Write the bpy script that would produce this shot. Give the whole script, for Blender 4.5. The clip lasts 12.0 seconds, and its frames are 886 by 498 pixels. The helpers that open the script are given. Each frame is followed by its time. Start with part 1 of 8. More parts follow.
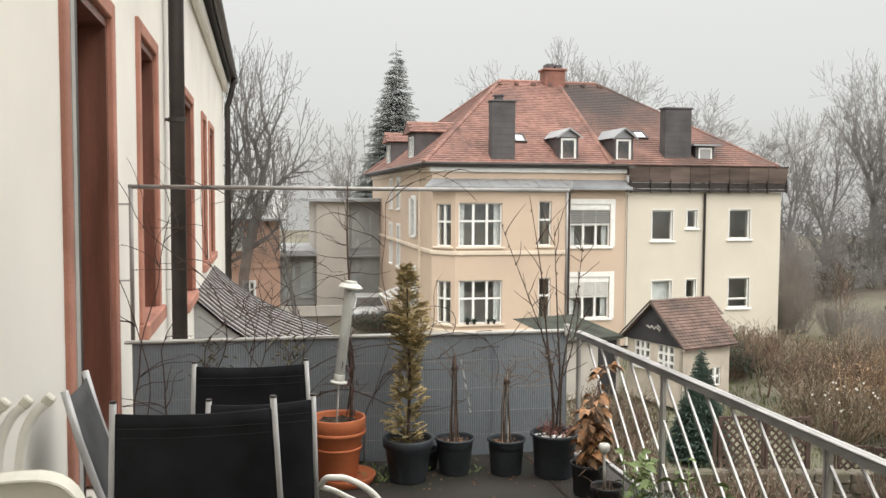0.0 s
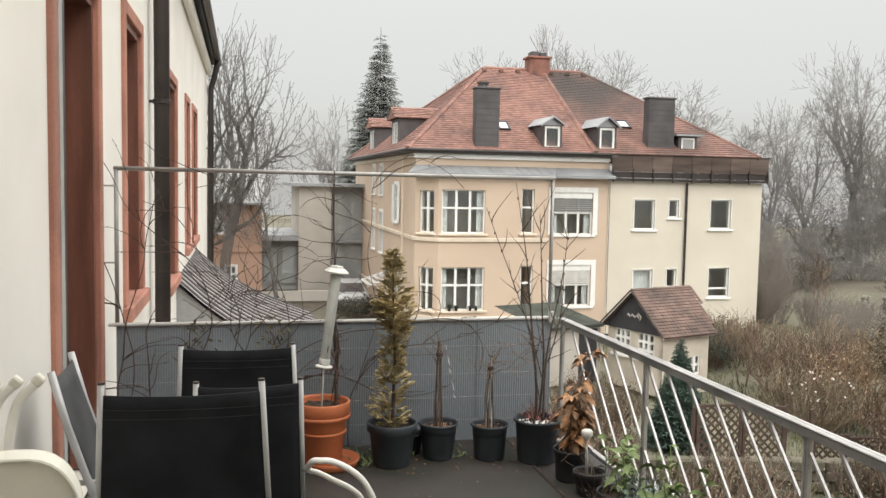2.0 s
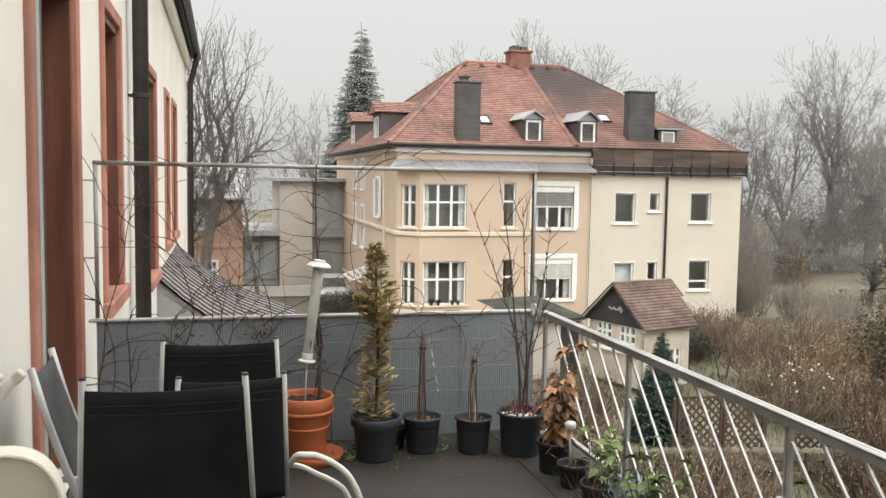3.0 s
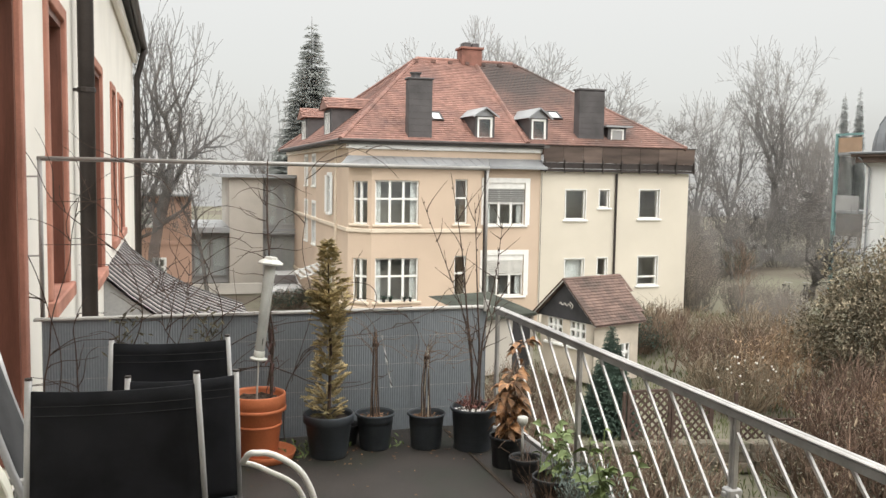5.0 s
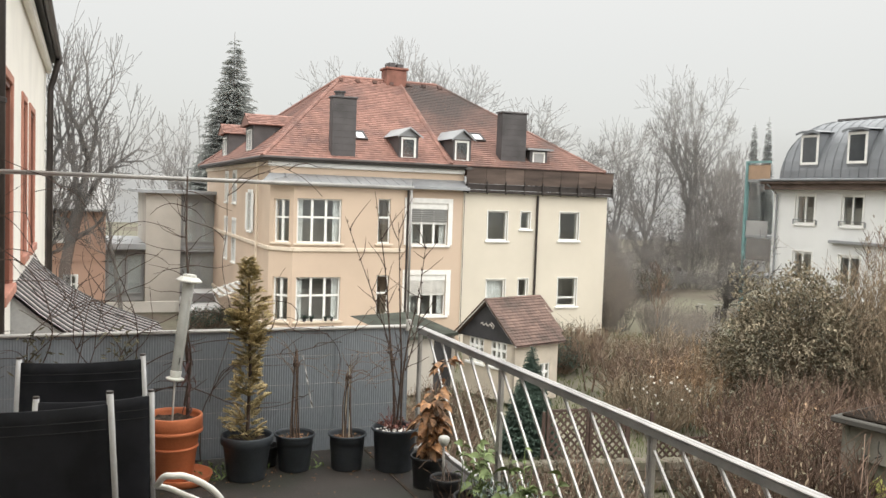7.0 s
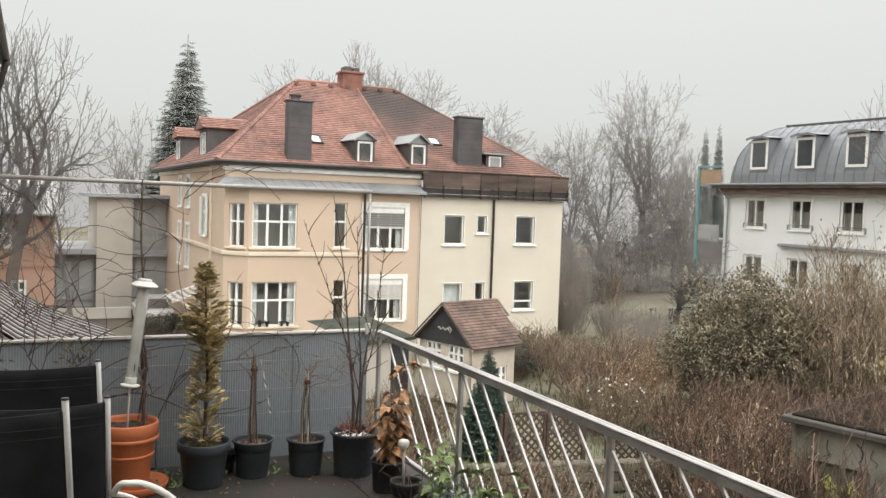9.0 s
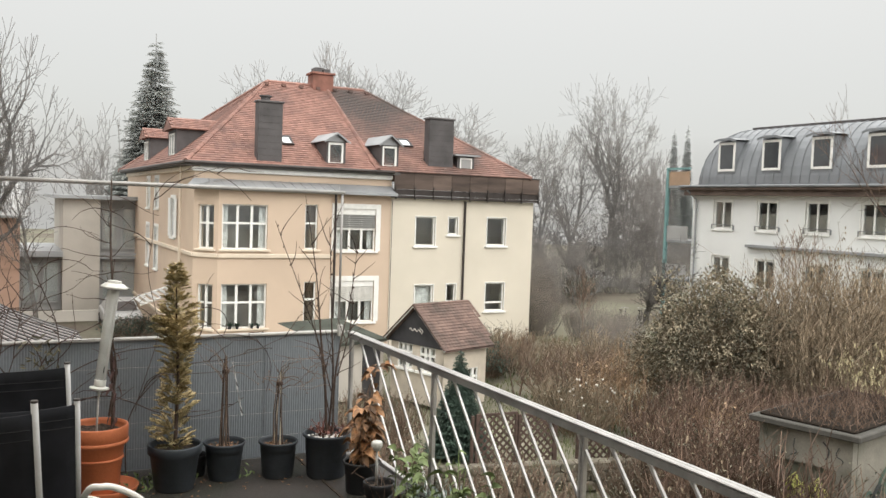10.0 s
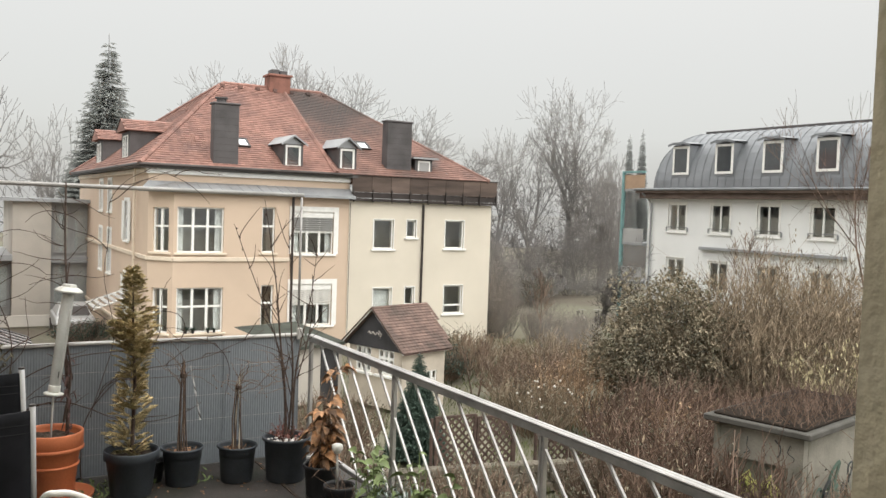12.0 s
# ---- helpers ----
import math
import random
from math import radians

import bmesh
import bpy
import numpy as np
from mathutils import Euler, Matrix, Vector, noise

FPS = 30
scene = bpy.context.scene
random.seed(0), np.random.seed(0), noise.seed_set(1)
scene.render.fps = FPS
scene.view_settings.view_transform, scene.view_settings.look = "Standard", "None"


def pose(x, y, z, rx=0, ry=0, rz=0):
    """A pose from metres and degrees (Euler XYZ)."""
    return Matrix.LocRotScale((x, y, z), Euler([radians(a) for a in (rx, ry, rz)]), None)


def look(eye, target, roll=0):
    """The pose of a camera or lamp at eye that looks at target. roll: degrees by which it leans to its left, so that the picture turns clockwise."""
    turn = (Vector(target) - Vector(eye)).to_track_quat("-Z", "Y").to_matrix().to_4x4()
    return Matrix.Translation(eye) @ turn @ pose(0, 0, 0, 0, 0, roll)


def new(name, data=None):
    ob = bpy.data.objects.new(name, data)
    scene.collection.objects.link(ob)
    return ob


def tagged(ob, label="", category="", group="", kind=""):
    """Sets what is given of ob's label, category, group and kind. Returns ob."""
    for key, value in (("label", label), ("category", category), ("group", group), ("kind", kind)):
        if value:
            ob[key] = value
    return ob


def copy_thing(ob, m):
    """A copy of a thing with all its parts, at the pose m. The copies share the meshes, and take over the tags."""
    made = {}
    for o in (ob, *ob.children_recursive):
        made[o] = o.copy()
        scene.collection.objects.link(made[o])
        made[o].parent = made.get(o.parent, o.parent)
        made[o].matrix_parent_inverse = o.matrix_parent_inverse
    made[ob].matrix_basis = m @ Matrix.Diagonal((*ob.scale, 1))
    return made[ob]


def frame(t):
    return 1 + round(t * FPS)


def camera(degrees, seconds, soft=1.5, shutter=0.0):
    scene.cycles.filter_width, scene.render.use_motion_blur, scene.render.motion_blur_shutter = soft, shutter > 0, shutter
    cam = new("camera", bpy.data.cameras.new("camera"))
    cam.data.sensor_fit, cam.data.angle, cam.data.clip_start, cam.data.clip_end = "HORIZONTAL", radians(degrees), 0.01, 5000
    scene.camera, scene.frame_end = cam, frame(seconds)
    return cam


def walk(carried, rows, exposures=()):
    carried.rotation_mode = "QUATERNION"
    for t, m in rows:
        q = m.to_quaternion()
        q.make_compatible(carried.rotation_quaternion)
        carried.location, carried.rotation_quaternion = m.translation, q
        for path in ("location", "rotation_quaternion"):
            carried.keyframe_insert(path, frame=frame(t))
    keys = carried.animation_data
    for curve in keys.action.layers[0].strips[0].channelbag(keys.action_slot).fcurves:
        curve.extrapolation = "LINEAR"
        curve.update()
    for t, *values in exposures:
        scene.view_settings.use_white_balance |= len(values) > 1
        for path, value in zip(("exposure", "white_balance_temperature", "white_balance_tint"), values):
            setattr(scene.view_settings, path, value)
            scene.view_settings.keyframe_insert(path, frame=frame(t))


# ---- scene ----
cam = camera(53.8, 12.0)
PATH = [
    (0, (0.126, 0.112, 1.862), (0.533, 2.067, 1.741), 0.3),
    (0.5, (0.121, 0.104, 1.861), (0.551, 2.053, 1.737), 0.5),
    (1, (0.109, 0.108, 1.86), (0.553, 2.054, 1.726), 0.8),
    (1.5, (0.103, 0.11, 1.856), (0.544, 2.056, 1.714), 0.9),
    (2, (0.095, 0.102, 1.859), (0.542, 2.045, 1.708), 1.1),
    (2.5, (0.094, 0.112, 1.851), (0.559, 2.051, 1.695), 0.9),
    (3, (0.089, 0.109, 1.852), (0.577, 2.042, 1.689), 0.9),
    (5, (0.081, 0.096, 1.853), (0.675, 1.999, 1.684), 1.0),
    (5.5, (0.081, 0.105, 1.851), (0.714, 1.995, 1.695), 1.4),
    (6, (0.08, 0.108, 1.851), (0.753, 1.986, 1.712), 1.7),
    (6.5, (0.077, 0.096, 1.852), (0.794, 1.959, 1.727), 1.9),
    (7, (0.074, 0.097, 1.85), (0.835, 1.943, 1.731), 2.0),
    (9, (0.055, 0.097, 1.846), (0.907, 1.903, 1.74), 2.0),
    (9.5, (0.048, 0.092, 1.845), (0.932, 1.883, 1.742), 2.0),
    (10, (0.043, 0.098, 1.84), (0.955, 1.876, 1.74), 2.0),
    (10.5, (0.038, 0.088, 1.841), (0.965, 1.858, 1.744), 1.8),
    (11, (0.034, 0.096, 1.837), (0.982, 1.855, 1.744), 1.9),
    (11.5, (0.027, 0.092, 1.837), (1.0, 1.837, 1.743), 2.0),
    (12, (0.022, 0.085, 1.838), (1.018, 1.817, 1.748), 2.0),
]
walk(cam, [(t, look(eye, aim, lean)) for t, eye, aim, lean in PATH],
     [(0.0, 0.05), (3.0, 0.05), (5.0, 0.13), (6.2, 0.15), (7.2, 0.10), (9.0, 0.05), (12.0, 0.05)])

# ---------------------------------------------------------------- world and light
world = bpy.data.worlds.new("overcast_sky")
scene.world = world
world.use_nodes = True
wt = world.node_tree
wt.nodes.clear()
w_out = wt.nodes.new("ShaderNodeOutputWorld")
w_bg = wt.nodes.new("ShaderNodeBackground")
w_geo = wt.nodes.new("ShaderNodeTexCoord")
w_sep = wt.nodes.new("ShaderNodeSeparateXYZ")
w_ramp = wt.nodes.new("ShaderNodeValToRGB")
w_sky = wt.nodes.new("ShaderNodeTexSky")
w_sky.sky_type = "NISHITA"
w_sky.sun_disc = False
w_sky.sun_elevation, w_sky.sun_rotation = radians(48), radians(200)
w_mul = wt.nodes.new("ShaderNodeMix")
w_mul.data_type, w_mul.blend_type = "RGBA", "MIX"
w_mul.inputs[0].default_value = 0.012
wt.links.new(w_geo.outputs["Generated"], w_sep.inputs[0])
wt.links.new(w_sep.outputs[2], w_ramp.inputs[0])
stops = w_ramp.color_ramp.elements
stops[0].position, stops[0].color = 0.0, (0.57, 0.565, 0.545, 1)
stops[1].position, stops[1].color = 1.0, (3.7, 3.62, 3.45, 1)
e = w_ramp.color_ramp.elements.new(0.12)
e.color = (0.685, 0.678, 0.645, 1)
e = w_ramp.color_ramp.elements.new(0.27)
e.color = (0.79, 0.782, 0.748, 1)
wt.links.new(w_ramp.outputs[0], w_mul.inputs[6])
wt.links.new(w_sky.outputs[0], w_mul.inputs[7])
wt.links.new(w_mul.outputs[2], w_bg.inputs[0])
w_bg.inputs[1].default_value = 1.0
wt.links.new(w_bg.outputs[0], w_out.inputs[0])

sun_data = bpy.data.lights.new("sun", "SUN")
sun_data.energy, sun_data.angle, sun_data.color = 1.5, radians(50), (1.0, 0.97, 0.92)
sun = new("sun", sun_data)
sun.matrix_world = look((6, -14, 17), (1, 12, 0))


# ---------------------------------------------------------------- materials
def mat(name, base, rough=0.8, var=0.25, scale=6.0, fine=60.0, bump=0.15, metal=0.0, thin=0.0, random_by="", tint=None, spec=0.4, aniso=(1, 1, 1), depth=0.01, spread=(0.72, 1.25)):
    """A procedural surface: base colour varied at two scales, fine relief; thin is the share of light that passes straight through."""
    m = bpy.data.materials.new(name)
    m.use_nodes = True
    t = m.node_tree
    p = t.nodes["Principled BSDF"]
    p.inputs["Roughness"].default_value, p.inputs["Metallic"].default_value = rough, metal
    p.inputs["Specular IOR Level"].default_value = spec
    pos = t.nodes.new("ShaderNodeNewGeometry")
    mp = t.nodes.new("ShaderNodeMapping")
    mp.inputs["Scale"].default_value = aniso
    t.links.new(pos.outputs["Position"], mp.inputs[0])
    big = t.nodes.new("ShaderNodeTexNoise")
    big.inputs["Scale"].default_value, big.inputs["Detail"].default_value = scale, 5
    small = t.nodes.new("ShaderNodeTexNoise")
    small.inputs["Scale"].default_value, small.inputs["Detail"].default_value = fine, 3
    t.links.new(mp.outputs[0], big.inputs[0])
    t.links.new(mp.outputs[0], small.inputs[0])
    ramp = t.nodes.new("ShaderNodeValToRGB")
    dark = tuple(c * (1 - var) for c in base)
    light = tuple(min(c * (1 + var * 0.8), 0.95) for c in base)
    if tint:
        dark = tint
    ramp.color_ramp.elements[0].position, ramp.color_ramp.elements[0].color = 0.33, (*dark, 1)
    ramp.color_ramp.elements[1].position, ramp.color_ramp.elements[1].color = 0.68, (*light, 1)
    mid = ramp.color_ramp.elements.new(0.5)
    mid.color = (*base, 1)
    t.links.new(big.outputs[0], ramp.inputs[0])
    grain = t.nodes.new("ShaderNodeMix")
    grain.data_type, grain.blend_type = "RGBA", "OVERLAY"
    grain.inputs[0].default_value = min(var, 0.5)
    t.links.new(ramp.outputs[0], grain.inputs[6])
    t.links.new(small.outputs[1], grain.inputs[7])
    colour = grain.outputs[2]
    if var > 0:
        grey = t.nodes.new("ShaderNodeRGBToBW")
        t.links.new(small.outputs[1], grey.inputs[0])
        t.links.new(grey.outputs[0], grain.inputs[7])
    if random_by:
        hsv = t.nodes.new("ShaderNodeHueSaturation")
        span = t.nodes.new("ShaderNodeMapRange")
        span.inputs[3].default_value, span.inputs[4].default_value = spread
        if random_by == "object":
            info = t.nodes.new("ShaderNodeObjectInfo")
            t.links.new(info.outputs["Random"], span.inputs[0])
        else:
            t.links.new(pos.outputs["Random Per Island"], span.inputs[0])
        t.links.new(span.outputs[0], hsv.inputs["Value"])
        t.links.new(colour, hsv.inputs["Color"])
        colour = hsv.outputs[0]
    t.links.new(colour, p.inputs["Base Color"])
    if bump:
        b = t.nodes.new("ShaderNodeBump")
        b.inputs["Strength"].default_value, b.inputs["Distance"].default_value = bump, depth
        t.links.new(small.outputs[0], b.inputs["Height"])
        t.links.new(b.outputs[0], p.inputs["Normal"])
    # on far plants this transparency stands in for mist
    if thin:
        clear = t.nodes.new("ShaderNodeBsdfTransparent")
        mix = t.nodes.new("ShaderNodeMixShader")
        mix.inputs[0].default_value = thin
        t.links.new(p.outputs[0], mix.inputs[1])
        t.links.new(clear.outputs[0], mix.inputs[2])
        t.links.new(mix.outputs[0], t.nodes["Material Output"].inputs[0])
    return m


def glass(name, tint=(0.9, 0.95, 0.95)):
    m = bpy.data.materials.new(name)
    m.use_nodes = True
    p = m.node_tree.nodes["Principled BSDF"]
    p.inputs["Base Color"].default_value = (*tint, 1)
    p.inputs["Transmission Weight"].default_value = 1.0
    p.inputs["Roughness"].default_value = 0.02
    p.inputs["IOR"].default_value = 1.85
    return m


PLASTER = mat("white_plaster", (0.84, 0.81, 0.75), 0.9, 0.06, 0.9, 90, 0.07)
SANDSTONE = mat("red_sandstone", (0.44, 0.21, 0.155), 0.85, 0.22, 3, 70, 0.25)
DOOR_WOOD = mat("brown_door_wood", (0.19, 0.08, 0.056), 0.45, 0.3, 3, 50, 0.12, aniso=(3, 3, 0.3))
GUTTER = mat("brown_gutter_metal", (0.045, 0.037, 0.034), 0.45, 0.25, 3, 60, 0.05, metal=0.3)
CANOPY = mat("weathered_zinc_canopy", (0.34, 0.31, 0.30), 0.7, 0.3, 2, 30, 0.1)
SLATE = mat("dark_slate", (0.04, 0.039, 0.042), 0.6, 0.3, 2, 30, 0.2)
FLOOR_MAT = mat("bitumen_floor", (0.034, 0.029, 0.026), 0.62, 0.5, 1.7, 120, 0.4, tint=(0.024, 0.027, 0.019))
REED = mat("grey_reed_screen", (0.203, 0.225, 0.25), 0.6, 0.22, 1.6, 60, 0.12, aniso=(1, 1, 0.45), tint=(0.195, 0.214, 0.236))
ALU = mat("brushed_aluminium", (0.47, 0.47, 0.475), 0.5, 0.12, 6, 90, 0.08, metal=0.45)
RAIL_DARK = mat("dull_steel_tube", (0.38, 0.37, 0.36), 0.5, 0.2, 5, 80, 0.1, metal=0.4)
# darker steel that paints shade onto the handrail's side
RAIL_SIDE = mat("shaded_side_steel", (0.24, 0.235, 0.23), 0.5, 0.25, 5, 80, 0.1, metal=0.4)
RAIL_MAT = mat("galvanised_railing", (0.50, 0.49, 0.48), 0.4, 0.18, 5, 80, 0.1, metal=0.6)
CAP_MAT = mat("pale_cap_board", (0.43, 0.42, 0.40), 0.6, 0.2, 3, 60, 0.12)
SLING = mat("black_sling_fabric", (0.0185, 0.0195, 0.0235), 0.8, 0.35, 5, 400, 0.35, depth=0.002, spec=0.18)
SLING_GREY = mat("grey_sling_fabric", (0.06, 0.061, 0.064), 0.8, 0.3, 5, 400, 0.35, depth=0.002)
SEAM = mat("sling_seam", (0.018, 0.019, 0.022), 0.7, 0.2, 6, 200, 0.1)
WHITE_METAL = mat("white_painted_tube", (0.78, 0.77, 0.73), 0.4, 0.08, 6, 90, 0.05)
CREAM_CLOTH = mat("cream_cushion_cloth", (0.70, 0.69, 0.61), 0.85, 0.1, 5, 260, 0.25, depth=0.003)
TERRA = mat("terracotta_plastic", (0.50, 0.155, 0.065), 0.55, 0.18, 5, 80, 0.1)
POT_GREY = mat("anthracite_pot", (0.040, 0.047, 0.055), 0.5, 0.3, 5, 80, 0.1)
POT_BLACK = mat("black_pot", (0.02, 0.021, 0.023), 0.45, 0.3, 5, 80, 0.1)
SOIL = mat("potting_soil", (0.05, 0.036, 0.026), 0.95, 0.5, 25, 120, 0.8)
BARK_NEAR = mat("dark_bark", (0.075, 0.052, 0.042), 0.9, 0.4, 20, 150, 0.4)
CANE = mat("dry_cane", (0.17, 0.115, 0.082), 0.8, 0.35, 12, 120, 0.3)
BAMBOO = mat("pale_stake", (0.50, 0.45, 0.36), 0.6, 0.2, 12, 120, 0.1)
DRY_LEAF = mat("withered_brown_leaf", (0.25, 0.13, 0.06), 0.5, 0.55, 30, 120, 0.3, random_by="island", spread=(0.35, 1.9))
CEDAR = mat("olive_conifer_spray", (0.40, 0.325, 0.175), 0.75, 0.35, 8, 60, 0.2, random_by="island", tint=(0.27, 0.235, 0.12), spread=(0.6, 1.5))
GREEN_LEAF = mat("fresh_green_leaf", (0.165, 0.22, 0.085), 0.65, 0.35, 9, 60, 0.15, random_by="island")
PALE_PLASTIC = mat("white_plastic", (0.60, 0.60, 0.56), 0.35, 0.12, 8, 90, 0.05)
CLEAR_PLASTIC = mat("cloudy_clear_plastic", (0.56, 0.57, 0.54), 0.2, 0.15, 8, 90, 0.05, thin=0.42)
PEBBLE = mat("white_pebble", (0.72, 0.70, 0.68), 0.7, 0.15, 20, 90, 0.2, random_by="island")
YELLOW_WALL = mat("peach_render", (0.565, 0.446, 0.345), 0.9, 0.06, 0.5, 40, 0.2)
CREAM_WALL = mat("cream_render", (0.635, 0.585, 0.492), 0.9, 0.06, 0.4, 40, 0.2)
TRIM = mat("cream_trim", (0.66, 0.57, 0.46), 0.85, 0.1, 1.5, 40, 0.1)
WHITE_FRAME = mat("white_window_frame", (0.80, 0.80, 0.77), 0.5, 0.06, 5, 60, 0.03)
TILE_RED = mat("red_clay_tile", (0.245, 0.134, 0.108), 0.85, 0.3, 0.55, 25, 0.3, random_by="island", tint=(0.185, 0.108, 0.092), spread=(0.80, 1.18))
TILE_MOSS = mat("weathered_dark_tile", (0.195, 0.112, 0.092), 0.9, 0.4, 0.5, 25, 0.3, random_by="island", tint=(0.12, 0.085, 0.075), spread=(0.86, 1.12))
TILE_SHED = mat("mossy_red_tile", (0.145, 0.098, 0.082), 0.9, 0.35, 1.6, 40, 0.4, random_by="object", tint=(0.09, 0.068, 0.058), spread=(0.82, 1.15))
BRICK_RED = mat("chimney_brick", (0.23, 0.11, 0.085), 0.9, 0.3, 2, 30, 0.3, random_by="island")
STACK = mat("dark_cladding", (0.08, 0.074, 0.075), 0.6, 0.3, 1, 20, 0.1)
BROWN_WOOD = mat("weathered_brown_boards", (0.10, 0.073, 0.06), 0.8, 0.35, 1.2, 30, 0.3, random_by="object", aniso=(0.4, 1, 3))
ZINC = mat("zinc_sheet", (0.31, 0.32, 0.33), 0.45, 0.18, 0.7, 20, 0.08, metal=0.35)
DARK_ZINC = mat("dark_zinc_mansard", (0.205, 0.218, 0.232), 0.5, 0.2, 0.6, 20, 0.08, metal=0.2)
GREY_WHITE = mat("white_render", (0.74, 0.75, 0.74), 0.9, 0.06, 0.4, 40, 0.15)
BLIND_GREY = mat("grey_blind", (0.24, 0.24, 0.23), 0.6, 0.1, 4, 40, 0.05)
BLIND = mat("pale_blind", (0.62, 0.61, 0.57), 0.7, 0.1, 4, 40, 0.05)
CURTAIN = mat("white_curtain", (0.70, 0.70, 0.68), 0.9, 0.15, 5, 50, 0.1)
ROOM_DARK = mat("dim_room", (0.50, 0.49, 0.46), 0.9, 0.2, 1, 20, 0.0)
REVEAL = mat("stone_reveal", (0.60, 0.55, 0.43), 0.85, 0.15, 6, 60, 0.5)
RIB = mat("dark_seam_metal", (0.03, 0.028, 0.028), 0.6, 0.25, 3, 40, 0.1, metal=0.1)
GLASS = glass("window_glass")
# orange, beige, grey and teal muted in base colour to suggest mist
ORANGE_WALL = mat("orange_render", (0.43, 0.28, 0.21), 0.9, 0.1, 0.5, 30, 0.15)
BEIGE_WALL = mat("beige_concrete", (0.46, 0.43, 0.385), 0.9, 0.12, 0.6, 30, 0.15)
GREY_PANEL = mat("grey_facade_panel", (0.33, 0.33, 0.325), 0.6, 0.2, 0.5, 30, 0.1)
TEAL = mat("teal_paint", (0.17, 0.31, 0.31), 0.6, 0.15, 2, 30, 0.05)
OCHRE = mat("ochre_panel", (0.36, 0.25, 0.17), 0.7, 0.2, 1, 30, 0.1)
GROUND_MAT = mat("winter_lawn_and_soil", (0.125, 0.118, 0.084), 0.95, 0.5, 0.12, 3.0, 0.5, tint=(0.085, 0.066, 0.05), depth=0.08)
LAWN = mat("winter_grass_blades", (0.12, 0.135, 0.06), 0.9, 0.4, 0.5, 20, 0.0, random_by="island")
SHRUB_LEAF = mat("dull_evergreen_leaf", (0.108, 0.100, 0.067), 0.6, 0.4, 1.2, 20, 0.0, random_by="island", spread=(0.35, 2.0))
BEIGE_TWIG = mat("beige_hazel_twig", (0.235, 0.185, 0.13), 0.9, 0.3, 0.8, 20, 0.0, random_by="island", spread=(0.5, 1.5))
BROWN_TWIG = mat("red_brown_twig", (0.18, 0.128, 0.095), 0.9, 0.35, 0.8, 20, 0.0, random_by="island", spread=(0.55, 1.5))
DARK_TWIG = mat("dark_bramble_twig", (0.125, 0.084, 0.062), 0.9, 0.35, 0.8, 20, 0.0, random_by="island", spread=(0.5, 1.7))
GOLD_TWIG = mat("golden_dead_fern", (0.27, 0.185, 0.115), 0.9, 0.35, 2, 20, 0.0, random_by="island")
DARK_GREEN = mat("dark_yew_green", (0.052, 0.082, 0.062), 0.8, 0.4, 2, 20, 0.0, random_by="island")
HUSK = mat("pale_dry_husk", (0.27, 0.215, 0.15), 0.85, 0.3, 1.0, 20, 0.0, random_by="island", spread=(0.45, 1.5))
CATKIN = mat("yellow_catkin", (0.42, 0.37, 0.225), 0.8, 0.25, 4, 20, 0.0, random_by="island")
SEEDHEAD = mat("white_seed_head", (0.55, 0.53, 0.48), 0.9, 0.1, 10, 50, 0.0)
# limb bark part see-through in place of mist, the far one paler
BARK_LIMB = mat("hazed_limb_bark", (0.10, 0.092, 0.086), 0.9, 0.3, 1.5, 20, 0.2, thin=0.42)
BARK_FAR_LIMB = mat("hazed_far_limb_bark", (0.21, 0.20, 0.19), 0.9, 0.25, 1, 20, 0.1, thin=0.48)
# hedge and undergrowth colours lightened and part see-through to imitate mist
HEDGE_MID = mat("hazed_hedge_leaf", (0.15, 0.15, 0.115), 0.9, 0.35, 0.5, 8, 0.0, thin=0.2, random_by="island", spread=(0.6, 1.4))
UNDERGROWTH = mat("hazed_brown_undergrowth", (0.27, 0.24, 0.21), 0.9, 0.3, 0.8, 20, 0.0, thin=0.58, random_by="island", spread=(0.6, 1.4))
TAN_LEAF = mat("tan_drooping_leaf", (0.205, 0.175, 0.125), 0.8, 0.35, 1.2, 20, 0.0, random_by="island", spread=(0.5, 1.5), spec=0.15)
# bark greyed with distance and part transparent to paint the mist
BARK_MID = mat("hazed_grey_bark", (0.155, 0.142, 0.132), 0.9, 0.3, 1.5, 20, 0.2, thin=0.55)
BARK_FAR = mat("hazed_far_bark", (0.25, 0.235, 0.222), 0.9, 0.25, 1, 20, 0.1, thin=0.60)
# spruce and hedge green washed out and part transparent: mist put into the surface
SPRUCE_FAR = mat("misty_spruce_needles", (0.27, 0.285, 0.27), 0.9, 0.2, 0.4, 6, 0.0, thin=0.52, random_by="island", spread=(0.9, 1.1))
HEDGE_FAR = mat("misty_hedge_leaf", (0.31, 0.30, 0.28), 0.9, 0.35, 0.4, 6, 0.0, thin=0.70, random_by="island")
STONE = mat("mossy_garden_stone", (0.115, 0.10, 0.078), 0.95, 0.4, 2.5, 30, 0.5, random_by="object", tint=(0.08, 0.082, 0.05))
LATTICE = mat("dark_lattice_wood", (0.082, 0.054, 0.043), 0.85, 0.3, 6, 60, 0.1)
CONCRETE = mat("stained_concrete", (0.20, 0.188, 0.158), 0.9, 0.35, 1.3, 30, 0.3, tint=(0.10, 0.10, 0.076))
SLAB = mat("weathered_slab_edge", (0.066, 0.063, 0.056), 0.9, 0.4, 2.0, 30, 0.3, tint=(0.055, 0.052, 0.04))
MOSS_ROOF = mat("mossy_flat_roof", (0.026, 0.021, 0.017), 1.0, 0.5, 1.2, 25, 0.8, depth=0.03, spec=0.05)
INK = mat("dark_wall_paint", (0.035, 0.04, 0.04), 0.7, 0.3, 6, 50, 0.0)
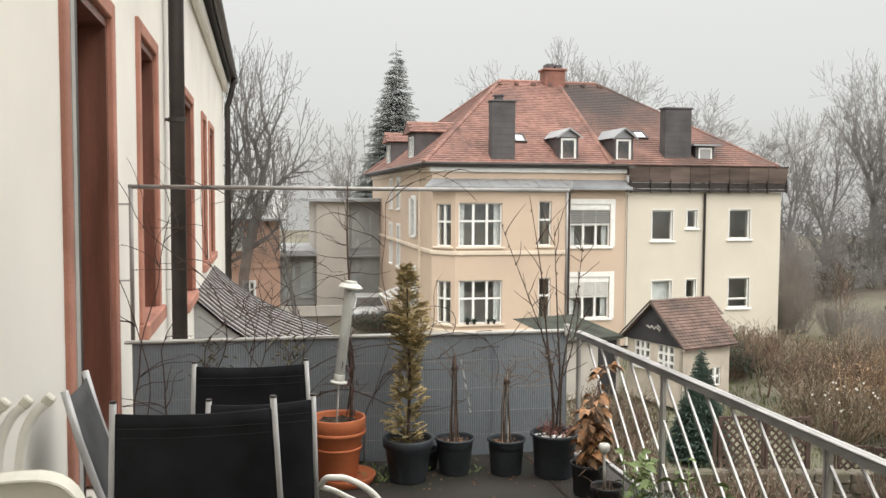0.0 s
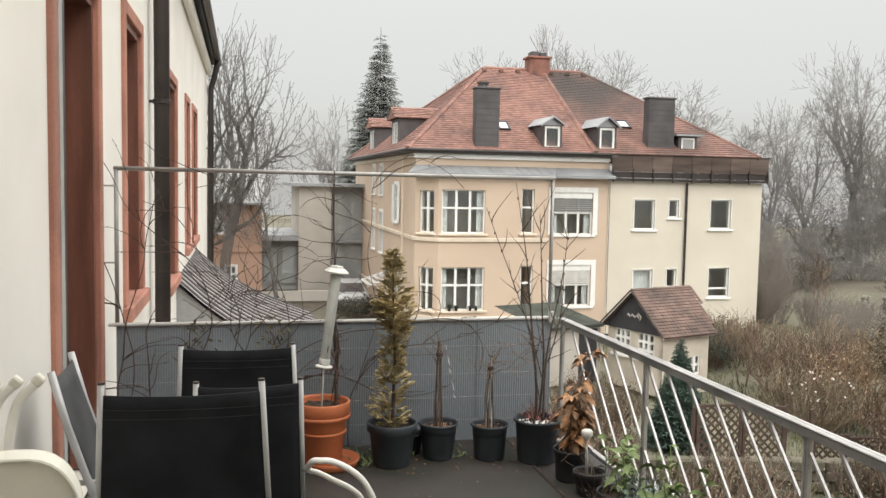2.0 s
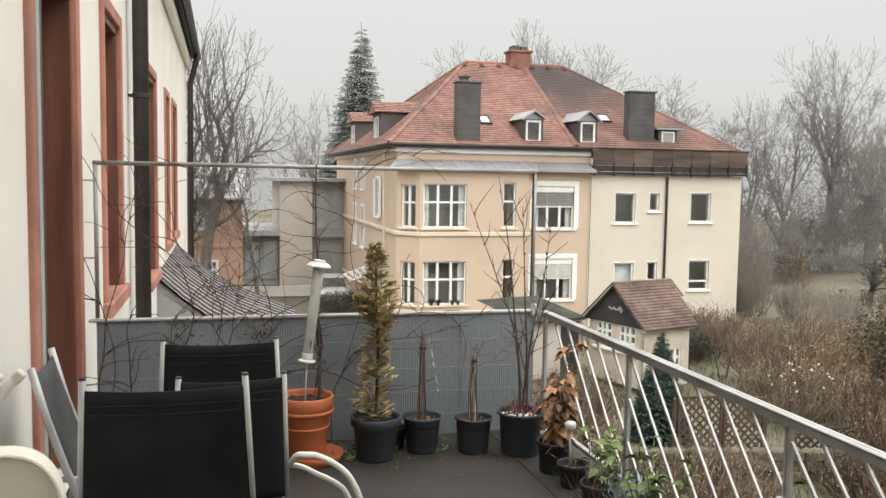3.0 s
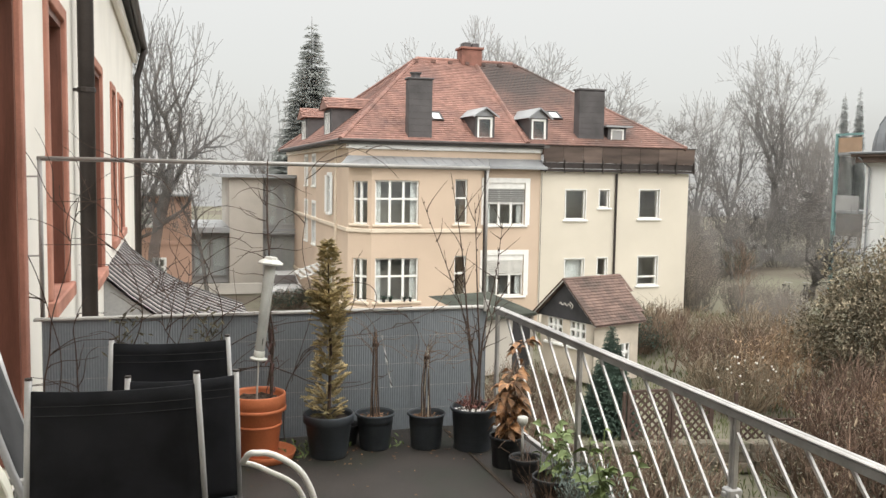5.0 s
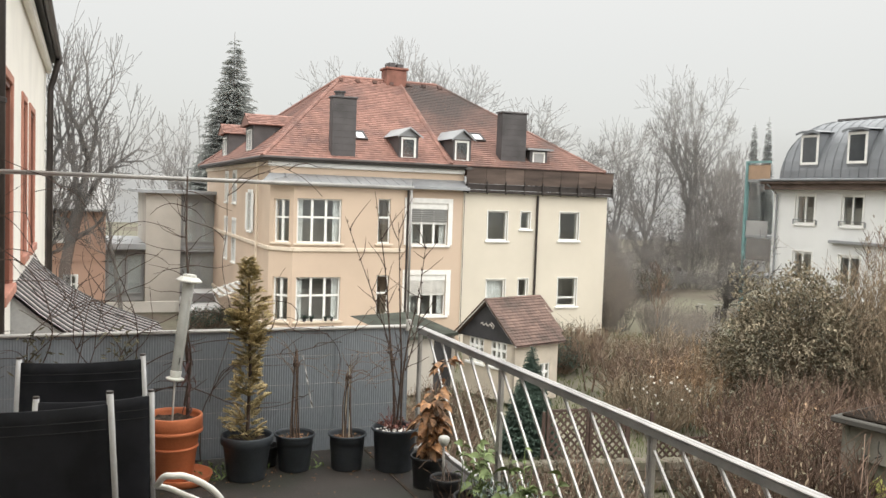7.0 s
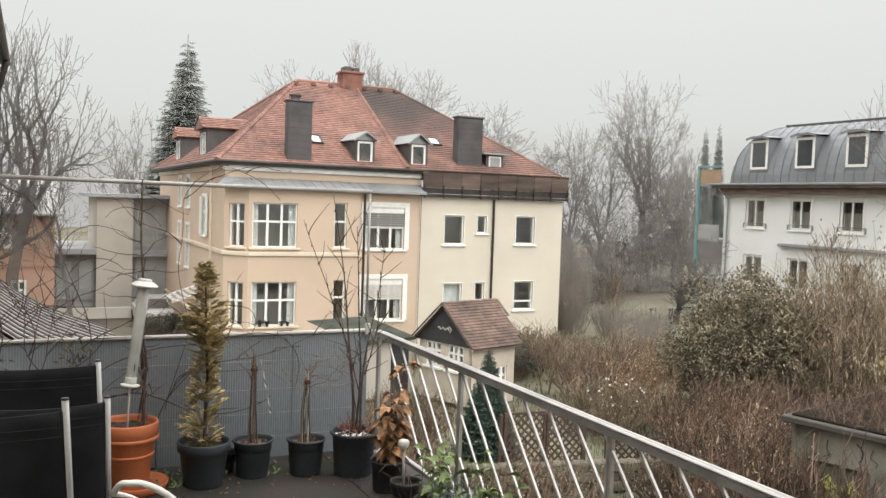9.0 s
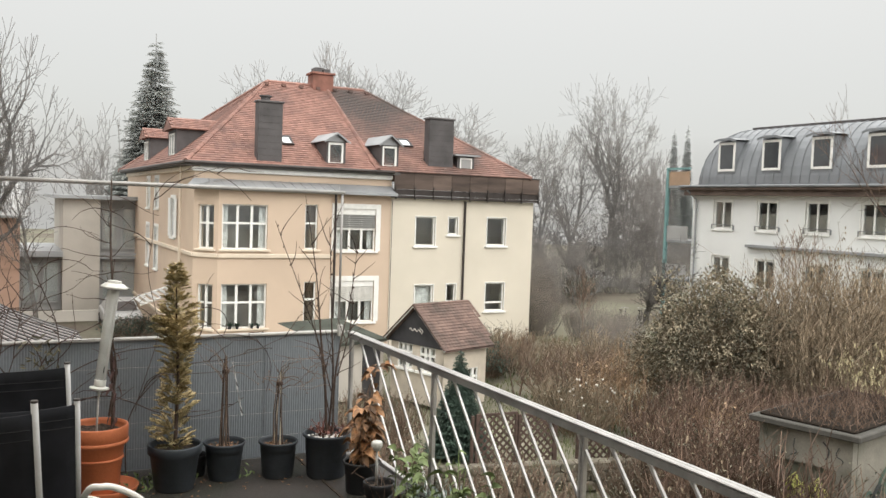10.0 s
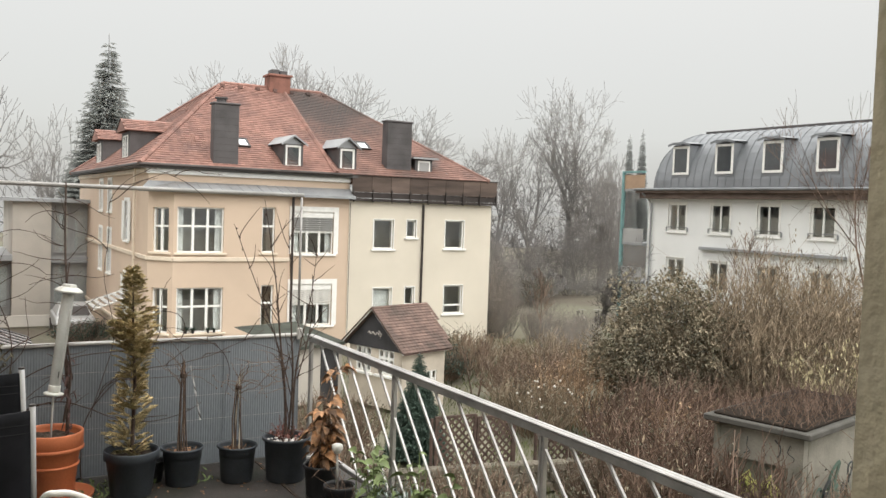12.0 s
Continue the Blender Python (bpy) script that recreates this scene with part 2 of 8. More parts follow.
LIME = mat("lime_wall_paint", (0.42, 0.43, 0.12), 0.7, 0.25, 6, 50, 0.0)
CREAM_SHED = mat("shed_render", (0.54, 0.48, 0.40), 0.9, 0.15, 1.5, 40, 0.2)
FELT = mat("green_grey_felt", (0.055, 0.06, 0.05), 0.95, 0.3, 1.5, 40, 0.2, spec=0.15)


# ---------------------------------------------------------------- mesh tools
class Shape:
    """Vertices and faces gathered for one mesh."""

    def __init__(self):
        self.v, self.f = [], []

    def quad(self, *pts):
        n = len(self.v)
        self.v.extend(tuple(p) for p in pts)
        self.f.append(tuple(range(n, n + len(pts))))
        return self

    def box(self, x0, y0, z0, x1, y1, z1, m=None, chamfer=0.0):
        n = len(self.v)
        pts = [(x, y, z) for z in (z0, z1) for y in (y0, y1) for x in (x0, x1)]
        fs = [(0, 2, 3, 1), (4, 5, 7, 6), (0, 1, 5, 4), (2, 6, 7, 3), (0, 4, 6, 2), (1, 3, 7, 5)]
        if chamfer:
            b = bmesh.new()
            vs = [b.verts.new(p) for p in pts]
            for f in fs:
                b.faces.new([vs[i] for i in f])
            bmesh.ops.bevel(b, geom=b.edges[:], offset=chamfer, segments=1, affect="EDGES", profile=0.5)
            b.verts.index_update()
            pts = [tuple(v.co) for v in b.verts]
            fs = [tuple(v.index for v in f.verts) for f in b.faces]
            b.free()
        self.v.extend([tuple(m @ Vector(p)) for p in pts] if m else pts)
        self.f.extend(tuple(n + i for i in f) for f in fs)
        return self

    def tube(self, pts, radii, sides=6, close=True):
        pts = [Vector(p) for p in pts]
        if not hasattr(radii, "__len__"):
            radii = [radii] * len(pts)
        n = len(self.v)
        d = (pts[-1] - pts[0])
        side = d.cross(Vector((0.31, 0.87, 0.12)))
        if side.length < 1e-6:
            side = d.cross(Vector((1, 0, 0)))
        for i, p in enumerate(pts):
            d = pts[min(i + 1, len(pts) - 1)] - pts[max(i - 1, 0)]
            d.normalize()
            side = (side - d * side.dot(d))
            if side.length < 1e-6:
                side = d.orthogonal()
            side.normalize()
            other = d.cross(side)
            for k in range(sides):
                a = 2 * math.pi * k / sides
                self.v.append(tuple(p + (side * math.cos(a) + other * math.sin(a)) * radii[i]))
        for i in range(len(pts) - 1):
            for k in range(sides):
                a, b = n + i * sides + k, n + i * sides + (k + 1) % sides
                self.f.append((a, b, b + sides, a + sides))
        if close:
            self.f.append(tuple(n + k for k in reversed(range(sides))))
            self.f.append(tuple(n + (len(pts) - 1) * sides + k for k in range(sides)))
        return self

    def lathe(self, profile, sides=32, centre=(0, 0, 0), m=None):
        n = len(self.v)
        for r, z in profile:
            for k in range(sides):
                a = 2 * math.pi * k / sides
                p = Vector((centre[0] + r * math.cos(a), centre[1] + r * math.sin(a), centre[2] + z))
                self.v.append(tuple(m @ p if m else p))
        for i in range(len(profile) - 1):
            for k in range(sides):
                a, b = n + i * sides + k, n + i * sides + (k + 1) % sides
                self.f.append((a, b, b + sides, a + sides))
        self.f.append(tuple(n + k for k in reversed(range(sides))))
        self.f.append(tuple(n + (len(profile) - 1) * sides + k for k in range(sides)))
        return self

    def leaf(self, p, d, up, length, width, fold=0.25):
        """A small folded leaf blade from p along d."""
        p, d = Vector(p), Vector(d).normalized()
        s = d.cross(Vector(up))
        if s.length < 1e-4:
            s = d.orthogonal()
        s.normalize()
        u = s.cross(d)
        n = len(self.v)
        mid = p + d * length * 0.45
        self.v.extend(tuple(q) for q in (p, mid + s * width * 0.5 + u * fold * width, p + d * length, mid - s * width * 0.5 + u * fold * width))
        self.f.append((n, n + 1, n + 2))
        self.f.append((n, n + 2, n + 3))

    def grid(self, fn, nu, nv):
        """A sheet of nu x nv cells with shared corners, fn(u, v) for u and v in 0..1."""
        n = len(self.v)
        for j in range(nv + 1):
            for i in range(nu + 1):
                self.v.append(tuple(fn(i / nu, j / nv)))
        for j in range(nv):
            for i in range(nu):
                a = n + j * (nu + 1) + i
                self.f.append((a, a + 1, a + nu + 2, a + nu + 1))
        return self

    def mesh(self, name, smooth=False):
        me = bpy.data.meshes.new(name)
        me.from_pydata(self.v, [], self.f)
        if smooth:
            me.polygons.foreach_set("use_smooth", [True] * len(me.polygons))
        me.update()
        return me


def bent(pts, k=6):
    """Points of a smooth curve through pts."""
    pts = [Vector(p) for p in pts]
    ext = [2 * pts[0] - pts[1], *pts, 2 * pts[-1] - pts[-2]]
    out = []
    for a, b, c, d in zip(ext, ext[1:], ext[2:], ext[3:]):
        for i in range(k):
            t = i / k
            out.append(0.5 * (2 * b + (c - a) * t + (2 * a - 5 * b + 4 * c - d) * t * t + (3 * b - a - 3 * c + d) * t ** 3))
    return [*out, pts[-1]]


def taper(n, a, b):
    return [a + (b - a) * i / n for i in range(n + 1)]


def part(name, shape, material, parent=None, label="", m=None, smooth=False, kind=""):
    """One mesh object, under a thing or a part if parent is given."""
    me = shape if isinstance(shape, bpy.types.Mesh) else shape.mesh(name, smooth)
    if not me.materials:
        me.materials.append(material)
    ob = new(name, me)
    if parent:
        ob.parent = parent
    if m:
        ob.matrix_local = m
    return tagged(ob, label, kind=kind)


def thing(name, label, category, m=None, group="", kind=""):
    ob = new(name)
    ob.empty_display_size = 0.2
    if m:
        ob.matrix_world = m
    return tagged(ob, label, category, group, kind)


def stain(m, centre, radius, dark):
    """A soot stain with ragged edges round one spot of a surface."""
    t = m.node_tree
    p = t.nodes["Principled BSDF"]
    source = p.inputs["Base Color"].links[0].from_socket
    geo = t.nodes.new("ShaderNodeNewGeometry")
    dist = t.nodes.new("ShaderNodeVectorMath")
    dist.operation = "DISTANCE"
    dist.inputs[1].default_value = centre
    t.links.new(geo.outputs["Position"], dist.inputs[0])
    rag = t.nodes.new("ShaderNodeTexNoise")
    rag.inputs["Scale"].default_value, rag.inputs["Detail"].default_value = 0.9, 6
    t.links.new(geo.outputs["Position"], rag.inputs[0])
    wide = t.nodes.new("ShaderNodeMath")
    wide.operation, wide.inputs[1].default_value = "MULTIPLY", radius * 1.6
    t.links.new(rag.outputs[0], wide.inputs[0])
    gap = t.nodes.new("ShaderNodeMath")
    gap.operation = "SUBTRACT"
    t.links.new(wide.outputs[0], gap.inputs[0])
    t.links.new(dist.outputs["Value"], gap.inputs[1])
    span = t.nodes.new("ShaderNodeMapRange")
    span.inputs[1].default_value, span.inputs[2].default_value = -radius * 0.7, radius * 0.5
    span.inputs[3].default_value, span.inputs[4].default_value = 0.0, 0.9
    t.links.new(gap.outputs[0], span.inputs[0])
    mix = t.nodes.new("ShaderNodeMix")
    mix.data_type = "RGBA"
    t.links.new(span.outputs[0], mix.inputs[0])
    t.links.new(source, mix.inputs[6])
    mix.inputs[7].default_value = (*dark, 1)
    t.links.new(mix.outputs[2], p.inputs["Base Color"])


rnd = random.Random(7)


def wall_shape(w, h, holes, thick):
    """A wall in local x (0..w) and z (0..h), front at y=0, with openings (x0, z0, x1, z1) that go through."""
    s = Shape()
    xs = sorted({0, w, *[a for q in holes for a in (q[0], q[2])]})
    zs = sorted({0, h, *[a for q in holes for a in (q[1], q[3])]})
    xs = [x for x in xs if 0 <= x <= w]
    zs = [z for z in zs if 0 <= z <= h]
    for x0, x1 in zip(xs, xs[1:]):
        for z0, z1 in zip(zs, zs[1:]):
            cx, cz = (x0 + x1) / 2, (z0 + z1) / 2
            if any(q[0] < cx < q[2] and q[1] < cz < q[3] for q in holes):
                continue
            s.quad((x0, 0, z0), (x1, 0, z0), (x1, 0, z1), (x0, 0, z1))
            s.quad((x0, thick, z0), (x0, thick, z1), (x1, thick, z1), (x1, thick, z0))
    for a, c, b, d in holes:
        s.quad((a, 0, c), (a, 0, d), (a, thick, d), (a, thick, c))
        s.quad((b, 0, c), (b, thick, c), (b, thick, d), (b, 0, d))
        s.quad((a, 0, c), (a, thick, c), (b, thick, c), (b, 0, c))
        s.quad((a, 0, d), (b, 0, d), (b, thick, d), (a, thick, d))
    s.quad((0, 0, h), (w, 0, h), (w, thick, h), (0, thick, h))
    s.quad((0, 0, 0), (0, 0, h), (0, thick, h), (0, thick, 0))
    s.quad((w, 0, 0), (w, thick, 0), (w, thick, h), (w, 0, h))
    return s


def window_part(parent, m, w, h, cols=2, bars=(), surround=0.0, sill=True, recess=0.12, frame_w=0.06, dressing="", frame_mat=None, name="window", sur_mat=None):
    """A window as a part: frame with mullions (cols), cross bars at heights (0..1), panes, sill; facing local -y, corner at the origin."""
    fm = frame_mat or WHITE_FRAME
    y0, y1 = recess, recess + 0.07
    s = Shape()
    ring = [(0, 0), (w, 0), (w, h), (0, h)]
    hole = [(frame_w, frame_w), (w - frame_w, frame_w), (w - frame_w, h - frame_w), (frame_w, h - frame_w)]
    s.v = [(x, y, z) for y in (y0, y1) for loop in (ring, hole) for x, z in loop]
    for k in range(4):
        n = (k + 1) % 4
        s.f += [(k, n, n + 4, k + 4), (k + 8, k + 12, n + 12, n + 8), (k, k + 8, n + 8, n), (k + 4, n + 4, n + 12, k + 12)]
    win = part(name, s, fm, parent, m=m)
    edges = [frame_w + (w - 2 * frame_w) * i / cols for i in range(cols + 1)]
    levels = [frame_w, *[h * b for b in bars], h - frame_w]
    for x in edges[1:-1]:
        part("mullion", Shape().box(x - 0.05, y0 - 0.01, frame_w, x + 0.05, y1 - 0.004, h - frame_w), fm, win)
    for z in levels[1:-1]:
        for a, b in zip(edges, edges[1:]):
            part("glazing_bar", Shape().box(a + (0.05 if a > frame_w else 0), y0 - 0.006, z - 0.04, b - (0.05 if b < w - frame_w else 0), y1 - 0.008, z + 0.04), fm, win)
    for a, b in zip(edges, edges[1:]):
        for c, d in zip(levels, levels[1:]):
            pane = part("pane", Shape().box(a + 0.03, y0 + 0.03, c + 0.02, b - 0.03, y0 + 0.036, d - 0.02), GLASS, win)
            pane.visible_shadow = False
    if sill:
        part("sill", Shape().box(-0.12, -0.09, -0.09, w + 0.12, y0 + 0.02, -0.005, chamfer=0.012), TRIM if sur_mat is None else sur_mat, win)
    if surround:
        q = Shape()
        q.box(-surround, -0.03, 0, 0, 0.02, h + surround).box(w, -0.03, 0, w + surround, 0.02, h + surround).box(0, -0.03, h, w, 0.02, h + surround)
        part("surround", q, sur_mat or TRIM, win)
    back = y0 + 0.2
    if "curtain" in dressing:
        for x0 in (0.04, w - 0.04 - w * 0.14):
            q = Shape()
            for k in range(8):
                xa = x0 + w * 0.14 * k / 8
                xb = x0 + w * 0.14 * (k + 1) / 8
                q.quad((xa, back + 0.03 * (k % 2), 0.05), (xb, back + 0.03 * ((k + 1) % 2), 0.05), (xb, back + 0.03 * ((k + 1) % 2), h - 0.05), (xa, back + 0.03 * (k % 2), h - 0.05))
            part("curtain", q, CURTAIN, win)
    if "net" in dressing:
        q = Shape()
        for k in range(24):
            xa, xb = w * k / 24, w * (k + 1) / 24
            q.quad((xa, back + 0.05 + 0.02 * (k % 2), 0.05), (xb, back + 0.05 + 0.02 * ((k + 1) % 2), 0.05), (xb, back + 0.05 + 0.02 * ((k + 1) % 2), h * 0.98), (xa, back + 0.05 + 0.02 * (k % 2), h * 0.98))
        part("net_curtain", q, CURTAIN, win)
    if "blind" in dressing:
        drop = 0.45
        slat_mat = BLIND_GREY if "grey" in dressing else BLIND
        part("blind_box", Shape().box(0.01, y0 - 0.07, h * 0.86, w - 0.01, y0 - 0.062, h - 0.005), WHITE_FRAME, win)
        n = 9
        for k in range(n):
            z = h - (k + 1) * h * drop / n
            part("blind_slat", Shape().box(0.02, y0 - 0.06, z + 0.008, w - 0.02, y0 - 0.035, z + h * drop / n - 0.012), slat_mat, win)
    return win


# ---------------------------------------------------------------- ground, terrace, own building
GZ = -4.7
s = Shape()
steps = [-1500, -300, -90, *range(-40, 100, 4), 140, 400, 1500]
for i, x in enumerate(steps):
    for y in steps:
        bumpy = 0.10 * noise.noise((x * 0.11, y * 0.11, 0)) if 4 < abs(x) < 100 else 0
        s.v.append((x, y + 20, GZ - 0.1 + bumpy))
n = len(steps)
for i in range(n - 1):
    for j in range(n - 1):
        a = i * n + j
        s.f.append((a, a + n, a + n + 1, a + 1))
tagged(part("ground", s, GROUND_MAT, smooth=True), "damp winter garden ground of soil and thin grass", "ground", kind="structure")

# terrace slab on the storey below
tagged(part("floor", Shape().box(-0.8, 0.42, -0.25, 2.46, 6.16, 0.0, chamfer=0.004), FLOOR_MAT), "dark weathered bitumen terrace floor with damp stains", "floor", kind="structure")
tagged(part("floor_joint", Shape().box(1.965, 0.5, 0.001, 1.985, 6.05, 0.006), SOIL), "dark seam strip in the terrace floor", "joint", kind="structure")
tagged(part("wall_terrace_base", Shape().box(-0.8, 0.42, GZ - 0.2, 2.40, 6.10, -0.255), CONCRETE), "concrete base storey under the terrace", "wall", kind="structure")

# long house wall beside the terrace, facing +x
WX, WY0, WY1, EAVE = -0.80, -3.6, 23.3, 4.75
openings = [(4.66, 0.02, 5.92, 2.95), (7.25, 0.86, 8.32, 3.10), (11.2, 0.55, 12.55, 3.08), (14.6, 0.75, 15.5, 3.08), (16.5, 0.75, 17.9, 3.08)]
holes = [(a - WY0 - 0.05, b - GZ - 0.02, c - WY0 + 0.05, d - GZ + 0.05) for a, b, c, d in openings]
tagged(part("wall_west", wall_shape(WY1 - WY0, 10.0, holes, 0.42), PLASTER, m=pose(WX, WY0, GZ, 0, 0, 90)), "off-white plastered house wall with sandstone surrounds", "wall", kind="structure")
tagged(part("wall_west_end", Shape().box(-7.0, WY1 - 0.4, GZ, WX - 0.42, WY1, GZ + 10.0), PLASTER), "white plastered end wall of the house", "wall", kind="structure")


def stone_opening(i, y0, z0, y1, z1, door):
    """Red sandstone surround and a brown timber leaf set deep in the opening."""
    name = ("door_" if door else "window_") + str(i)
    w, h = y1 - y0, z1 - z0
    q = Shape()
    t = 0.11
    q.box(-t, -0.03, 0, 0, 0.40, h + t, chamfer=0.008).box(w, -0.03, 0, w + t, 0.40, h + t, chamfer=0.008).box(0, -0.03, h, w, 0.40, h + t, chamfer=0.008)
    ob = tagged(part(name, q, SANDSTONE, m=pose(WX, y0, z0, 0, 0, 90)), "red sandstone surround with a dark brown timber leaf" if door else "red sandstone window surround with brown closed shutters", "door" if door else "window", kind="structure")
    if not door:
        part("sill", Shape().box(-t - 0.02, -0.07, -0.13, w + t + 0.02, 0.3, -0.003, chamfer=0.012), SANDSTONE, ob)
    leaf_y = 0.24 if door else 0.31
    q = Shape()
    q.box(0.0, 0.006, 0, 0.06, 0.395, h).box(w - 0.06, 0.006, 0, w, 0.395, h).box(0.06, 0.006, h - 0.06, w - 0.06, 0.395, h)
    part("frame", q, DOOR_WOOD, ob)
    leaf = part("leaf", Shape().box(0.065, leaf_y, 0.01, w - 0.065, leaf_y + 0.05, h - 0.065), DOOR_WOOD, ob)
    for k in range(2):
        a = 0.14 + k * (w - 0.14) / 2
        b = a + (w - 0.4) / 2
        for c, d in ((0.12, h * 0.36), (h * 0.41, h - 0.2)):
            part("panel", Shape().box(a, leaf_y - 0.018, c, b, leaf_y - 0.001, d, chamfer=0.008), DOOR_WOOD, leaf)
    return ob


for i, (a, b, c, d) in enumerate(openings):
    ob = stone_opening(i + 1, a, b, c, d, i == 0)
    if i == 0:
        part("weather_strip", Shape().box(0.001, -0.033, 0, 0.085, 0.004, d - b - 0.06), CAP_MAT, ob, "pale grey strip beside the door frame")
        # dark strip in place of the shadow in the door gap
        part("shadow_gap", Shape().box(0.086, -0.027, 0, 0.175, 0.004, d - b - 0.06), GUTTER, ob, "dark strip painted in for the shadowed gap")

# eaves, gutter and roof of the house
s = Shape()
s.quad((WX + 0.22, WY0, EAVE), (WX + 0.22, WY1 + 0.45, EAVE), (WX - 0.1, WY1 + 0.45, EAVE + 0.12), (WX - 0.1, WY0, EAVE + 0.12))
s.quad((WX + 0.22, WY0, EAVE + 0.16), (WX - 5.0, WY0, EAVE + 4.4), (WX - 5.0, WY1 + 0.45, EAVE + 4.4), (WX + 0.22, WY1 + 0.45, EAVE + 0.16))
s.quad((WX + 0.22, WY0, EAVE), (WX + 0.22, WY0, EAVE + 0.16), (WX + 0.22, WY1 + 0.45, EAVE + 0.16), (WX + 0.22, WY1 + 0.45, EAVE))
s.quad((WX + 0.22, WY1 + 0.45, EAVE), (WX + 0.22, WY1 + 0.45, EAVE + 0.16), (WX - 5, WY1 + 0.45, EAVE + 4.4), (WX - 5, WY1 + 0.45, EAVE + 4.2), (WX - 0.1, WY1 + 0.45, EAVE + 0.12))
tagged(part("roof_eaves", s, SLATE), "dark slate eaves of the white house", "roof", kind="structure")
part("cornice", Shape().box(WX, WY0, EAVE - 0.28, WX + 0.12, WY1, EAVE - 0.03, chamfer=0.03), PLASTER, None, kind="structure")
g = thing("gutter", "dark brown half-round gutter along the eaves", "gutter", kind="structure")
part("channel", Shape().tube([(WX + 0.29, WY0, EAVE + 0.06), (WX + 0.29, WY1 + 0.4, EAVE + 0.06)], 0.075, 8), GUTTER, g, smooth=True)


def downpipe(y, zb, top, r, label):
    g = thing("downpipe", label, "downpipe")
    part("pipe", Shape().tube([(WX + 0.29, y, top), (WX + 0.27, y, top - 0.12), (WX + 0.18, y, top - 0.5), (WX + 0.12, y, top - 0.7), (WX + 0.12, y, zb)], r, 12), GUTTER, g, smooth=True)
    z = zb + 1.5
    while z < top - 2.0:
        q = Shape().lathe([(r + 0.002, -0.025), (r + 0.012, -0.02), (r + 0.012, 0.02), (r + 0.002, 0.025)], 12, (WX + 0.12, y, z))
        q.box(WX, y - 0.015, z - 0.015, WX + 0.12 - r, y + 0.015, z + 0.015)
        part("bracket", q, GUTTER, g)
        z += 2.9
    return g


downpipe(9.15, GZ, EAVE, 0.075, "thick dark brown downpipe on the white wall")
downpipe(22.6, GZ, EAVE, 0.07, "dark brown downpipe at the house corner")

# room from which the terrace is seen: wall with an open window, and its walls behind
s = wall_shape(6.0, 9.7, [(0.75, 0.7 - GZ, 1.807, 2.75 - GZ)], 0.30)
tagged(part("wall_south", s, REVEAL, m=pose(-1.25, 0.15, GZ, 0, 0, 0)), "plastered wall with the open window to the terrace", "wall", kind="structure")
s = Shape()
s.box(-0.795, -3.4, -0.2, 4.7, 0.14, -0.02).box(-0.795, -3.4, 2.9, 4.7, 0.14, 3.0).box(4.7, -3.4, -0.2, 4.8, 0.14, 3.0).box(-0.795, -3.5, -0.2, 4.8, -3.4, 3.0)
tagged(part("room_shell", s, PLASTER), "plain white room behind the window", "wall", kind="structure")

# ---------------------------------------------------------------- screen at the end of the terrace
FY = 6.10
fence = thing("privacy_screen", "grey-blue reed privacy screen with pale cap across the terrace end", "fence", m=pose(0, 0, 0))
s = Shape()
x, k = -0.71, 0
prof = []
while x < 2.30:
    prof.append((x, 0.0 if k % 2 else 0.0016 + 0.0012 * noise.noise((x * 9, 1, 0))))
    x += 0.0083
    k += 1
for i in range(len(prof) - 1):
    (xa, da), (xb, db) = prof[i], prof[i + 1]
    s.quad((xa, FY - da, 0.02), (xb, FY - db, 0.02), (xb, FY - db, 0.878), (xa, FY - da, 0.878))
part("reed_mat", s, REED, fence, kind="stuff")
part("backing", Shape().box(-0.71, FY + 0.002, 0.01, 2.30, FY + 0.03, 0.875), REED, fence)
part("cap", Shape().box(-0.76, FY - 0.02, 0.88, 2.33, FY + 0.035, 0.899, chamfer=0.005), CAP_MAT, fence, "pale weathered cap rail")
for z in (0.16, 0.33, 0.50, 0.70):
    pts = [(-0.71 + 3.01 * i / 30, FY - 0.013, z + 0.006 * noise.noise((i * 0.7, z * 9, 0))) for i in range(31)]
    part("wire", Shape().tube(pts, 0.0011, 4), RAIL_DARK, fence)
for x in (-0.16, 0.42, 1.13, 1.74):
    part("sheet_overlap", Shape().box(x, FY - 0.0075, 0.02, x + 0.012, FY - 0.0035, 0.877), REED, fence)
for x in (-0.70, 0.8, 2.29):
    part("post", Shape().tube([(x, FY + 0.05, -0.2), (x, FY + 0.05, 0.875)], 0.02, 10), RAIL_MAT, fence, smooth=True)

part("end_cap", Shape().box(2.265, FY - 0.045, 0.86, 2.305, FY - 0.022, 0.945, chamfer=0.006), CAP_MAT, fence, "pale plastic cap on the corner post")

tr = thing("steel_trellis", "thin grey steel tube frame above the screen", "trellis")
part("top_bar", Shape().tube([(-0.72, FY, 1.913), (2.30, FY, 1.905)], 0.0145, 10), RAIL_DARK, tr, smooth=True)
part("upright", Shape().tube([(-0.705, FY, 0.907), (-0.705, FY, 1.91)], 0.014, 10), RAIL_DARK, tr, smooth=True)
part("upright", Shape().tube([(2.285, FY, 0.907), (2.285, FY, 1.90)], 0.009, 10), RAIL_DARK, tr, smooth=True)
for z in (1.80, 1.30):
    part("wall_tie", Shape().tube([(-0.80, FY, z), (-0.705, FY, z)], 0.006, 6), RAIL_MAT, tr)

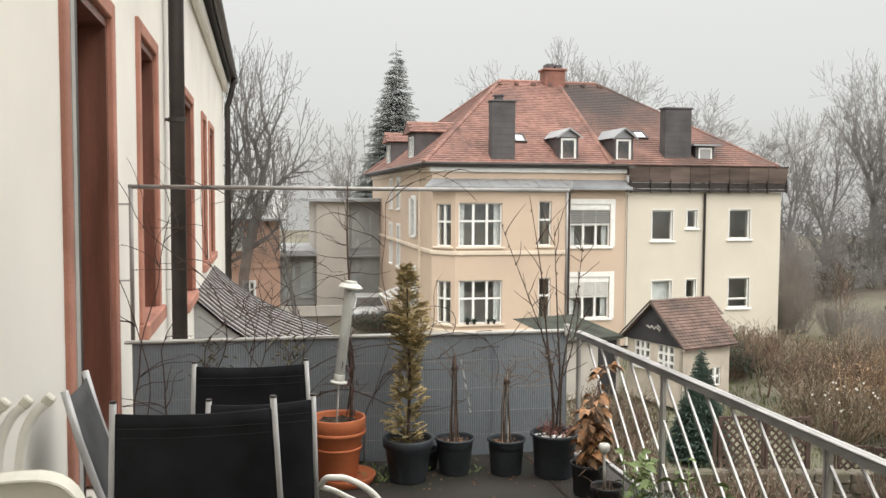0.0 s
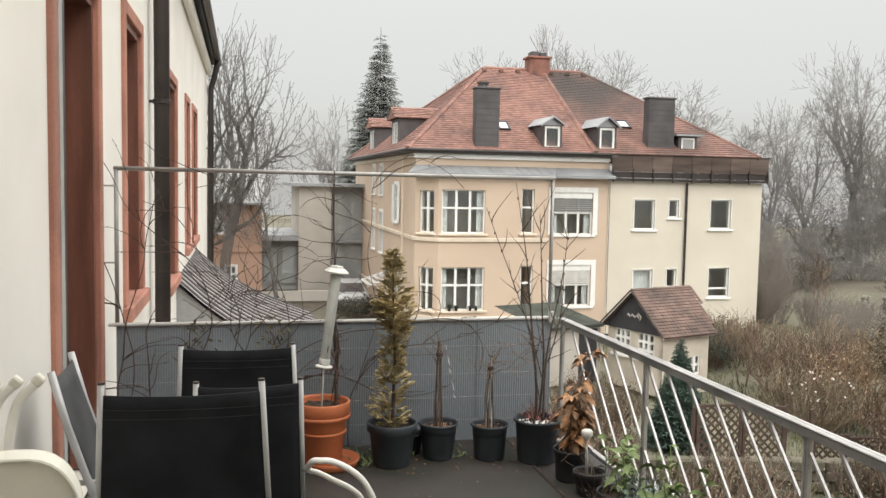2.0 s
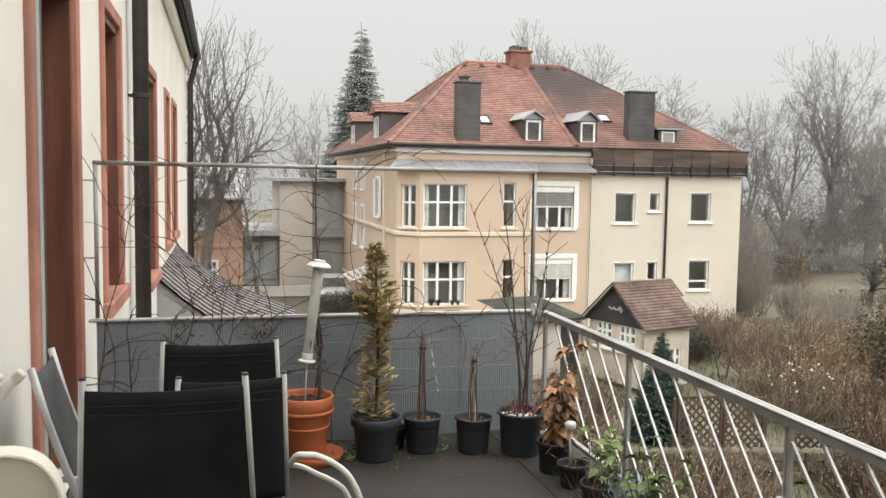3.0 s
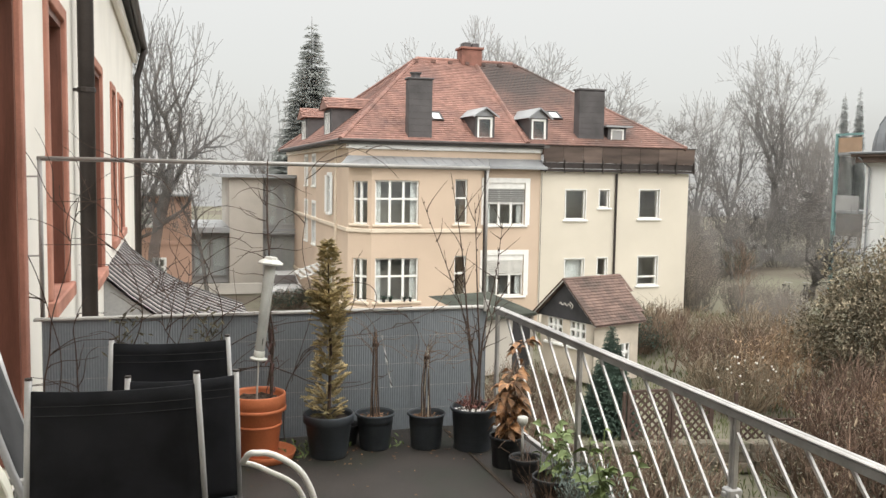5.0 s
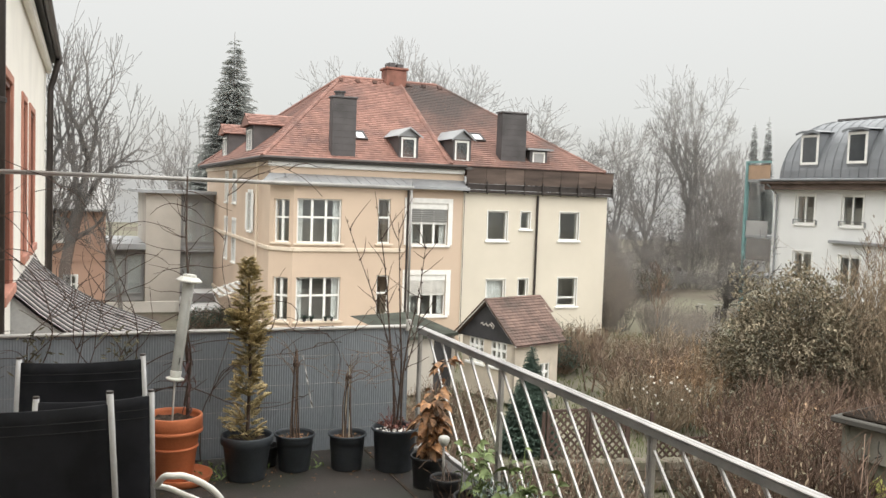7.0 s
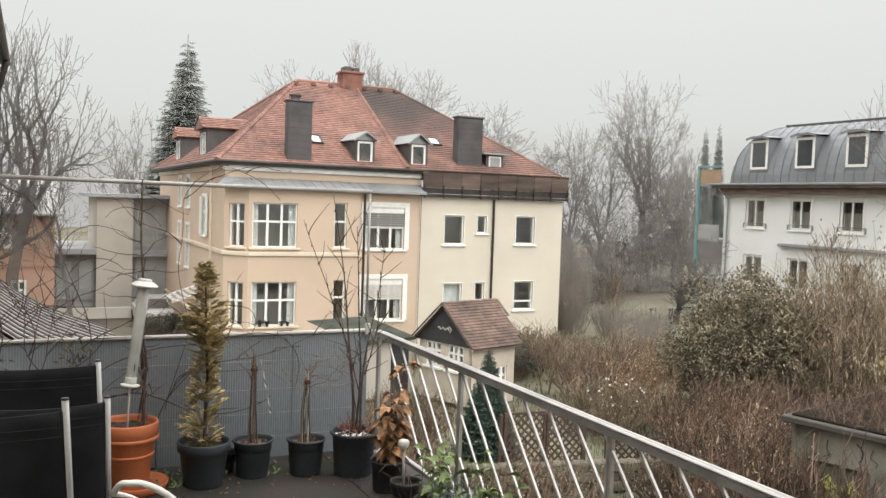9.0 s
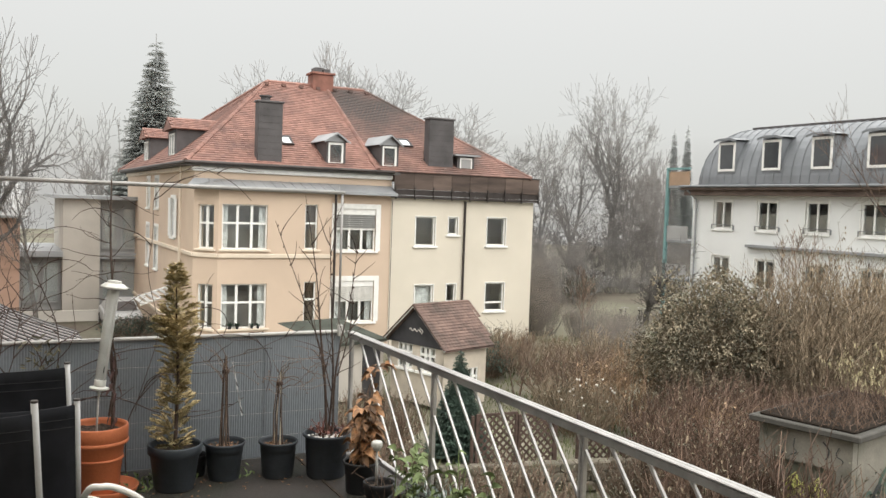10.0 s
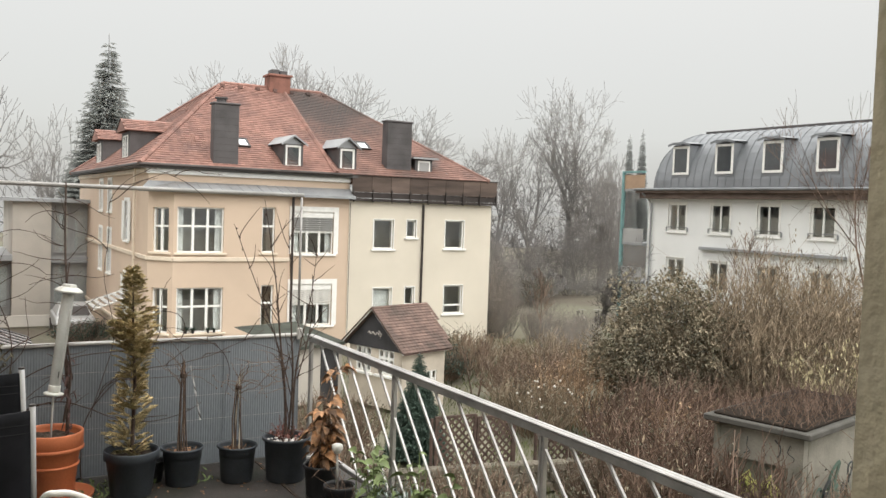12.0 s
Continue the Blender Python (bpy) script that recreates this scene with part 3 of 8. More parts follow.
# ---------------------------------------------------------------- railing on the open side
RX = 2.36
railing = thing("railing", "galvanised steel balcony railing with slanted bars", "railing")
part("handrail", Shape().box(RX + 0.006, 0.66, 0.886, RX + 0.028, 6.06, 0.897, chamfer=0.004), RAIL_MAT, railing, "dull steel handrail")
part("handrail", Shape().box(RX - 0.026, 0.66, 0.887, RX - 0.005, 6.06, 0.899, chamfer=0.004), RAIL_MAT, railing, "dull steel handrail")
# handrail's shaded side, put in as a bar of darker steel
part("rail_core", Shape().box(RX - 0.022, 0.68, 0.852, RX + 0.022, 6.05, 0.8855), RAIL_SIDE, railing, "flat bar under the handrail, its shaded side painted dark")
part("bottom_rail", Shape().box(RX - 0.018, 0.66, 0.085, RX + 0.018, 6.06, 0.115, chamfer=0.004), RAIL_MAT, railing)
for y in (6.02, 4.67, 3.19, 1.75, 0.72):
    p = part("post", Shape().box(RX - 0.012, y - 0.02, -0.02, RX + 0.012, y - 0.006, 0.847, chamfer=0.003).box(RX - 0.012, y + 0.006, -0.02, RX + 0.012, y + 0.02, 0.847, chamfer=0.003).box(RX - 0.005, y - 0.005, -0.02, RX + 0.005, y + 0.005, 0.84), RAIL_DARK, railing)
    if y < 4:
        part("clamp", Shape().box(RX - 0.035, y - 0.03, 0.50, RX + 0.03, y + 0.03, 0.545, chamfer=0.006).tube([(RX - 0.05, y, 0.52), (RX + 0.045, y, 0.52)], 0.012, 8), ALU, p)
    part("foot", Shape().box(RX - 0.05, y - 0.05, 0.0, RX + 0.05, y + 0.05, 0.012), RAIL_MAT, p)
bar = Shape()
top, low = Vector((0, 0.0, 0.866)), Vector((0, -0.70, 0.112))
d = Vector((0, 0.009, 0))
e = Vector((0.006, 0, 0))
pts = [low - d - e, low + d - e, low + d + e, low - d + e, top - d - e, top + d - e, top + d + e, top - d + e]
bar.v = [tuple(p) for p in pts]
bar.f = [(3, 2, 1, 0), (4, 5, 6, 7), (0, 1, 5, 4), (1, 2, 6, 5), (2, 3, 7, 6), (3, 0, 4, 7)]
bar_mesh = bar.mesh("baluster")
y = 6.33
while y > 1.4:
    if y < 6.03:
        part("baluster", bar_mesh, RAIL_MAT, railing, m=pose(RX, y, 0))
    y -= 0.237

# curved seamed canopy roof beyond the screen
can = thing("bay_canopy", "dark standing-seam metal roof curving down from the white wall", "roof")
s = Shape()
prof = [(-0.80, 0.45), (-0.45, 0.13), (-0.10, -0.13), (0.3, -0.365), (0.7, -0.54), (1.1, -0.69), (1.45, -0.82)]
for (xa, za), (xb, zb) in zip(prof, prof[1:]):
    s.quad((xa, 12.6, za), (xb, 12.6, zb), (xb, 18.2, zb), (xa, 18.2, za))
    s.quad((xa, 12.6, za - 0.06), (xa, 18.2, za - 0.06), (xb, 18.2, zb - 0.06), (xb, 12.6, zb - 0.06))
part("sheet", s, CANOPY, can)
y = 12.7
while y < 18.2:
    q = Shape()
    for (xa, za), (xb, zb) in zip(prof, prof[1:]):
        for ya, yb, ha, hb in ((y, y, -0.01, 0.016), (y, y + 0.17, 0.016, 0.016), (y + 0.17, y + 0.17, 0.016, -0.01)):
            q.quad((xa, ya, za + ha), (xb, ya, zb + ha), (xb, yb, zb + hb), (xa, yb, za + hb))
    part("seam", q, RIB, can)
    y += 0.40
part("fascia", Shape().box(1.40, 12.6, -1.02, 1.47, 18.2, -0.84), GUTTER, can)
gq = Shape()
gq.quad(*[(xa, 12.65, za - 0.07) for xa, za in prof], (1.45, 12.65, -1.1), (-0.798, 12.65, -1.1))
part("end_panel", gq, GREY_PANEL, can)
part("bay_wall", Shape().box(-0.798, 12.7, GZ, 1.30, 18.0, -1.0), PLASTER, can)

# ---------------------------------------------------------------- tiled roofs
def tiles(s, origin, along, up, length, left, right, tile_w=0.19, row=0.21, keep=None):
    """Clay tiles as small overlapping pieces on a slope; left and right give the bounds in metres at a share 0..1 of the slope."""
    origin, along, up = Vector(origin), Vector(along).normalized(), Vector(up).normalized()
    nrm = along.cross(up).normalized()
    rows = int(length / row)
    for r in range(rows):
        f = (r + 0.5) / rows
        a, b = left(f), right(f)
        x = a + (0.5 if r % 2 else 0) * tile_w
        while x < b - 0.04:
            w = min(tile_w, b - x) - 0.012
            lift = 0.035 + 0.008 * rnd.random()
            p = origin + along * x + up * (r * row)
            q = [p + nrm * lift, p + along * w + nrm * lift, p + along * w + up * (row + 0.03) + nrm * 0.008, p + up * (row + 0.03) + nrm * 0.008]
            n = len(s.v)
            s.v.extend(tuple(v) for v in q)
            s.v.extend((tuple(p - nrm * 0.01), tuple(p + along * w - nrm * 0.01)))
            s.f.extend(((n, n + 1, n + 2, n + 3), (n + 4, n + 5, n + 1, n)))
            x += tile_w
    return s


def ridge_tiles(s, a, b, r=0.12, step=0.36):
    a, b = Vector(a), Vector(b)
    k = int((b - a).length / step)
    d = (b - a) / k
    for i in range(k):
        s.tube([a + d * i, a + d * (i + 1.03)], [r, r * 0.86], 6)
    return s


# ---------------------------------------------------------------- villa across the gardens
stain(TILE_MOSS, (16.7, 42.0, 6.7), 3.2, (0.065, 0.057, 0.054))
villa = thing("villa", "three-storey villa, peach and cream render, red hipped tile roof", "house")
VX0, VX1, VXS, VY, VB = 7.12, 23.30, 15.77, 36.0, 55.6
EZ = 3.12
yel = [(13.22, -0.30, 15.06, 1.55), (13.22, -3.45, 15.06, -1.62)]
part("wall", wall_shape(VXS - 12.0, EZ - GZ, [(q[0] - 12.0, q[1] - GZ, q[2] - 12.0, q[3] - GZ) for q in yel], 0.4), YELLOW_WALL, villa, "peach rendered wall", m=pose(12.0, VY, GZ))
part("wall", Shape().box(VX0 + 0.402, VY, 2.2, 12.0, VY + 0.4, EZ), YELLOW_WALL, villa, "peach rendered wall")
cream = [(17.0, -0.05, 18.0, 1.29), (18.68, 0.49, 19.17, 1.30), (20.74, 0.0, 21.77, 1.33), (17.05, -3.2, 18.0, -1.83), (18.68, -2.65, 19.17, -1.80), (20.77, -3.12, 21.80, -1.76)]
part("wall", wall_shape(VX1 - VXS, 2.1 - GZ, [(q[0] - VXS, q[1] - GZ, q[2] - VXS, q[3] - GZ) for q in cream], 0.4), CREAM_WALL, villa, "cream rendered extension wall", m=pose(VXS, VY - 0.03, GZ))
side = [(40.0, 0.0, 41.0, 1.75), (40.0, -3.3, 41.0, -1.5), (44.6, 1.2, 45.6, 2.7), (44.6, -1.8, 45.6, 0.3), (47.3, 1.2, 48.2, 2.7), (47.3, -1.8, 48.2, 0.3)]
part("wall", wall_shape(VB - VY, EZ - GZ, [(VB - q[2], q[1] - GZ, VB - q[0], q[3] - GZ) for q in side], 0.4), YELLOW_WALL, villa, "peach rendered side wall", m=pose(VX0, VB, GZ, 0, 0, -90))
part("wall", Shape().box(VX1 - 0.4, VY + 0.38, GZ, VX1, VB, 2.1), CREAM_WALL, villa)
part("wall", Shape().box(VX0, VB, GZ, VX1, VB + 0.3, EZ), YELLOW_WALL, villa)
# bay
bay_pts = [(VX0, VY), (7.92, 35.1), (12.66, 35.1), (12.96, VY)]
L = math.hypot(0.80, 0.9)
cant_holes = [(0.22, -0.22 - GZ, L - 0.22, 1.55 - GZ), (0.22, -3.45 - GZ, L - 0.22, -1.65 - GZ)]
ang = math.degrees(math.atan2(35.1 - VY, 0.80))
part("bay_wall", wall_shape(L, 2.35 - GZ, cant_holes, 0.3), YELLOW_WALL, villa, m=pose(VX0, VY, GZ, 0, 0, ang))
bay_holes = [(8.06, -0.22, 9.92, 1.60), (11.50, -0.20, 12.06, 1.68), (8.08, -3.44, 9.94, -1.62), (11.52, -3.35, 12.06, -1.55)]
part("bay_wall", wall_shape(12.66 - 7.92, 2.35 - GZ, [(q[0] - 7.92, q[1] - GZ, q[2] - 7.92, q[3] - GZ) for q in bay_holes], 0.3), YELLOW_WALL, villa, m=pose(7.92, 35.1, GZ))
part("bay_wall", Shape().box(0, 0, 0, 0.95, 0.3, 2.35 - GZ), YELLOW_WALL, villa, m=pose(12.66, 35.1, GZ, 0, 0, 71.5))
for zc in (-0.47, -3.75):
    s = Shape().box(7.9, 35.02, zc - 0.10, 12.74, 35.1, zc + 0.07, chamfer=0.02)
    part("string_course", s, TRIM, villa)
    part("string_course", Shape().box(0, -0.08, -0.10, L, 0, 0.07, chamfer=0.02), TRIM, villa, m=pose(VX0, VY, zc, 0, 0, ang))
    part("string_course", Shape().box(0, -0.08, -0.10, VB - VY, 0, 0.07, chamfer=0.02), TRIM, villa, m=pose(VX0, VB, zc, 0, 0, -90))
s = Shape()
outer = [(6.75, 35.75), (7.65, 34.78), (12.85, 34.78), (13.2, 35.55), (15.9, 35.55)]
inner = [(7.1, 35.99), (8.3, 35.99), (12.5, 35.99), (13.3, 35.99), (15.77, 35.99)]
for (a, b), (c, d) in zip(zip(outer, inner), zip(outer[1:], inner[1:])):
    s.quad((*a, 2.26), (*c, 2.26), (*d, 2.60), (*b, 2.60))
    s.quad((*a, 2.16), (*c, 2.16), (*c, 2.26), (*a, 2.26))
    s.quad((*a, 2.16), (*b, 2.16), (*d, 2.16), (*c, 2.16))
bay_roof = part("bay_roof", s, ZINC, villa, "pale zinc roof over the bay")
for i in range(13):
    x = 7.7 + i * 0.42
    part("seam", Shape().tube([(x, 34.79, 2.275), (x, 35.98, 2.61)], 0.016, 4), ZINC, bay_roof)
# windows of the villa
for i, q in enumerate(bay_holes):
    wide = q[2] - q[0] > 1
    window_part(villa, pose(q[0], 35.1, q[1]), q[2] - q[0], q[3] - q[1], 3 if wide else 1, (0.58,), dressing="curtain" if i in (0, 2) else "", recess=0.10)
for q in cant_holes:
    window_part(villa, pose(VX0, VY, GZ, 0, 0, ang) @ pose(q[0], 0, q[1]), q[2] - q[0], q[3] - q[1], 2, (0.58,), recess=0.10)
for i, q in enumerate(yel):
    window_part(villa, pose(q[0], VY, q[1]), q[2] - q[0], q[3] - q[1], 3, (0.52,), surround=0.22, dressing="grey blind curtain" if i == 0 else "blind curtain", recess=0.10, sur_mat=WHITE_FRAME)
for i, q in enumerate(cream):
    wide = q[2] - q[0] > 0.6
    w = window_part(villa, pose(q[0], VY - 0.03, q[1]), q[2] - q[0], q[3] - q[1], 1, () if i != 5 else (0.3,), surround=0.035, recess=0.07, frame_w=0.065, dressing="net" if i == 3 else "", sur_mat=WHITE_FRAME)
for i, q in enumerate(side):
    w = window_part(villa, pose(VX0, q[2], q[1], 0, 0, -90), q[2] - q[0], q[3] - q[1], 2, (0.6,), surround=0.14, recess=0.02, sur_mat=WHITE_FRAME)
    if i < 2:
        for x in (-0.5, q[2] - q[0] + 0.02):
            sh = part("shutter", Shape().box(x, -0.07, 0.0, x + 0.48, -0.035, q[3] - q[1], chamfer=0.01), WHITE_FRAME, w)
# inside: a dim core that keeps the rooms dark
s = Shape().box(8.6, 37.4, GZ, VX1 - 0.5, 50.0, 1.9)
part("inner_rooms", s, ROOM_DARK, villa)
for z in (-1.05, -4.55):
    part("inner_floor", Shape().box(8.3, 35.6, z, 12.5, 37.39, z + 0.15), ROOM_DARK, villa)
    part("inner_floor", Shape().box(12.6, 36.5, z, 22.8, 37.39, z + 0.15), ROOM_DARK, villa)
# eaves and roof
s = Shape()
s.box(6.72, 35.62, EZ - 0.02, 16.0, VB + 0.4, EZ + 0.10)
part("eave_board", s, mat("dark_eaves_board", (0.10, 0.095, 0.09), 0.7, 0.2, 2, 30, 0.1), villa)
part("cornice", Shape().box(7.0, 35.86, EZ - 0.24, VXS, 35.996, EZ - 0.03, chamfer=0.03), WHITE_FRAME, villa)
part("cornice", Shape().box(6.98, 36.0, EZ - 0.24, 7.115, VB, EZ - 0.03, chamfer=0.03), TRIM, villa)
part("gutter", Shape().tube([(6.66, 35.57, EZ + 0.10), (15.7, 35.57, EZ + 0.10)], 0.07, 8), GUTTER, villa)
part("gutter", Shape().tube([(6.66, 35.57, EZ + 0.10), (6.66, VB + 0.3, EZ + 0.10)], 0.07, 8), GUTTER, villa)
RZ, RY = 7.78, 44.0
FX0, FX1, FY0, FY1 = 6.70, 22.9, 35.6, 56.6
RA, RB = 12.2, 17.45
EV = EZ + 0.13
base = Shape()
c00, c10, c11, c01 = (FX0, FY0, EV), (FX1, FY0, EV), (FX1, FY1, EV), (FX0, FY1, EV)
ra, rb = (RA, RY, RZ), (RB, RY, RZ)
base.quad(c00, c10, rb, ra).quad(c10, c11, rb).quad(c11, c01, ra, rb).quad(c01, c00, ra)
roof = part("roof", base, TILE_RED, villa, "red clay tile hipped roof")
up_f = Vector((0, RY - FY0, RZ - EV))
SPLIT = 14.95
part("tile_field", tiles(Shape(), c00, (1, 0, 0), up_f, up_f.length, lambda f: f * (RA - FX0), lambda f: SPLIT - FX0 + 0.35 * f), TILE_RED, roof, "red clay tiles", kind="stuff")
part("tile_field", tiles(Shape(), c00, (1, 0, 0), up_f, up_f.length, lambda f: SPLIT - FX0 + 0.35 * f, lambda f: FX1 - FX0 - f * (FX1 - RB)), TILE_MOSS, roof, "dark moss-stained tiles", kind="stuff")
up_l = Vector((RA - FX0, 0, RZ - EV))
part("tile_field", tiles(Shape(), c01, (0, -1, 0), up_l, up_l.length, lambda f: f * (FY1 - RY), lambda f: FY1 - FY0 - f * (RY - FY0)), TILE_RED, roof, "red clay tiles", kind="stuff")
s = Shape()
ridge_tiles(s, ra, rb)
ridge_tiles(s, c00, ra)
ridge_tiles(s, c01, ra)
ridge_tiles(s, (SPLIT, FY0, EV + 0.03), (SPLIT + 0.35, RY, RZ))
part("ridge_tiles", s, TILE_RED, roof, "red ridge tiles", kind="stuff")
part("ridge_tiles", ridge_tiles(Shape(), c10, rb, 0.10), TILE_MOSS, roof, "dull weathered hip tiles", kind="stuff")
snow = Shape()
for k in range(15):
    u = (k + 0.5) / 15
    p = Vector((FX0 + 1.2 + u * 13.5, FY0 + (RY - FY0) * 0.945, EV + (RZ - EV) * 0.945 + 0.04))
    if RA - 0.4 < p.x < RB + 0.4:
        snow.box(p.x, p.y - 0.12, p.z - 0.02, p.x + 0.20, p.y + 0.10, p.z + 0.12)
part("vent_tiles", snow, TILE_MOSS, roof, "row of small vent tiles under the ridge", kind="stuff")


def slope_z(y):
    return EV + (y - FY0) * (RZ - EV) / (RY - FY0)


def stack(x0, x1, y0, y1, top, pot):
    ob = part("chimney_shaft", Shape().box(x0, y0, slope_z(y0) - 0.3, x1, y1, top, chamfer=0.02), STACK, villa, "tall dark clad chimney stack")
    part("cap", Shape().box(x0 - 0.05, y0 - 0.05, top + 0.001, x1 + 0.05, y1 + 0.05, top + 0.09, chamfer=0.02), STACK, ob)
    if pot:
        part("flue", Shape().lathe([(0.2, 0), (0.2, 0.16), (0.26, 0.16), (0.26, 0.22)], 14, (x0 + 0.36, y0 + 0.26, top + 0.09)), STACK, ob)
    for k in range(1, 9):
        z = slope_z(y0) + (top - slope_z(y0)) * k / 9
        part("cladding_joint", Shape().box(x0 - 0.006, y0 - 0.006, z - 0.005, x1 + 0.006, y0 - 0.001, z + 0.005), GUTTER, ob)


stack(9.62, 10.66, 35.85, 36.35, 5.83, True)
stack(17.66, 18.93, 36.2, 36.75, 5.76, False)
ch = part("chimney", Shape().box(14.48, 43.5, 6.9, 15.58, 44.4, 8.35, chamfer=0.02), BRICK_RED, villa, "red brick chimney on the ridge")
part("cap", Shape().box(14.40, 43.42, 8.351, 15.66, 44.48, 8.47, chamfer=0.02), BRICK_RED, ch)
part("flue_block", Shape().box(14.62, 43.6, 8.47, 14.98, 44.3, 8.72, chamfer=0.02).box(15.06, 43.6, 8.47, 15.42, 44.3, 8.68, chamfer=0.02), STACK, ch)


def dormer(x0, x1, y0, z0, z1, gable):
    w = x1 - x0
    holes = [((w - 0.70) / 2, 0.10, (w + 0.70) / 2, z1 - z0 - 0.04)]
    ob = part("dormer", wall_shape(w, z1 - z0, holes, 0.12), STACK, villa, "small dark roof dormer with a white window", m=pose(x0, y0, z0))
    window_part(ob, pose(holes[0][0], 0, holes[0][1]), 0.70, z1 - z0 - 0.14, 1, (), recess=0.02, frame_w=0.09, sill=False)
    yb = FY0 + (z1 - EV) * (RY - FY0) / (RZ - EV) - y0 + 0.5
    q = Shape()
    for x in (0.0, w):
        q.quad((x, 0.12, 0), (x, yb, z1 - z0), (x, 0.12, z1 - z0))
    part("cheek", q, STACK, ob)
    q = Shape()
    h = z1 - z0
    a, b, c = (-0.15, -0.2, h), (w / 2, -0.2, h + gable), (w + 0.15, -0.2, h)
    yr = yb + 1.2
    a2, b2, c2 = (-0.15, yb + 0.1, h), (w / 2, yr, h + gable), (w + 0.15, yb + 0.1, h)
    q.quad(a, b, b2, a2).quad(b, c, c2, b2).quad((a[0], a[1], h - 0.08), (b[0], b[1], b[2] - 0.08), b, a).quad((b[0], b[1], b[2] - 0.08), (c[0], c[1], h - 0.08), c, b)
    q.quad((0, -0.01, h), (w, -0.01, h), (w / 2, -0.01, h + gable - 0.03))
    part("dormer_roof", q, ZINC, ob)
    return ob


dormer(12.66, 13.54, 36.0, 3.34, 4.42, 0.40)
dormer(15.20, 16.06, 36.0, 3.34, 4.42, 0.46)
for x, y, w, h in ((11.1, 37.35, 0.55, 0.85), (17.05, 37.9, 0.6, 0.8)):
    a = math.degrees(math.atan2(RZ - EV, RY - FY0))
    sk = part("skylight", Shape().box(0, 0, 0.0, w, 0.07, 0.10).box(0, h - 0.07, 0.0, w, h, 0.10).box(0, 0.07, 0, 0.07, h - 0.07, 0.10).box(w - 0.07, 0.07, 0, w, h - 0.07, 0.10), GUTTER, villa, m=pose(x, y, slope_z(y) + 0.02, a))
    part("pane", Shape().box(0.07, 0.07, 0.05, w - 0.07, h - 0.07, 0.06), mat("skylight_pane", (0.55, 0.58, 0.6), 0.08, 0.05, 3, 30, 0.0, spec=0.9), sk)
# dormers on the side slope
for yc in (41.9, 49.6):
    ob = part("dormer", Shape().box(7.25, yc - 1.05, 3.3, 9.6, yc + 1.05, 4.86, chamfer=0.01), STACK, villa, "dark side dormer with red tiled lid")
    q = Shape()
    for sg in (-1, 1):
        q.quad((7.0, yc + sg * 1.25, 4.862), (10.2, yc + sg * 1.25, 4.862), (10.2, yc, 5.45), (7.0, yc, 5.45))
    q.quad((7.02, yc - 1.2, 4.862), (7.02, yc + 1.2, 4.862), (7.02, yc, 5.42))
    tiles(q, (7.0, yc - 1.25, 4.875), (1, 0, 0), (0, 1.25, 0.59), 1.38, lambda f: 0, lambda f: 2.6)
    part("dormer_roof", q, TILE_RED, ob)
    window_part(ob, pose(7.24, yc + 0.6, 3.70, 0, 0, -90), 1.2, 1.0, 2, (), recess=-0.03, sill=False)
# roof terrace on the extension
par = part("roof_terrace", Shape().box(15.75, 35.70, 2.12, 23.40, 38.4, 2.22), GUTTER, villa, "roof terrace slab")
bm = Shape().box(0, 0, 0, 0.945, 0.03, 0.72, chamfer=0.006).mesh("parapet_panel")
for k in range(8):
    part("parapet_panel", bm, BROWN_WOOD, par, m=pose(15.76 + k * 0.955, 35.66, 2.50))
part("parapet_panel", Shape().box(23.37, 35.70, 2.50, 23.40, 38.4, 3.22), BROWN_WOOD, par)
part("apron", Shape().box(15.75, 35.70, 2.24, 23.40, 35.73, 2.49), GUTTER, par)
part("rail", Shape().box(15.72, 35.62, 3.222, 23.45, 35.72, 3.26), GUTTER, par)
for k in range(9):
    x = 15.8 + k * 0.94
    part("bracket", Shape().box(x, 35.60, 2.05, x + 0.05, 35.655, 2.62), GUTTER, par)
for k in range(7):
    x = 16.2 + k * 1.15
    part("rail_post", Shape().tube([(x, 36.1, 2.22), (x, 36.1, 3.55)], 0.02, 6), RAIL_MAT, par)
part("upper_rail", Shape().tube([(15.9, 36.1, 3.45), (23.2, 36.1, 3.42)], 0.02, 6), RAIL_MAT, par)
hut = part("roof_hut", Shape().box(19.15, 36.2, 3.3, 20.05, 38.0, 4.15), STACK, villa)
part("hut_lid", Shape().box(18.95, 36.0, 4.152, 20.3, 38.2, 4.23), ZINC, hut)
part("hut_window", Shape().box(19.28, 36.165, 3.42, 19.34, 36.198, 4.08).box(19.86, 36.165, 3.42, 19.92, 36.198, 4.08).box(19.34, 36.165, 4.0, 19.86, 36.198, 4.08).box(19.34, 36.165, 3.42, 19.86, 36.198, 3.5), WHITE_FRAME, hut)
part("hut_pane", Shape().box(19.34, 36.18, 3.5, 19.86, 36.19, 4.0), GREY_PANEL, hut)
# villa downpipes
for x, z1 in ((19.49, 2.05), (12.8, 2.2), (VXS + 0.02, 2.0)):
    y = (VY - 0.12) if x > 13 else 35.0
    r = 0.055 if x != VXS + 0.02 else 0.012
    part("downpipe", Shape().tube([(x, y, z1), (x, y, GZ)], r, 8), GUTTER, villa)
part("downpipe", Shape().tube([(6.95, 38.0, EZ), (6.95, 38.0, GZ)], 0.05, 8), TRIM, villa)

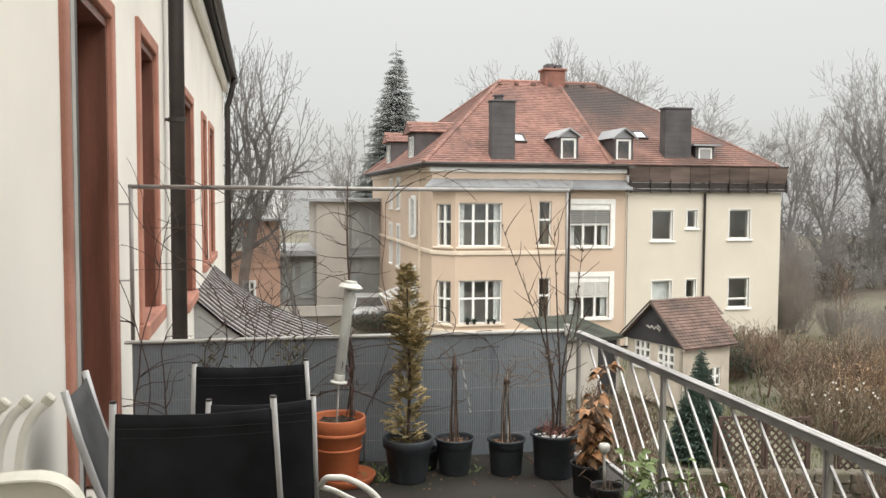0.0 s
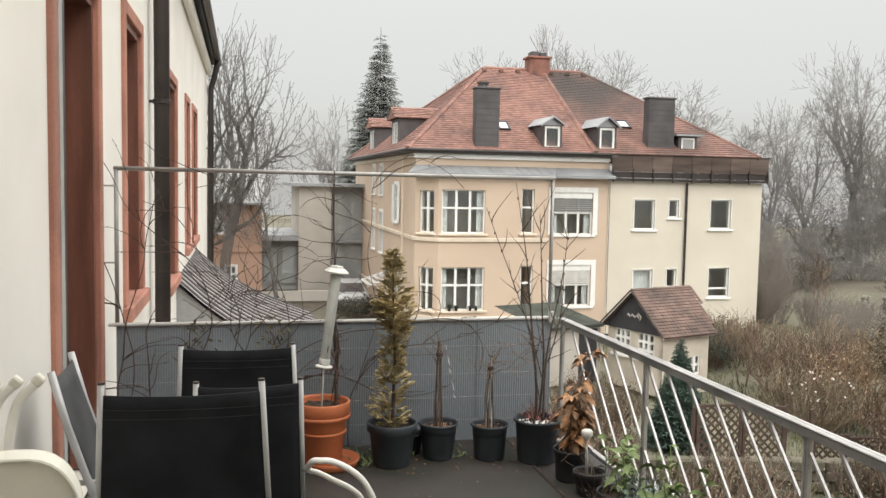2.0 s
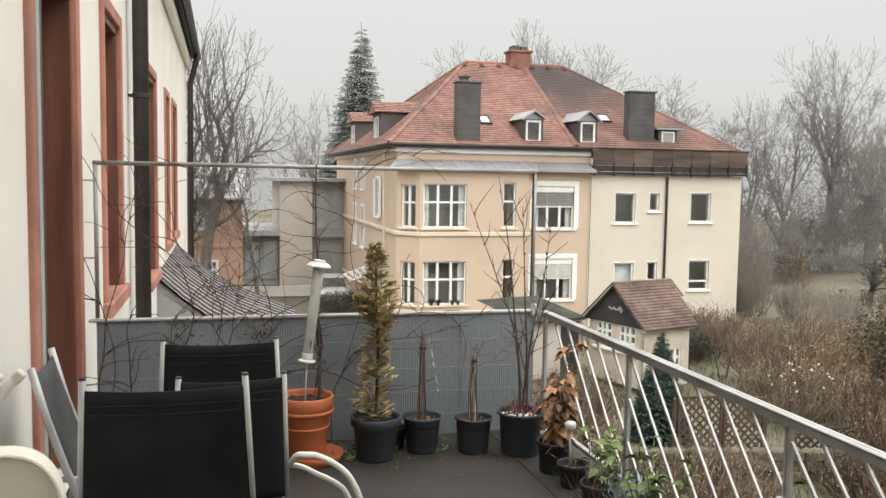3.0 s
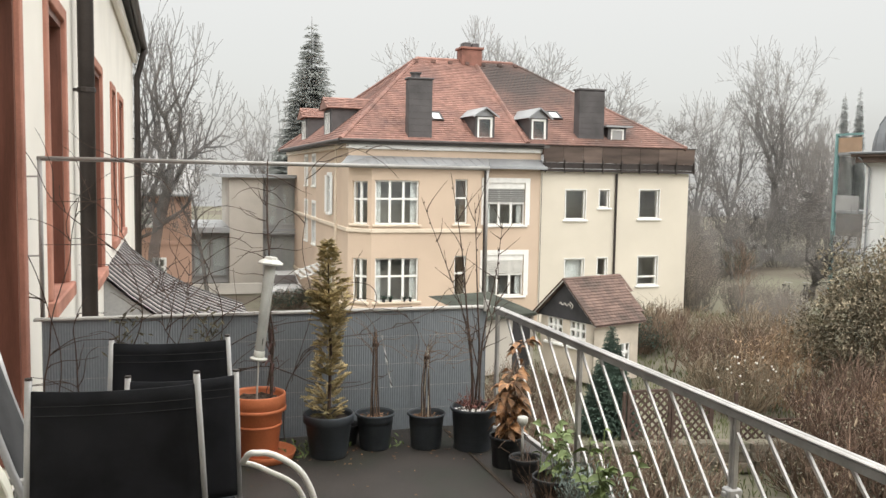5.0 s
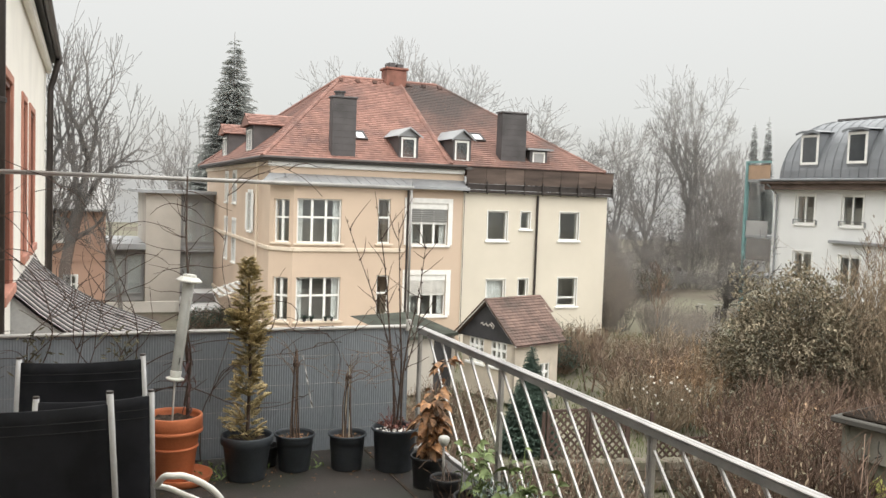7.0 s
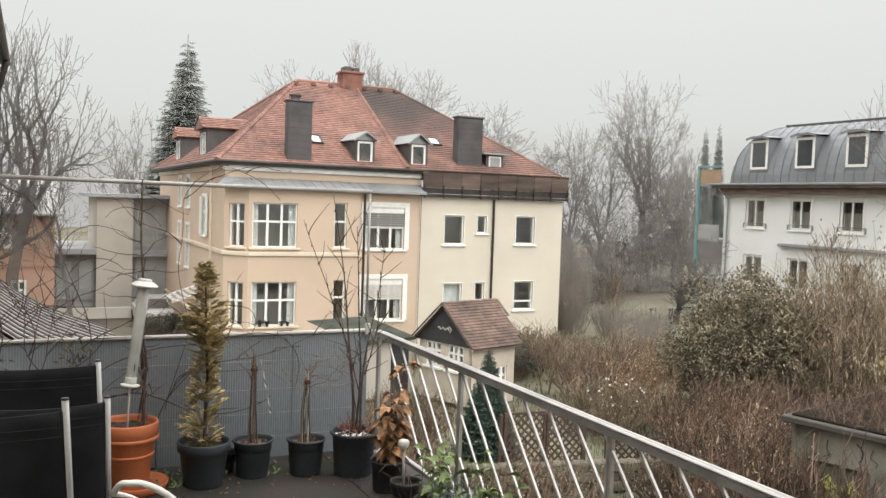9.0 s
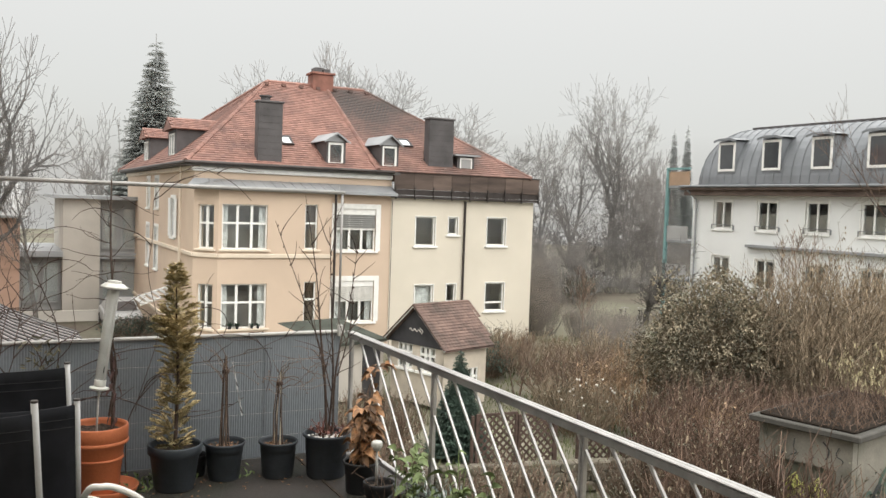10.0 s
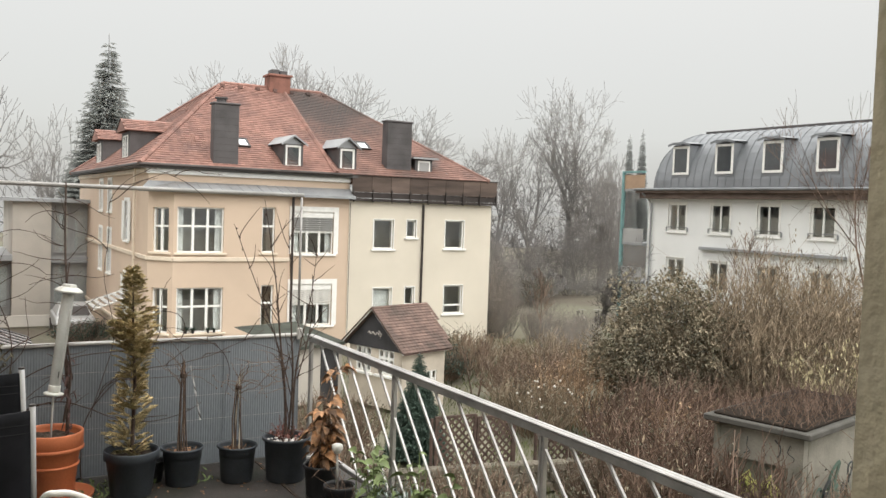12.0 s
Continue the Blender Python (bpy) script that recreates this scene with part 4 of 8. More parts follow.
# ---------------------------------------------------------------- mansard house
man = thing("mansard_house", "white house with dark zinc mansard roof and dormers", "house")
MX, MY0, MY1, MZ = 39.0, 41.55, 12.0, 3.30
rows_y = [40.05 - 3.40 * k for k in range(8)]
mh = []
for yt in rows_y:
    mh.append((MY0 - yt, 0.98 - GZ, MY0 - yt + 1.50, 2.74 - GZ))
    mh.append((MY0 - yt, -2.35 - GZ, MY0 - yt + 1.50, -0.60 - GZ))
part("wall", wall_shape(MY0 - MY1, MZ - GZ, mh, 0.4), GREY_WHITE, man, m=pose(MX, MY0, GZ, 0, 0, -90))
part("wall", Shape().box(MX, MY0, GZ, 52.0, MY0 + 0.3, MZ), GREY_WHITE, man)
part("inner_rooms", Shape().box(MX + 1.6, MY1, GZ, 52, MY0 - 0.5, MZ), ROOM_DARK, man)
for q in mh:
    window_part(man, pose(MX, MY0 - q[0], GZ + q[1], 0, 0, -90), 1.50, q[3] - q[1], 2, (), recess=0.05, frame_w=0.13, sur_mat=WHITE_FRAME, surround=0.06)
part("cornice", Shape().box(MX - 0.75, MY1, MZ + 0.02, MX + 0.4, MY0 + 0.75, MZ + 0.22, chamfer=0.03).box(MX - 0.55, MY1, MZ - 0.30, MX - 0.002, MY0 + 0.55, MZ + 0.018), BROWN_WOOD, man, "brown boarded projecting eaves")
part("gutter", Shape().tube([(MX - 0.78, MY1, MZ + 0.25), (MX - 0.78, MY0 + 0.78, MZ + 0.25)], 0.08, 8), DARK_ZINC, man)
prof = []
for k in range(11):
    a = math.pi / 2 * k / 10
    prof.append((0.03 + 2.35 * (1 - math.cos(a)), MZ + 0.3 + 3.5 * math.sin(a)))
s = Shape()
for (da, za), (db, zb) in zip(prof, prof[1:]):
    s.quad((MX + da, MY1, za), (MX + db, MY1, zb), (MX + db, MY0 - db, zb), (MX + da, MY0 - da, za))
    s.quad((MX + da, MY0 - da, za), (MX + db, MY0 - db, zb), (53, MY0 - db, zb), (53, MY0 - da, za))
s.quad((MX + prof[-1][0], MY1, prof[-1][1]), (53, MY1, prof[-1][1] + 0.3), (53, MY0 - prof[-1][0], prof[-1][1] + 0.3), (MX + prof[-1][0], MY0 - prof[-1][0], prof[-1][1]))
mroof = part("mansard_roof", s, DARK_ZINC, man, "curved blue-grey zinc mansard", smooth=True)
y = MY0 - 0.3
while y > MY1:
    part("seam", Shape().tube([(MX + d - 0.02, min(y, MY0 - d), z + 0.012) for d, z in prof], 0.02, 4), DARK_ZINC, mroof)
    y -= 0.62
part("roof_edge", Shape().box(MX + 2.15, MY1, MZ + 3.78, MX + 2.6, MY0 - 2.2, MZ + 3.92), STACK, man)
for yt in rows_y:
    yc = yt - 0.80
    ob = part("dormer", Shape().box(MX + 0.06, yc - 0.68, 4.32, MX + 2.4, yc + 0.68, 6.25), DARK_ZINC, man, "zinc-clad dormer with a white casement")
    q = Shape()
    for a, b in ((-0.9, -0.45), (-0.45, 0.45), (0.45, 0.9)):
        za, zb = 6.30 + (0 if abs(a) == 0.9 else 0.12), 6.30 + (0 if abs(b) == 0.9 else 0.12)
        q.quad((MX - 0.20, yc + a, za), (MX + 2.6, yc + a, za + 0.1), (MX + 2.6, yc + b, zb + 0.1), (MX - 0.20, yc + b, zb))
        q.quad((MX - 0.20, yc + a, za - 0.14), (MX - 0.20, yc + a, za), (MX - 0.20, yc + b, zb), (MX - 0.20, yc + b, zb - 0.14))
    part("dormer_lid", q, DARK_ZINC, ob)
    q = Shape()
    x0, x1 = MX + 0.01, MX + 0.055
    q.box(x0, yc - 0.66, 4.46, x1, yc - 0.52, 6.18).box(x0, yc + 0.52, 4.46, x1, yc + 0.66, 6.18).box(x0, yc - 0.52, 4.46, x1, yc + 0.52, 4.60).box(x0, yc - 0.52, 6.04, x1, yc + 0.52, 6.18)
    fr = part("casement", q, WHITE_FRAME, ob)
    part("pane", Shape().box(x0 + 0.02, yc - 0.52, 4.60, x0 + 0.03, yc + 0.52, 6.04), mat("dim_pane", (0.06, 0.065, 0.07), 0.06, 0.1, 2, 20, 0.0, spec=0.8) if "dim_pane" not in bpy.data.materials else bpy.data.materials["dim_pane"], fr)
for q in mh[::2]:
    y0 = MY0 - q[0]
    gr = part("window_guard", Shape().box(MX - 0.10, y0 - 1.70, 1.24, MX - 0.07, y0 + 0.08, 1.28).box(MX - 0.10, y0 - 1.70, 0.98, MX - 0.002, y0 - 1.66, 1.24).box(MX - 0.10, y0 + 0.04, 0.98, MX - 0.002, y0 + 0.08, 1.24), ZINC, man)
part("awning_box", Shape().box(MX - 0.30, 27.6, 0.02, MX - 0.003, 37.2, 0.20, chamfer=0.03), ZINC, man, "long grey awning cassette")
# balcony tower at its end
part("tower_post", Shape().box(MX - 0.45, 43.75, GZ, MX - 0.27, 43.93, 4.75), TEAL, man, "teal steel post")
part("tower_post", Shape().box(MX + 2.6, 43.75, GZ, MX + 2.78, 43.93, 4.75), TEAL, man, "teal steel post")
for z in (3.45, 0.0, -2.45):
    b = part("balcony", Shape().box(MX - 0.4, MY0 + 0.3, z, MX + 2.8, 43.95, z + 0.16), ZINC, man)
    part("balcony_panel", Shape().box(MX - 0.38, MY0 + 0.32, z + 0.17, MX - 0.34, 43.74, z + 1.05), OCHRE if z > 3 else GREY_PANEL, b)
part("tower_beam", Shape().box(MX - 0.45, MY0 + 0.3, 4.62, MX - 0.3, 43.74, 4.74), TEAL, man)
part("downpipe", Shape().tube([(MX - 0.75, MY0 + 0.1, MZ), (MX - 0.12, MY0 - 0.1, MZ - 0.6), (MX - 0.12, MY0 - 0.1, GZ)], 0.06, 8), ZINC, man)

# ---------------------------------------------------------------- garden house
shed_m = pose(12.75, 24.5, GZ, 0, 0, 18)
shed = thing("garden_house", "small rendered garden house with mossy red tile roof and dark gable", "shed", m=shed_m)
SW, SD, SE, SR = 2.02, 2.75, 2.05, 3.24
part("wall", wall_shape(SW, SE, [(0.45, 0.62, 0.95, 1.22), (1.18, 0.62, 1.66, 1.22)], 0.15), CREAM_SHED, shed, m=pose(0.08, 0.12, 0))
for a, b in ((0.45, 0.95), (1.18, 1.66)):
    window_part(shed, pose(0.08 + a, 0.12, 0.62), b - a, 0.6, 2, (0.5,), recess=0.03, frame_w=0.04, sill=False)
gm = pose(0.08, SD - 0.12, 0, 0, 0, -90)
part("wall", wall_shape(SD - 0.24, SE, [(0.34, 1.10, 1.06, 1.92), (1.40, 1.10, 2.14, 1.92)], 0.15), CREAM_SHED, shed, m=gm)
for a, b, c, d in ((0.34, 1.10, 1.06, 1.92), (1.40, 1.10, 2.14, 1.92)):
    window_part(shed, gm @ pose(a, 0, b), c - a, d - b, 3, (0.33, 0.66), recess=0.02, frame_w=0.05, sill=True, sur_mat=WHITE_FRAME)
part("wall", Shape().box(0.1, SD - 0.2, 0, SW, SD - 0.1, SE).box(SW, 0.28, 0, SW + 0.08, SD - 0.2, SE), CREAM_SHED, shed)
q = Shape()
q.quad((0.02, SD + 0.02, SE - 0.12), (0.02, -0.02, SE - 0.12), (0.02, SD / 2, SR - 0.08)).quad((0.10, SD + 0.02, SE - 0.12), (0.10, SD / 2, SR - 0.08), (0.10, -0.02, SE - 0.12))
part("gable", q, SLATE, shed, "dark boarded gable")
q = Shape()
pts = [(0.005, SD / 2 + 0.3 - 0.06 * k, 2.42 + 0.05 * math.sin(k * 1.9)) for k in range(10)]
q.tube(pts, 0.018, 5).tube([(0.005, SD / 2 - 0.2, 2.52), (0.005, SD / 2 - 0.34, 2.42), (0.005, SD / 2 - 0.28, 2.32)], 0.018, 5)
part("gable_ornament", q, SEEDHEAD, shed, "small white scroll ornament")
for sgn, ye in ((1, -0.12), (-1, SD + 0.12)):
    ym = SD / 2
    ze = SE - 0.12
    q = Shape()
    q.quad((-0.12, ye, ze), (SW + 0.2, ye, ze), (SW + 0.44, ym, SR), (-0.12, ym, SR))
    q.quad((-0.12, ye, ze - 0.05), (-0.12, ym, SR - 0.05), (SW + 0.44, ym, SR - 0.05), (SW + 0.2, ye, ze - 0.05))
    rf = part("roof_slope", q, TILE_SHED, shed, "mossy red tiled slope")
    part("barge_board", Shape().tube([(-0.13, ye, ze - 0.03), (-0.13, ym, SR - 0.03)], 0.017, 4), WHITE_FRAME, shed)
    part("verge_board", Shape().tube([(-0.15, ye, ze + 0.02), (-0.15, ym, SR + 0.02)], 0.03, 4), LATTICE, shed)
    if sgn == 1:
        up = Vector((0, ym - ye, SR - ze))
        n_r, n_c = 16, 15
        t_w, t_h = (SW + 0.32) / n_c, up.length / n_r
        tm = Shape()
        tm.v = [(0.004, 0, 0.028), (t_w - 0.004, 0, 0.028), (t_w - 0.004, t_h + 0.02, 0.006), (0.004, t_h + 0.02, 0.006), (0.004, 0, 0.001), (t_w - 0.004, 0, 0.001), (t_w / 2, 0, 0.036), (t_w / 2, t_h + 0.02, 0.014)]
        tm.f = [(0, 6, 7, 3), (6, 1, 2, 7), (4, 5, 1, 6, 0)]
        tmesh = tm.mesh("roof_tile")
        a = math.degrees(math.atan2(up.z, up.y))
        for r in range(n_r):
            for c in range(n_c + (2 if r > 9 else 1 if r > 2 else 0)):
                part("roof_tile", tmesh, TILE_SHED, rf, m=pose(-0.12 + c * t_w, ye, ze, a) @ pose(0, r * t_h, 0.004 + rnd.random() * 0.006, 0, 0, rnd.uniform(-1, 1)))
part("ridge_cap", ridge_tiles(Shape(), (-0.12, SD / 2, SR + 0.0), (SW + 0.44, SD / 2, SR + 0.0), 0.07, 0.3), TILE_SHED, shed)
ext = part("lean_to", Shape().box(-2.6, 2.9, 0, -0.02, 5.2, 1.9), BEIGE_WALL, shed)
part("lean_to_roof", Shape().quad((-2.75, 2.62, 2.0), (-0.14, 2.62, 2.0), (-0.14, 5.3, 2.38), (-2.75, 5.3, 2.38)).box(-2.75, 2.60, 1.90, -0.14, 2.62, 2.0), FELT, shed)
part("lean_to_door", Shape().box(-0.95, 2.86, 0, -0.2, 2.895, 1.8), SLATE, shed)


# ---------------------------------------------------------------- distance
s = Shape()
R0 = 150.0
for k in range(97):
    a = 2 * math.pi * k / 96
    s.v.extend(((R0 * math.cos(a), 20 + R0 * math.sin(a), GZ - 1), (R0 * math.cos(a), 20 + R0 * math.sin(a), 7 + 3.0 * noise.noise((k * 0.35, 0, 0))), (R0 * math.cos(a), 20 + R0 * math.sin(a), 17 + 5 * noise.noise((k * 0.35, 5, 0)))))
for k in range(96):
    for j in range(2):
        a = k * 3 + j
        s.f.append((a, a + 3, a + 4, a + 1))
# haze painted as a faint glow on the ring, clearing with height
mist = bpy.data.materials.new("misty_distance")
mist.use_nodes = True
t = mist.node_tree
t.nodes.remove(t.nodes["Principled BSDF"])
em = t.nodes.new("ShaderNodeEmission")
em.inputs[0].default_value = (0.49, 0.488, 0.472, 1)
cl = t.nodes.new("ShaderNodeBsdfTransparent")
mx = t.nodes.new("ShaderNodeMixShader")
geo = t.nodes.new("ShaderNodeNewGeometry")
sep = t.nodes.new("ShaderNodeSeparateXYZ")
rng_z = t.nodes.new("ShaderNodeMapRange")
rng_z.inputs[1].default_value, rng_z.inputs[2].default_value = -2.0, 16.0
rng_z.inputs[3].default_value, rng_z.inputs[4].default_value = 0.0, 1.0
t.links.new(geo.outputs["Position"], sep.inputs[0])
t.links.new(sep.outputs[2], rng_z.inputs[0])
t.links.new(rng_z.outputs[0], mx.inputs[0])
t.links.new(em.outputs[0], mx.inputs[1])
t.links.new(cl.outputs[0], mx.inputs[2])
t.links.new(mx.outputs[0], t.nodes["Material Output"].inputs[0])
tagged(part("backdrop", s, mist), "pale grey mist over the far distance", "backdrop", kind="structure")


# ---------------------------------------------------------------- trees
def branch(out, p, d, length, r, level, levels, rng, kids, up, spread, thick_to, leader, bend, reach=1.0, limb=0.5):
    n = 7 if level == 0 else 5 if level == 1 else 4
    pts, radii = [p.copy()], [r]
    q, dd = p.copy(), d.normalized()
    crook = (0.05, bend, bend, bend * 0.9, bend * 0.9)[level]
    for i in range(n):
        dd = (dd + Vector((rng.uniform(-1, 1), rng.uniform(-1, 1), rng.uniform(-1, 1))) * crook + Vector((0, 0, up if level else 0.1))).normalized()
        q = q + dd * (length / n)
        pts.append(q.copy())
        radii.append(max(r * (1 - 0.80 * (i + 1) / n), thick_to))
    out[0 if level <= 1 else 1].tube(pts, radii, 7 if level == 0 else 5 if level == 1 else 3, close=False)
    if level >= levels:
        return
    k = kids[level]
    for j in range(k):
        f = (leader if level == 0 else 0.18) + (1 - (leader if level == 0 else 0.18)) * (j + rng.random() * 0.9) / k
        f = min(f, 0.99)
        i = min(int(f * n), n - 1)
        base = pts[i].lerp(pts[i + 1], f * n - i)
        axis = (pts[i + 1] - pts[i]).normalized()
        turn = axis.orthogonal().normalized()
        turn.rotate(Matrix.Rotation(2.4 * j + rng.uniform(-0.5, 0.5), 3, axis))
        a = radians(rng.uniform(0.65, 1.2) * spread)
        nd = axis * math.cos(a) + turn * math.sin(a)
        if level == 0:
            ln = length * reach * rng.uniform(0.36, 0.52) * (1.1 - 0.72 * (f - leader) / (1 - leader))
        else:
            ln = length * rng.uniform(0.42, 0.72) * (1.1 - 0.45 * f)
        branch(out, base, nd, ln, max(radii[i] * (limb if level == 0 else 0.6), thick_to), level + 1, levels, rng, kids, up, spread, thick_to, leader, bend, reach, limb)


def bare_tree(x, y, top, seed, material, r=0.22, levels=4, kids=(13, 7, 5, 4), up=0.12, spread=50, lean=0.0, leader=0.3, bend=0.12, twig=0.012, ivy=0.0, stems=1, label="tall bare winter tree in mist", foot=None, reach=1.0, limb=0.5):
    rng = random.Random(seed)
    z0 = GZ - 0.15 if foot is None else foot
    h = top - z0
    ob = thing("tree", label, "tree", m=pose(x, y, z0))
    trunk, crown = Shape(), Shape()
    for k in range(stems):
        a = 2 * math.pi * (k + rng.random() * 0.5) / max(stems, 1)
        tilt = Vector((math.cos(a), math.sin(a), 0)) * (0.22 if stems > 1 else 0.0)
        branch((trunk, crown), Vector((0, 0, 0)) + tilt * 0.6, Vector((lean, 0, 1)) + tilt, h * (0.92 if stems == 1 else 0.9), r, 0, levels, rng, kids, up, spread, twig, leader, bend, reach, limb)
    top_now = max(v[2] for v in trunk.v + crown.v)
    k = h / top_now
    for shp in (trunk, crown):
        shp.v = [(v[0] * k, v[1] * k, v[2] * k) for v in shp.v]
    part("trunk", trunk, material, ob)
    part("crown", crown, material, ob)
    if ivy:
        q = Shape()
        for i in range(2600):
            z = rng.uniform(0.02, ivy) * h
            a = rng.uniform(0, 2 * math.pi)
            rr = r * (0.9 + 0.8 * rng.random() * (1 - z / h)) + 0.15 * rng.random()
            p = (rr * math.cos(a) + lean * z, rr * math.sin(a), z)
            q.leaf(p, (math.cos(a), math.sin(a), rng.uniform(-0.8, 0.4)), (0, 0, 1), 0.22, 0.18)
        part("ivy", q, HEDGE_FAR, ob, "grey-green ivy on the trunk")
    return ob


def fork_tree(x, y, top, width, seed, limb_mat, twig_mat, r=0.3, bole=0.3, levels=6, split=36, up=0.03, crook=0.12, lean=0.0, twig=0.024, ivy=0.0, label="tall bare winter tree in mist"):
    """A broad-crowned bare tree: the bole forks again and again into limbs, branches and twigs; width is the half-width of the crown."""
    rng = random.Random(seed)
    z0 = GZ - 0.15
    h = top - z0
    lines = []

    def grow(p, d, ln, rad, lv):
        n = 4
        pts, radii = [p.copy()], [rad]
        q, dd = p.copy(), d.normalized()
        for i in range(n):
            dd = (dd + Vector((rng.uniform(-1, 1), rng.uniform(-1, 1), rng.uniform(-0.6, 0.8))) * crook + Vector((0, 0, up * (0.3 if lv < 2 else 0.8)))).normalized()
            q = q + dd * (ln / n)
            pts.append(q.copy())
            radii.append(max(rad * (1 - 0.22 * (i + 1) / n), twig))
        lines.append((pts, radii, lv))
        if lv >= levels:
            return
        kids = 3 if lv == 0 or rng.random() < 0.25 else 2
        a0 = rng.uniform(0, 6.28)
        for k in range(kids):
            turn = dd.orthogonal().normalized()
            turn.rotate(Matrix.Rotation(a0 + 6.283 * k / kids + rng.uniform(-0.4, 0.4), 3, dd))
            a = radians(split * rng.uniform(0.55, 1.3)) * (0.75 if k == 0 else 1.1)
            grow(q, dd * math.cos(a) + turn * math.sin(a), ln * rng.uniform(0.68, 0.95) if lv else h * rng.uniform(0.17, 0.24), radii[-1] * (0.85 if k == 0 else 0.68), lv + 1)
        for k in range(3 if lv in (0, 2, 3) else 2):
            i = rng.randrange(1, n) if lv else 3
            turn = dd.orthogonal().normalized()
            turn.rotate(Matrix.Rotation(rng.uniform(0, 6.28), 3, dd))
            a = radians(rng.uniform(40, 75))
            grow(pts[i], dd * math.cos(a) + turn * math.sin(a), ln * rng.uniform(0.35, 0.6) if lv else h * rng.uniform(0.1, 0.16), radii[i] * 0.4, max(lv + 2, 2))

    grow(Vector((0, 0, 0)), Vector((0, 0, 1)), h * bole, r, 0)
    ends = [ln[0][-1] for ln in lines]
    kz = h / max(p.z for p in ends)
    kx = 1.15 * width / sorted(math.hypot(p.x, p.y) for p in ends)[int(len(ends) * 0.92)]
    limbs, twigs = Shape(), Shape()
    for pts, radii, lv in lines:
        out = []
        for p in pts:
            f = 1.0 + (kx - 1.0) * min(p.z * kz / (h * bole), 1.0)
            out.append((p.x * f + lean * p.z * kz, p.y * f, p.z * kz))
        (limbs if lv <= 3 else twigs).tube(out, radii, 7 if lv == 0 else 4 if lv <= 3 else 3, close=False)
    ob = thing("tree", label, "tree", m=pose(x, y, z0))
    part("trunk", limbs, limb_mat, ob)
    part("crown", twigs, twig_mat, ob)
    if ivy:
        q = Shape()
        for i in range(3200):
            z = rng.uniform(0.02, ivy) * h
            a = rng.uniform(0, 2 * math.pi)
            rr = r * (1.0 + 1.6 * rng.random() * (1 - z / h)) * (1 + 0.5 * noise.noise((z * 0.8, a, seed)))
            q.leaf((rr * math.cos(a) + lean * z, rr * math.sin(a), z), (math.cos(a), math.sin(a), rng.uniform(-0.8, 0.4)), (0, 0, 1), 0.24, 0.2)
        part("ivy", q, HEDGE_FAR, ob, "grey-green ivy on the trunk")
    return ob


fork_tree(-0.55, 44.0, 9.2, 2.5, 707, BARK_LIMB, BARK_MID, r=0.30, bole=0.46, levels=6, split=33, crook=0.22, lean=0.085, twig=0.014, label="large bare tree with crooked limbs")
fork_tree(-1.5, 46.0, 10.4, 2.6, 715, BARK_LIMB, BARK_MID, r=0.28, bole=0.42, levels=6, split=32, crook=0.2, twig=0.014, label="large bare tree beside the white house")
fork_tree(1.9, 47.5, 5.6, 2.3, 721, BARK_MID, BARK_FAR, r=0.12, bole=0.42, levels=5, split=36, crook=0.2, twig=0.013, label="smaller bare tree with drooping twigs")
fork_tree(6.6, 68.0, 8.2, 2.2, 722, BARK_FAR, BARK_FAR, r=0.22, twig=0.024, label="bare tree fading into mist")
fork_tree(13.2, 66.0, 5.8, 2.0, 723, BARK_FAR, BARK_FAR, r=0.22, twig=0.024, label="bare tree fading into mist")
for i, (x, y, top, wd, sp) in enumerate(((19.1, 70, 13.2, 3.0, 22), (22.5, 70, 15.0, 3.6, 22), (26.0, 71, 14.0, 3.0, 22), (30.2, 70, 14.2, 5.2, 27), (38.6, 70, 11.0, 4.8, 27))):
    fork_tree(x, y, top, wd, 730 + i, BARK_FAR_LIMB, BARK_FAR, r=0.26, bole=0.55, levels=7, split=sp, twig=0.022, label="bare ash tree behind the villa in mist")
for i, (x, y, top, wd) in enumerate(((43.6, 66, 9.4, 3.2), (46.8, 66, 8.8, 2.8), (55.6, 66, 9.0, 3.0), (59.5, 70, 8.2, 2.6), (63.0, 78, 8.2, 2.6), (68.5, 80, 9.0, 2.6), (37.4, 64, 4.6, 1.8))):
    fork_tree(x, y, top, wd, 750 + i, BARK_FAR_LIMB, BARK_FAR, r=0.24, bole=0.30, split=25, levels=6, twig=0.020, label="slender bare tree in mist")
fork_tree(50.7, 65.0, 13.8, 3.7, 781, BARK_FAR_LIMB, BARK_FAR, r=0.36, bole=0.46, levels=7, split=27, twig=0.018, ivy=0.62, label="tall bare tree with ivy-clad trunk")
fork_tree(34.3, 40.3, 0.6, 2.3, 791, BARK_LIMB, BARK_MID, r=0.21, bole=0.22, levels=6, split=38, crook=0.2, twig=0.013, label="dark pruned bare fruit tree")
fork_tree(40.7, 56.5, 2.4, 2.8, 792, BARK_LIMB, BARK_MID, r=0.22, bole=0.2, levels=6, split=36, crook=0.2, twig=0.016, label="dark pruned bare fruit tree")
for i, (x, y, top) in enumerate(((43.1, 57.5, -0.5), (48.4, 57.5, 1.0), (38.0, 60.0, -0.4))):
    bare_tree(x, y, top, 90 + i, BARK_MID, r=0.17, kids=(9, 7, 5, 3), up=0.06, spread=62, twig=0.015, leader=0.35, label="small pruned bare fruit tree")
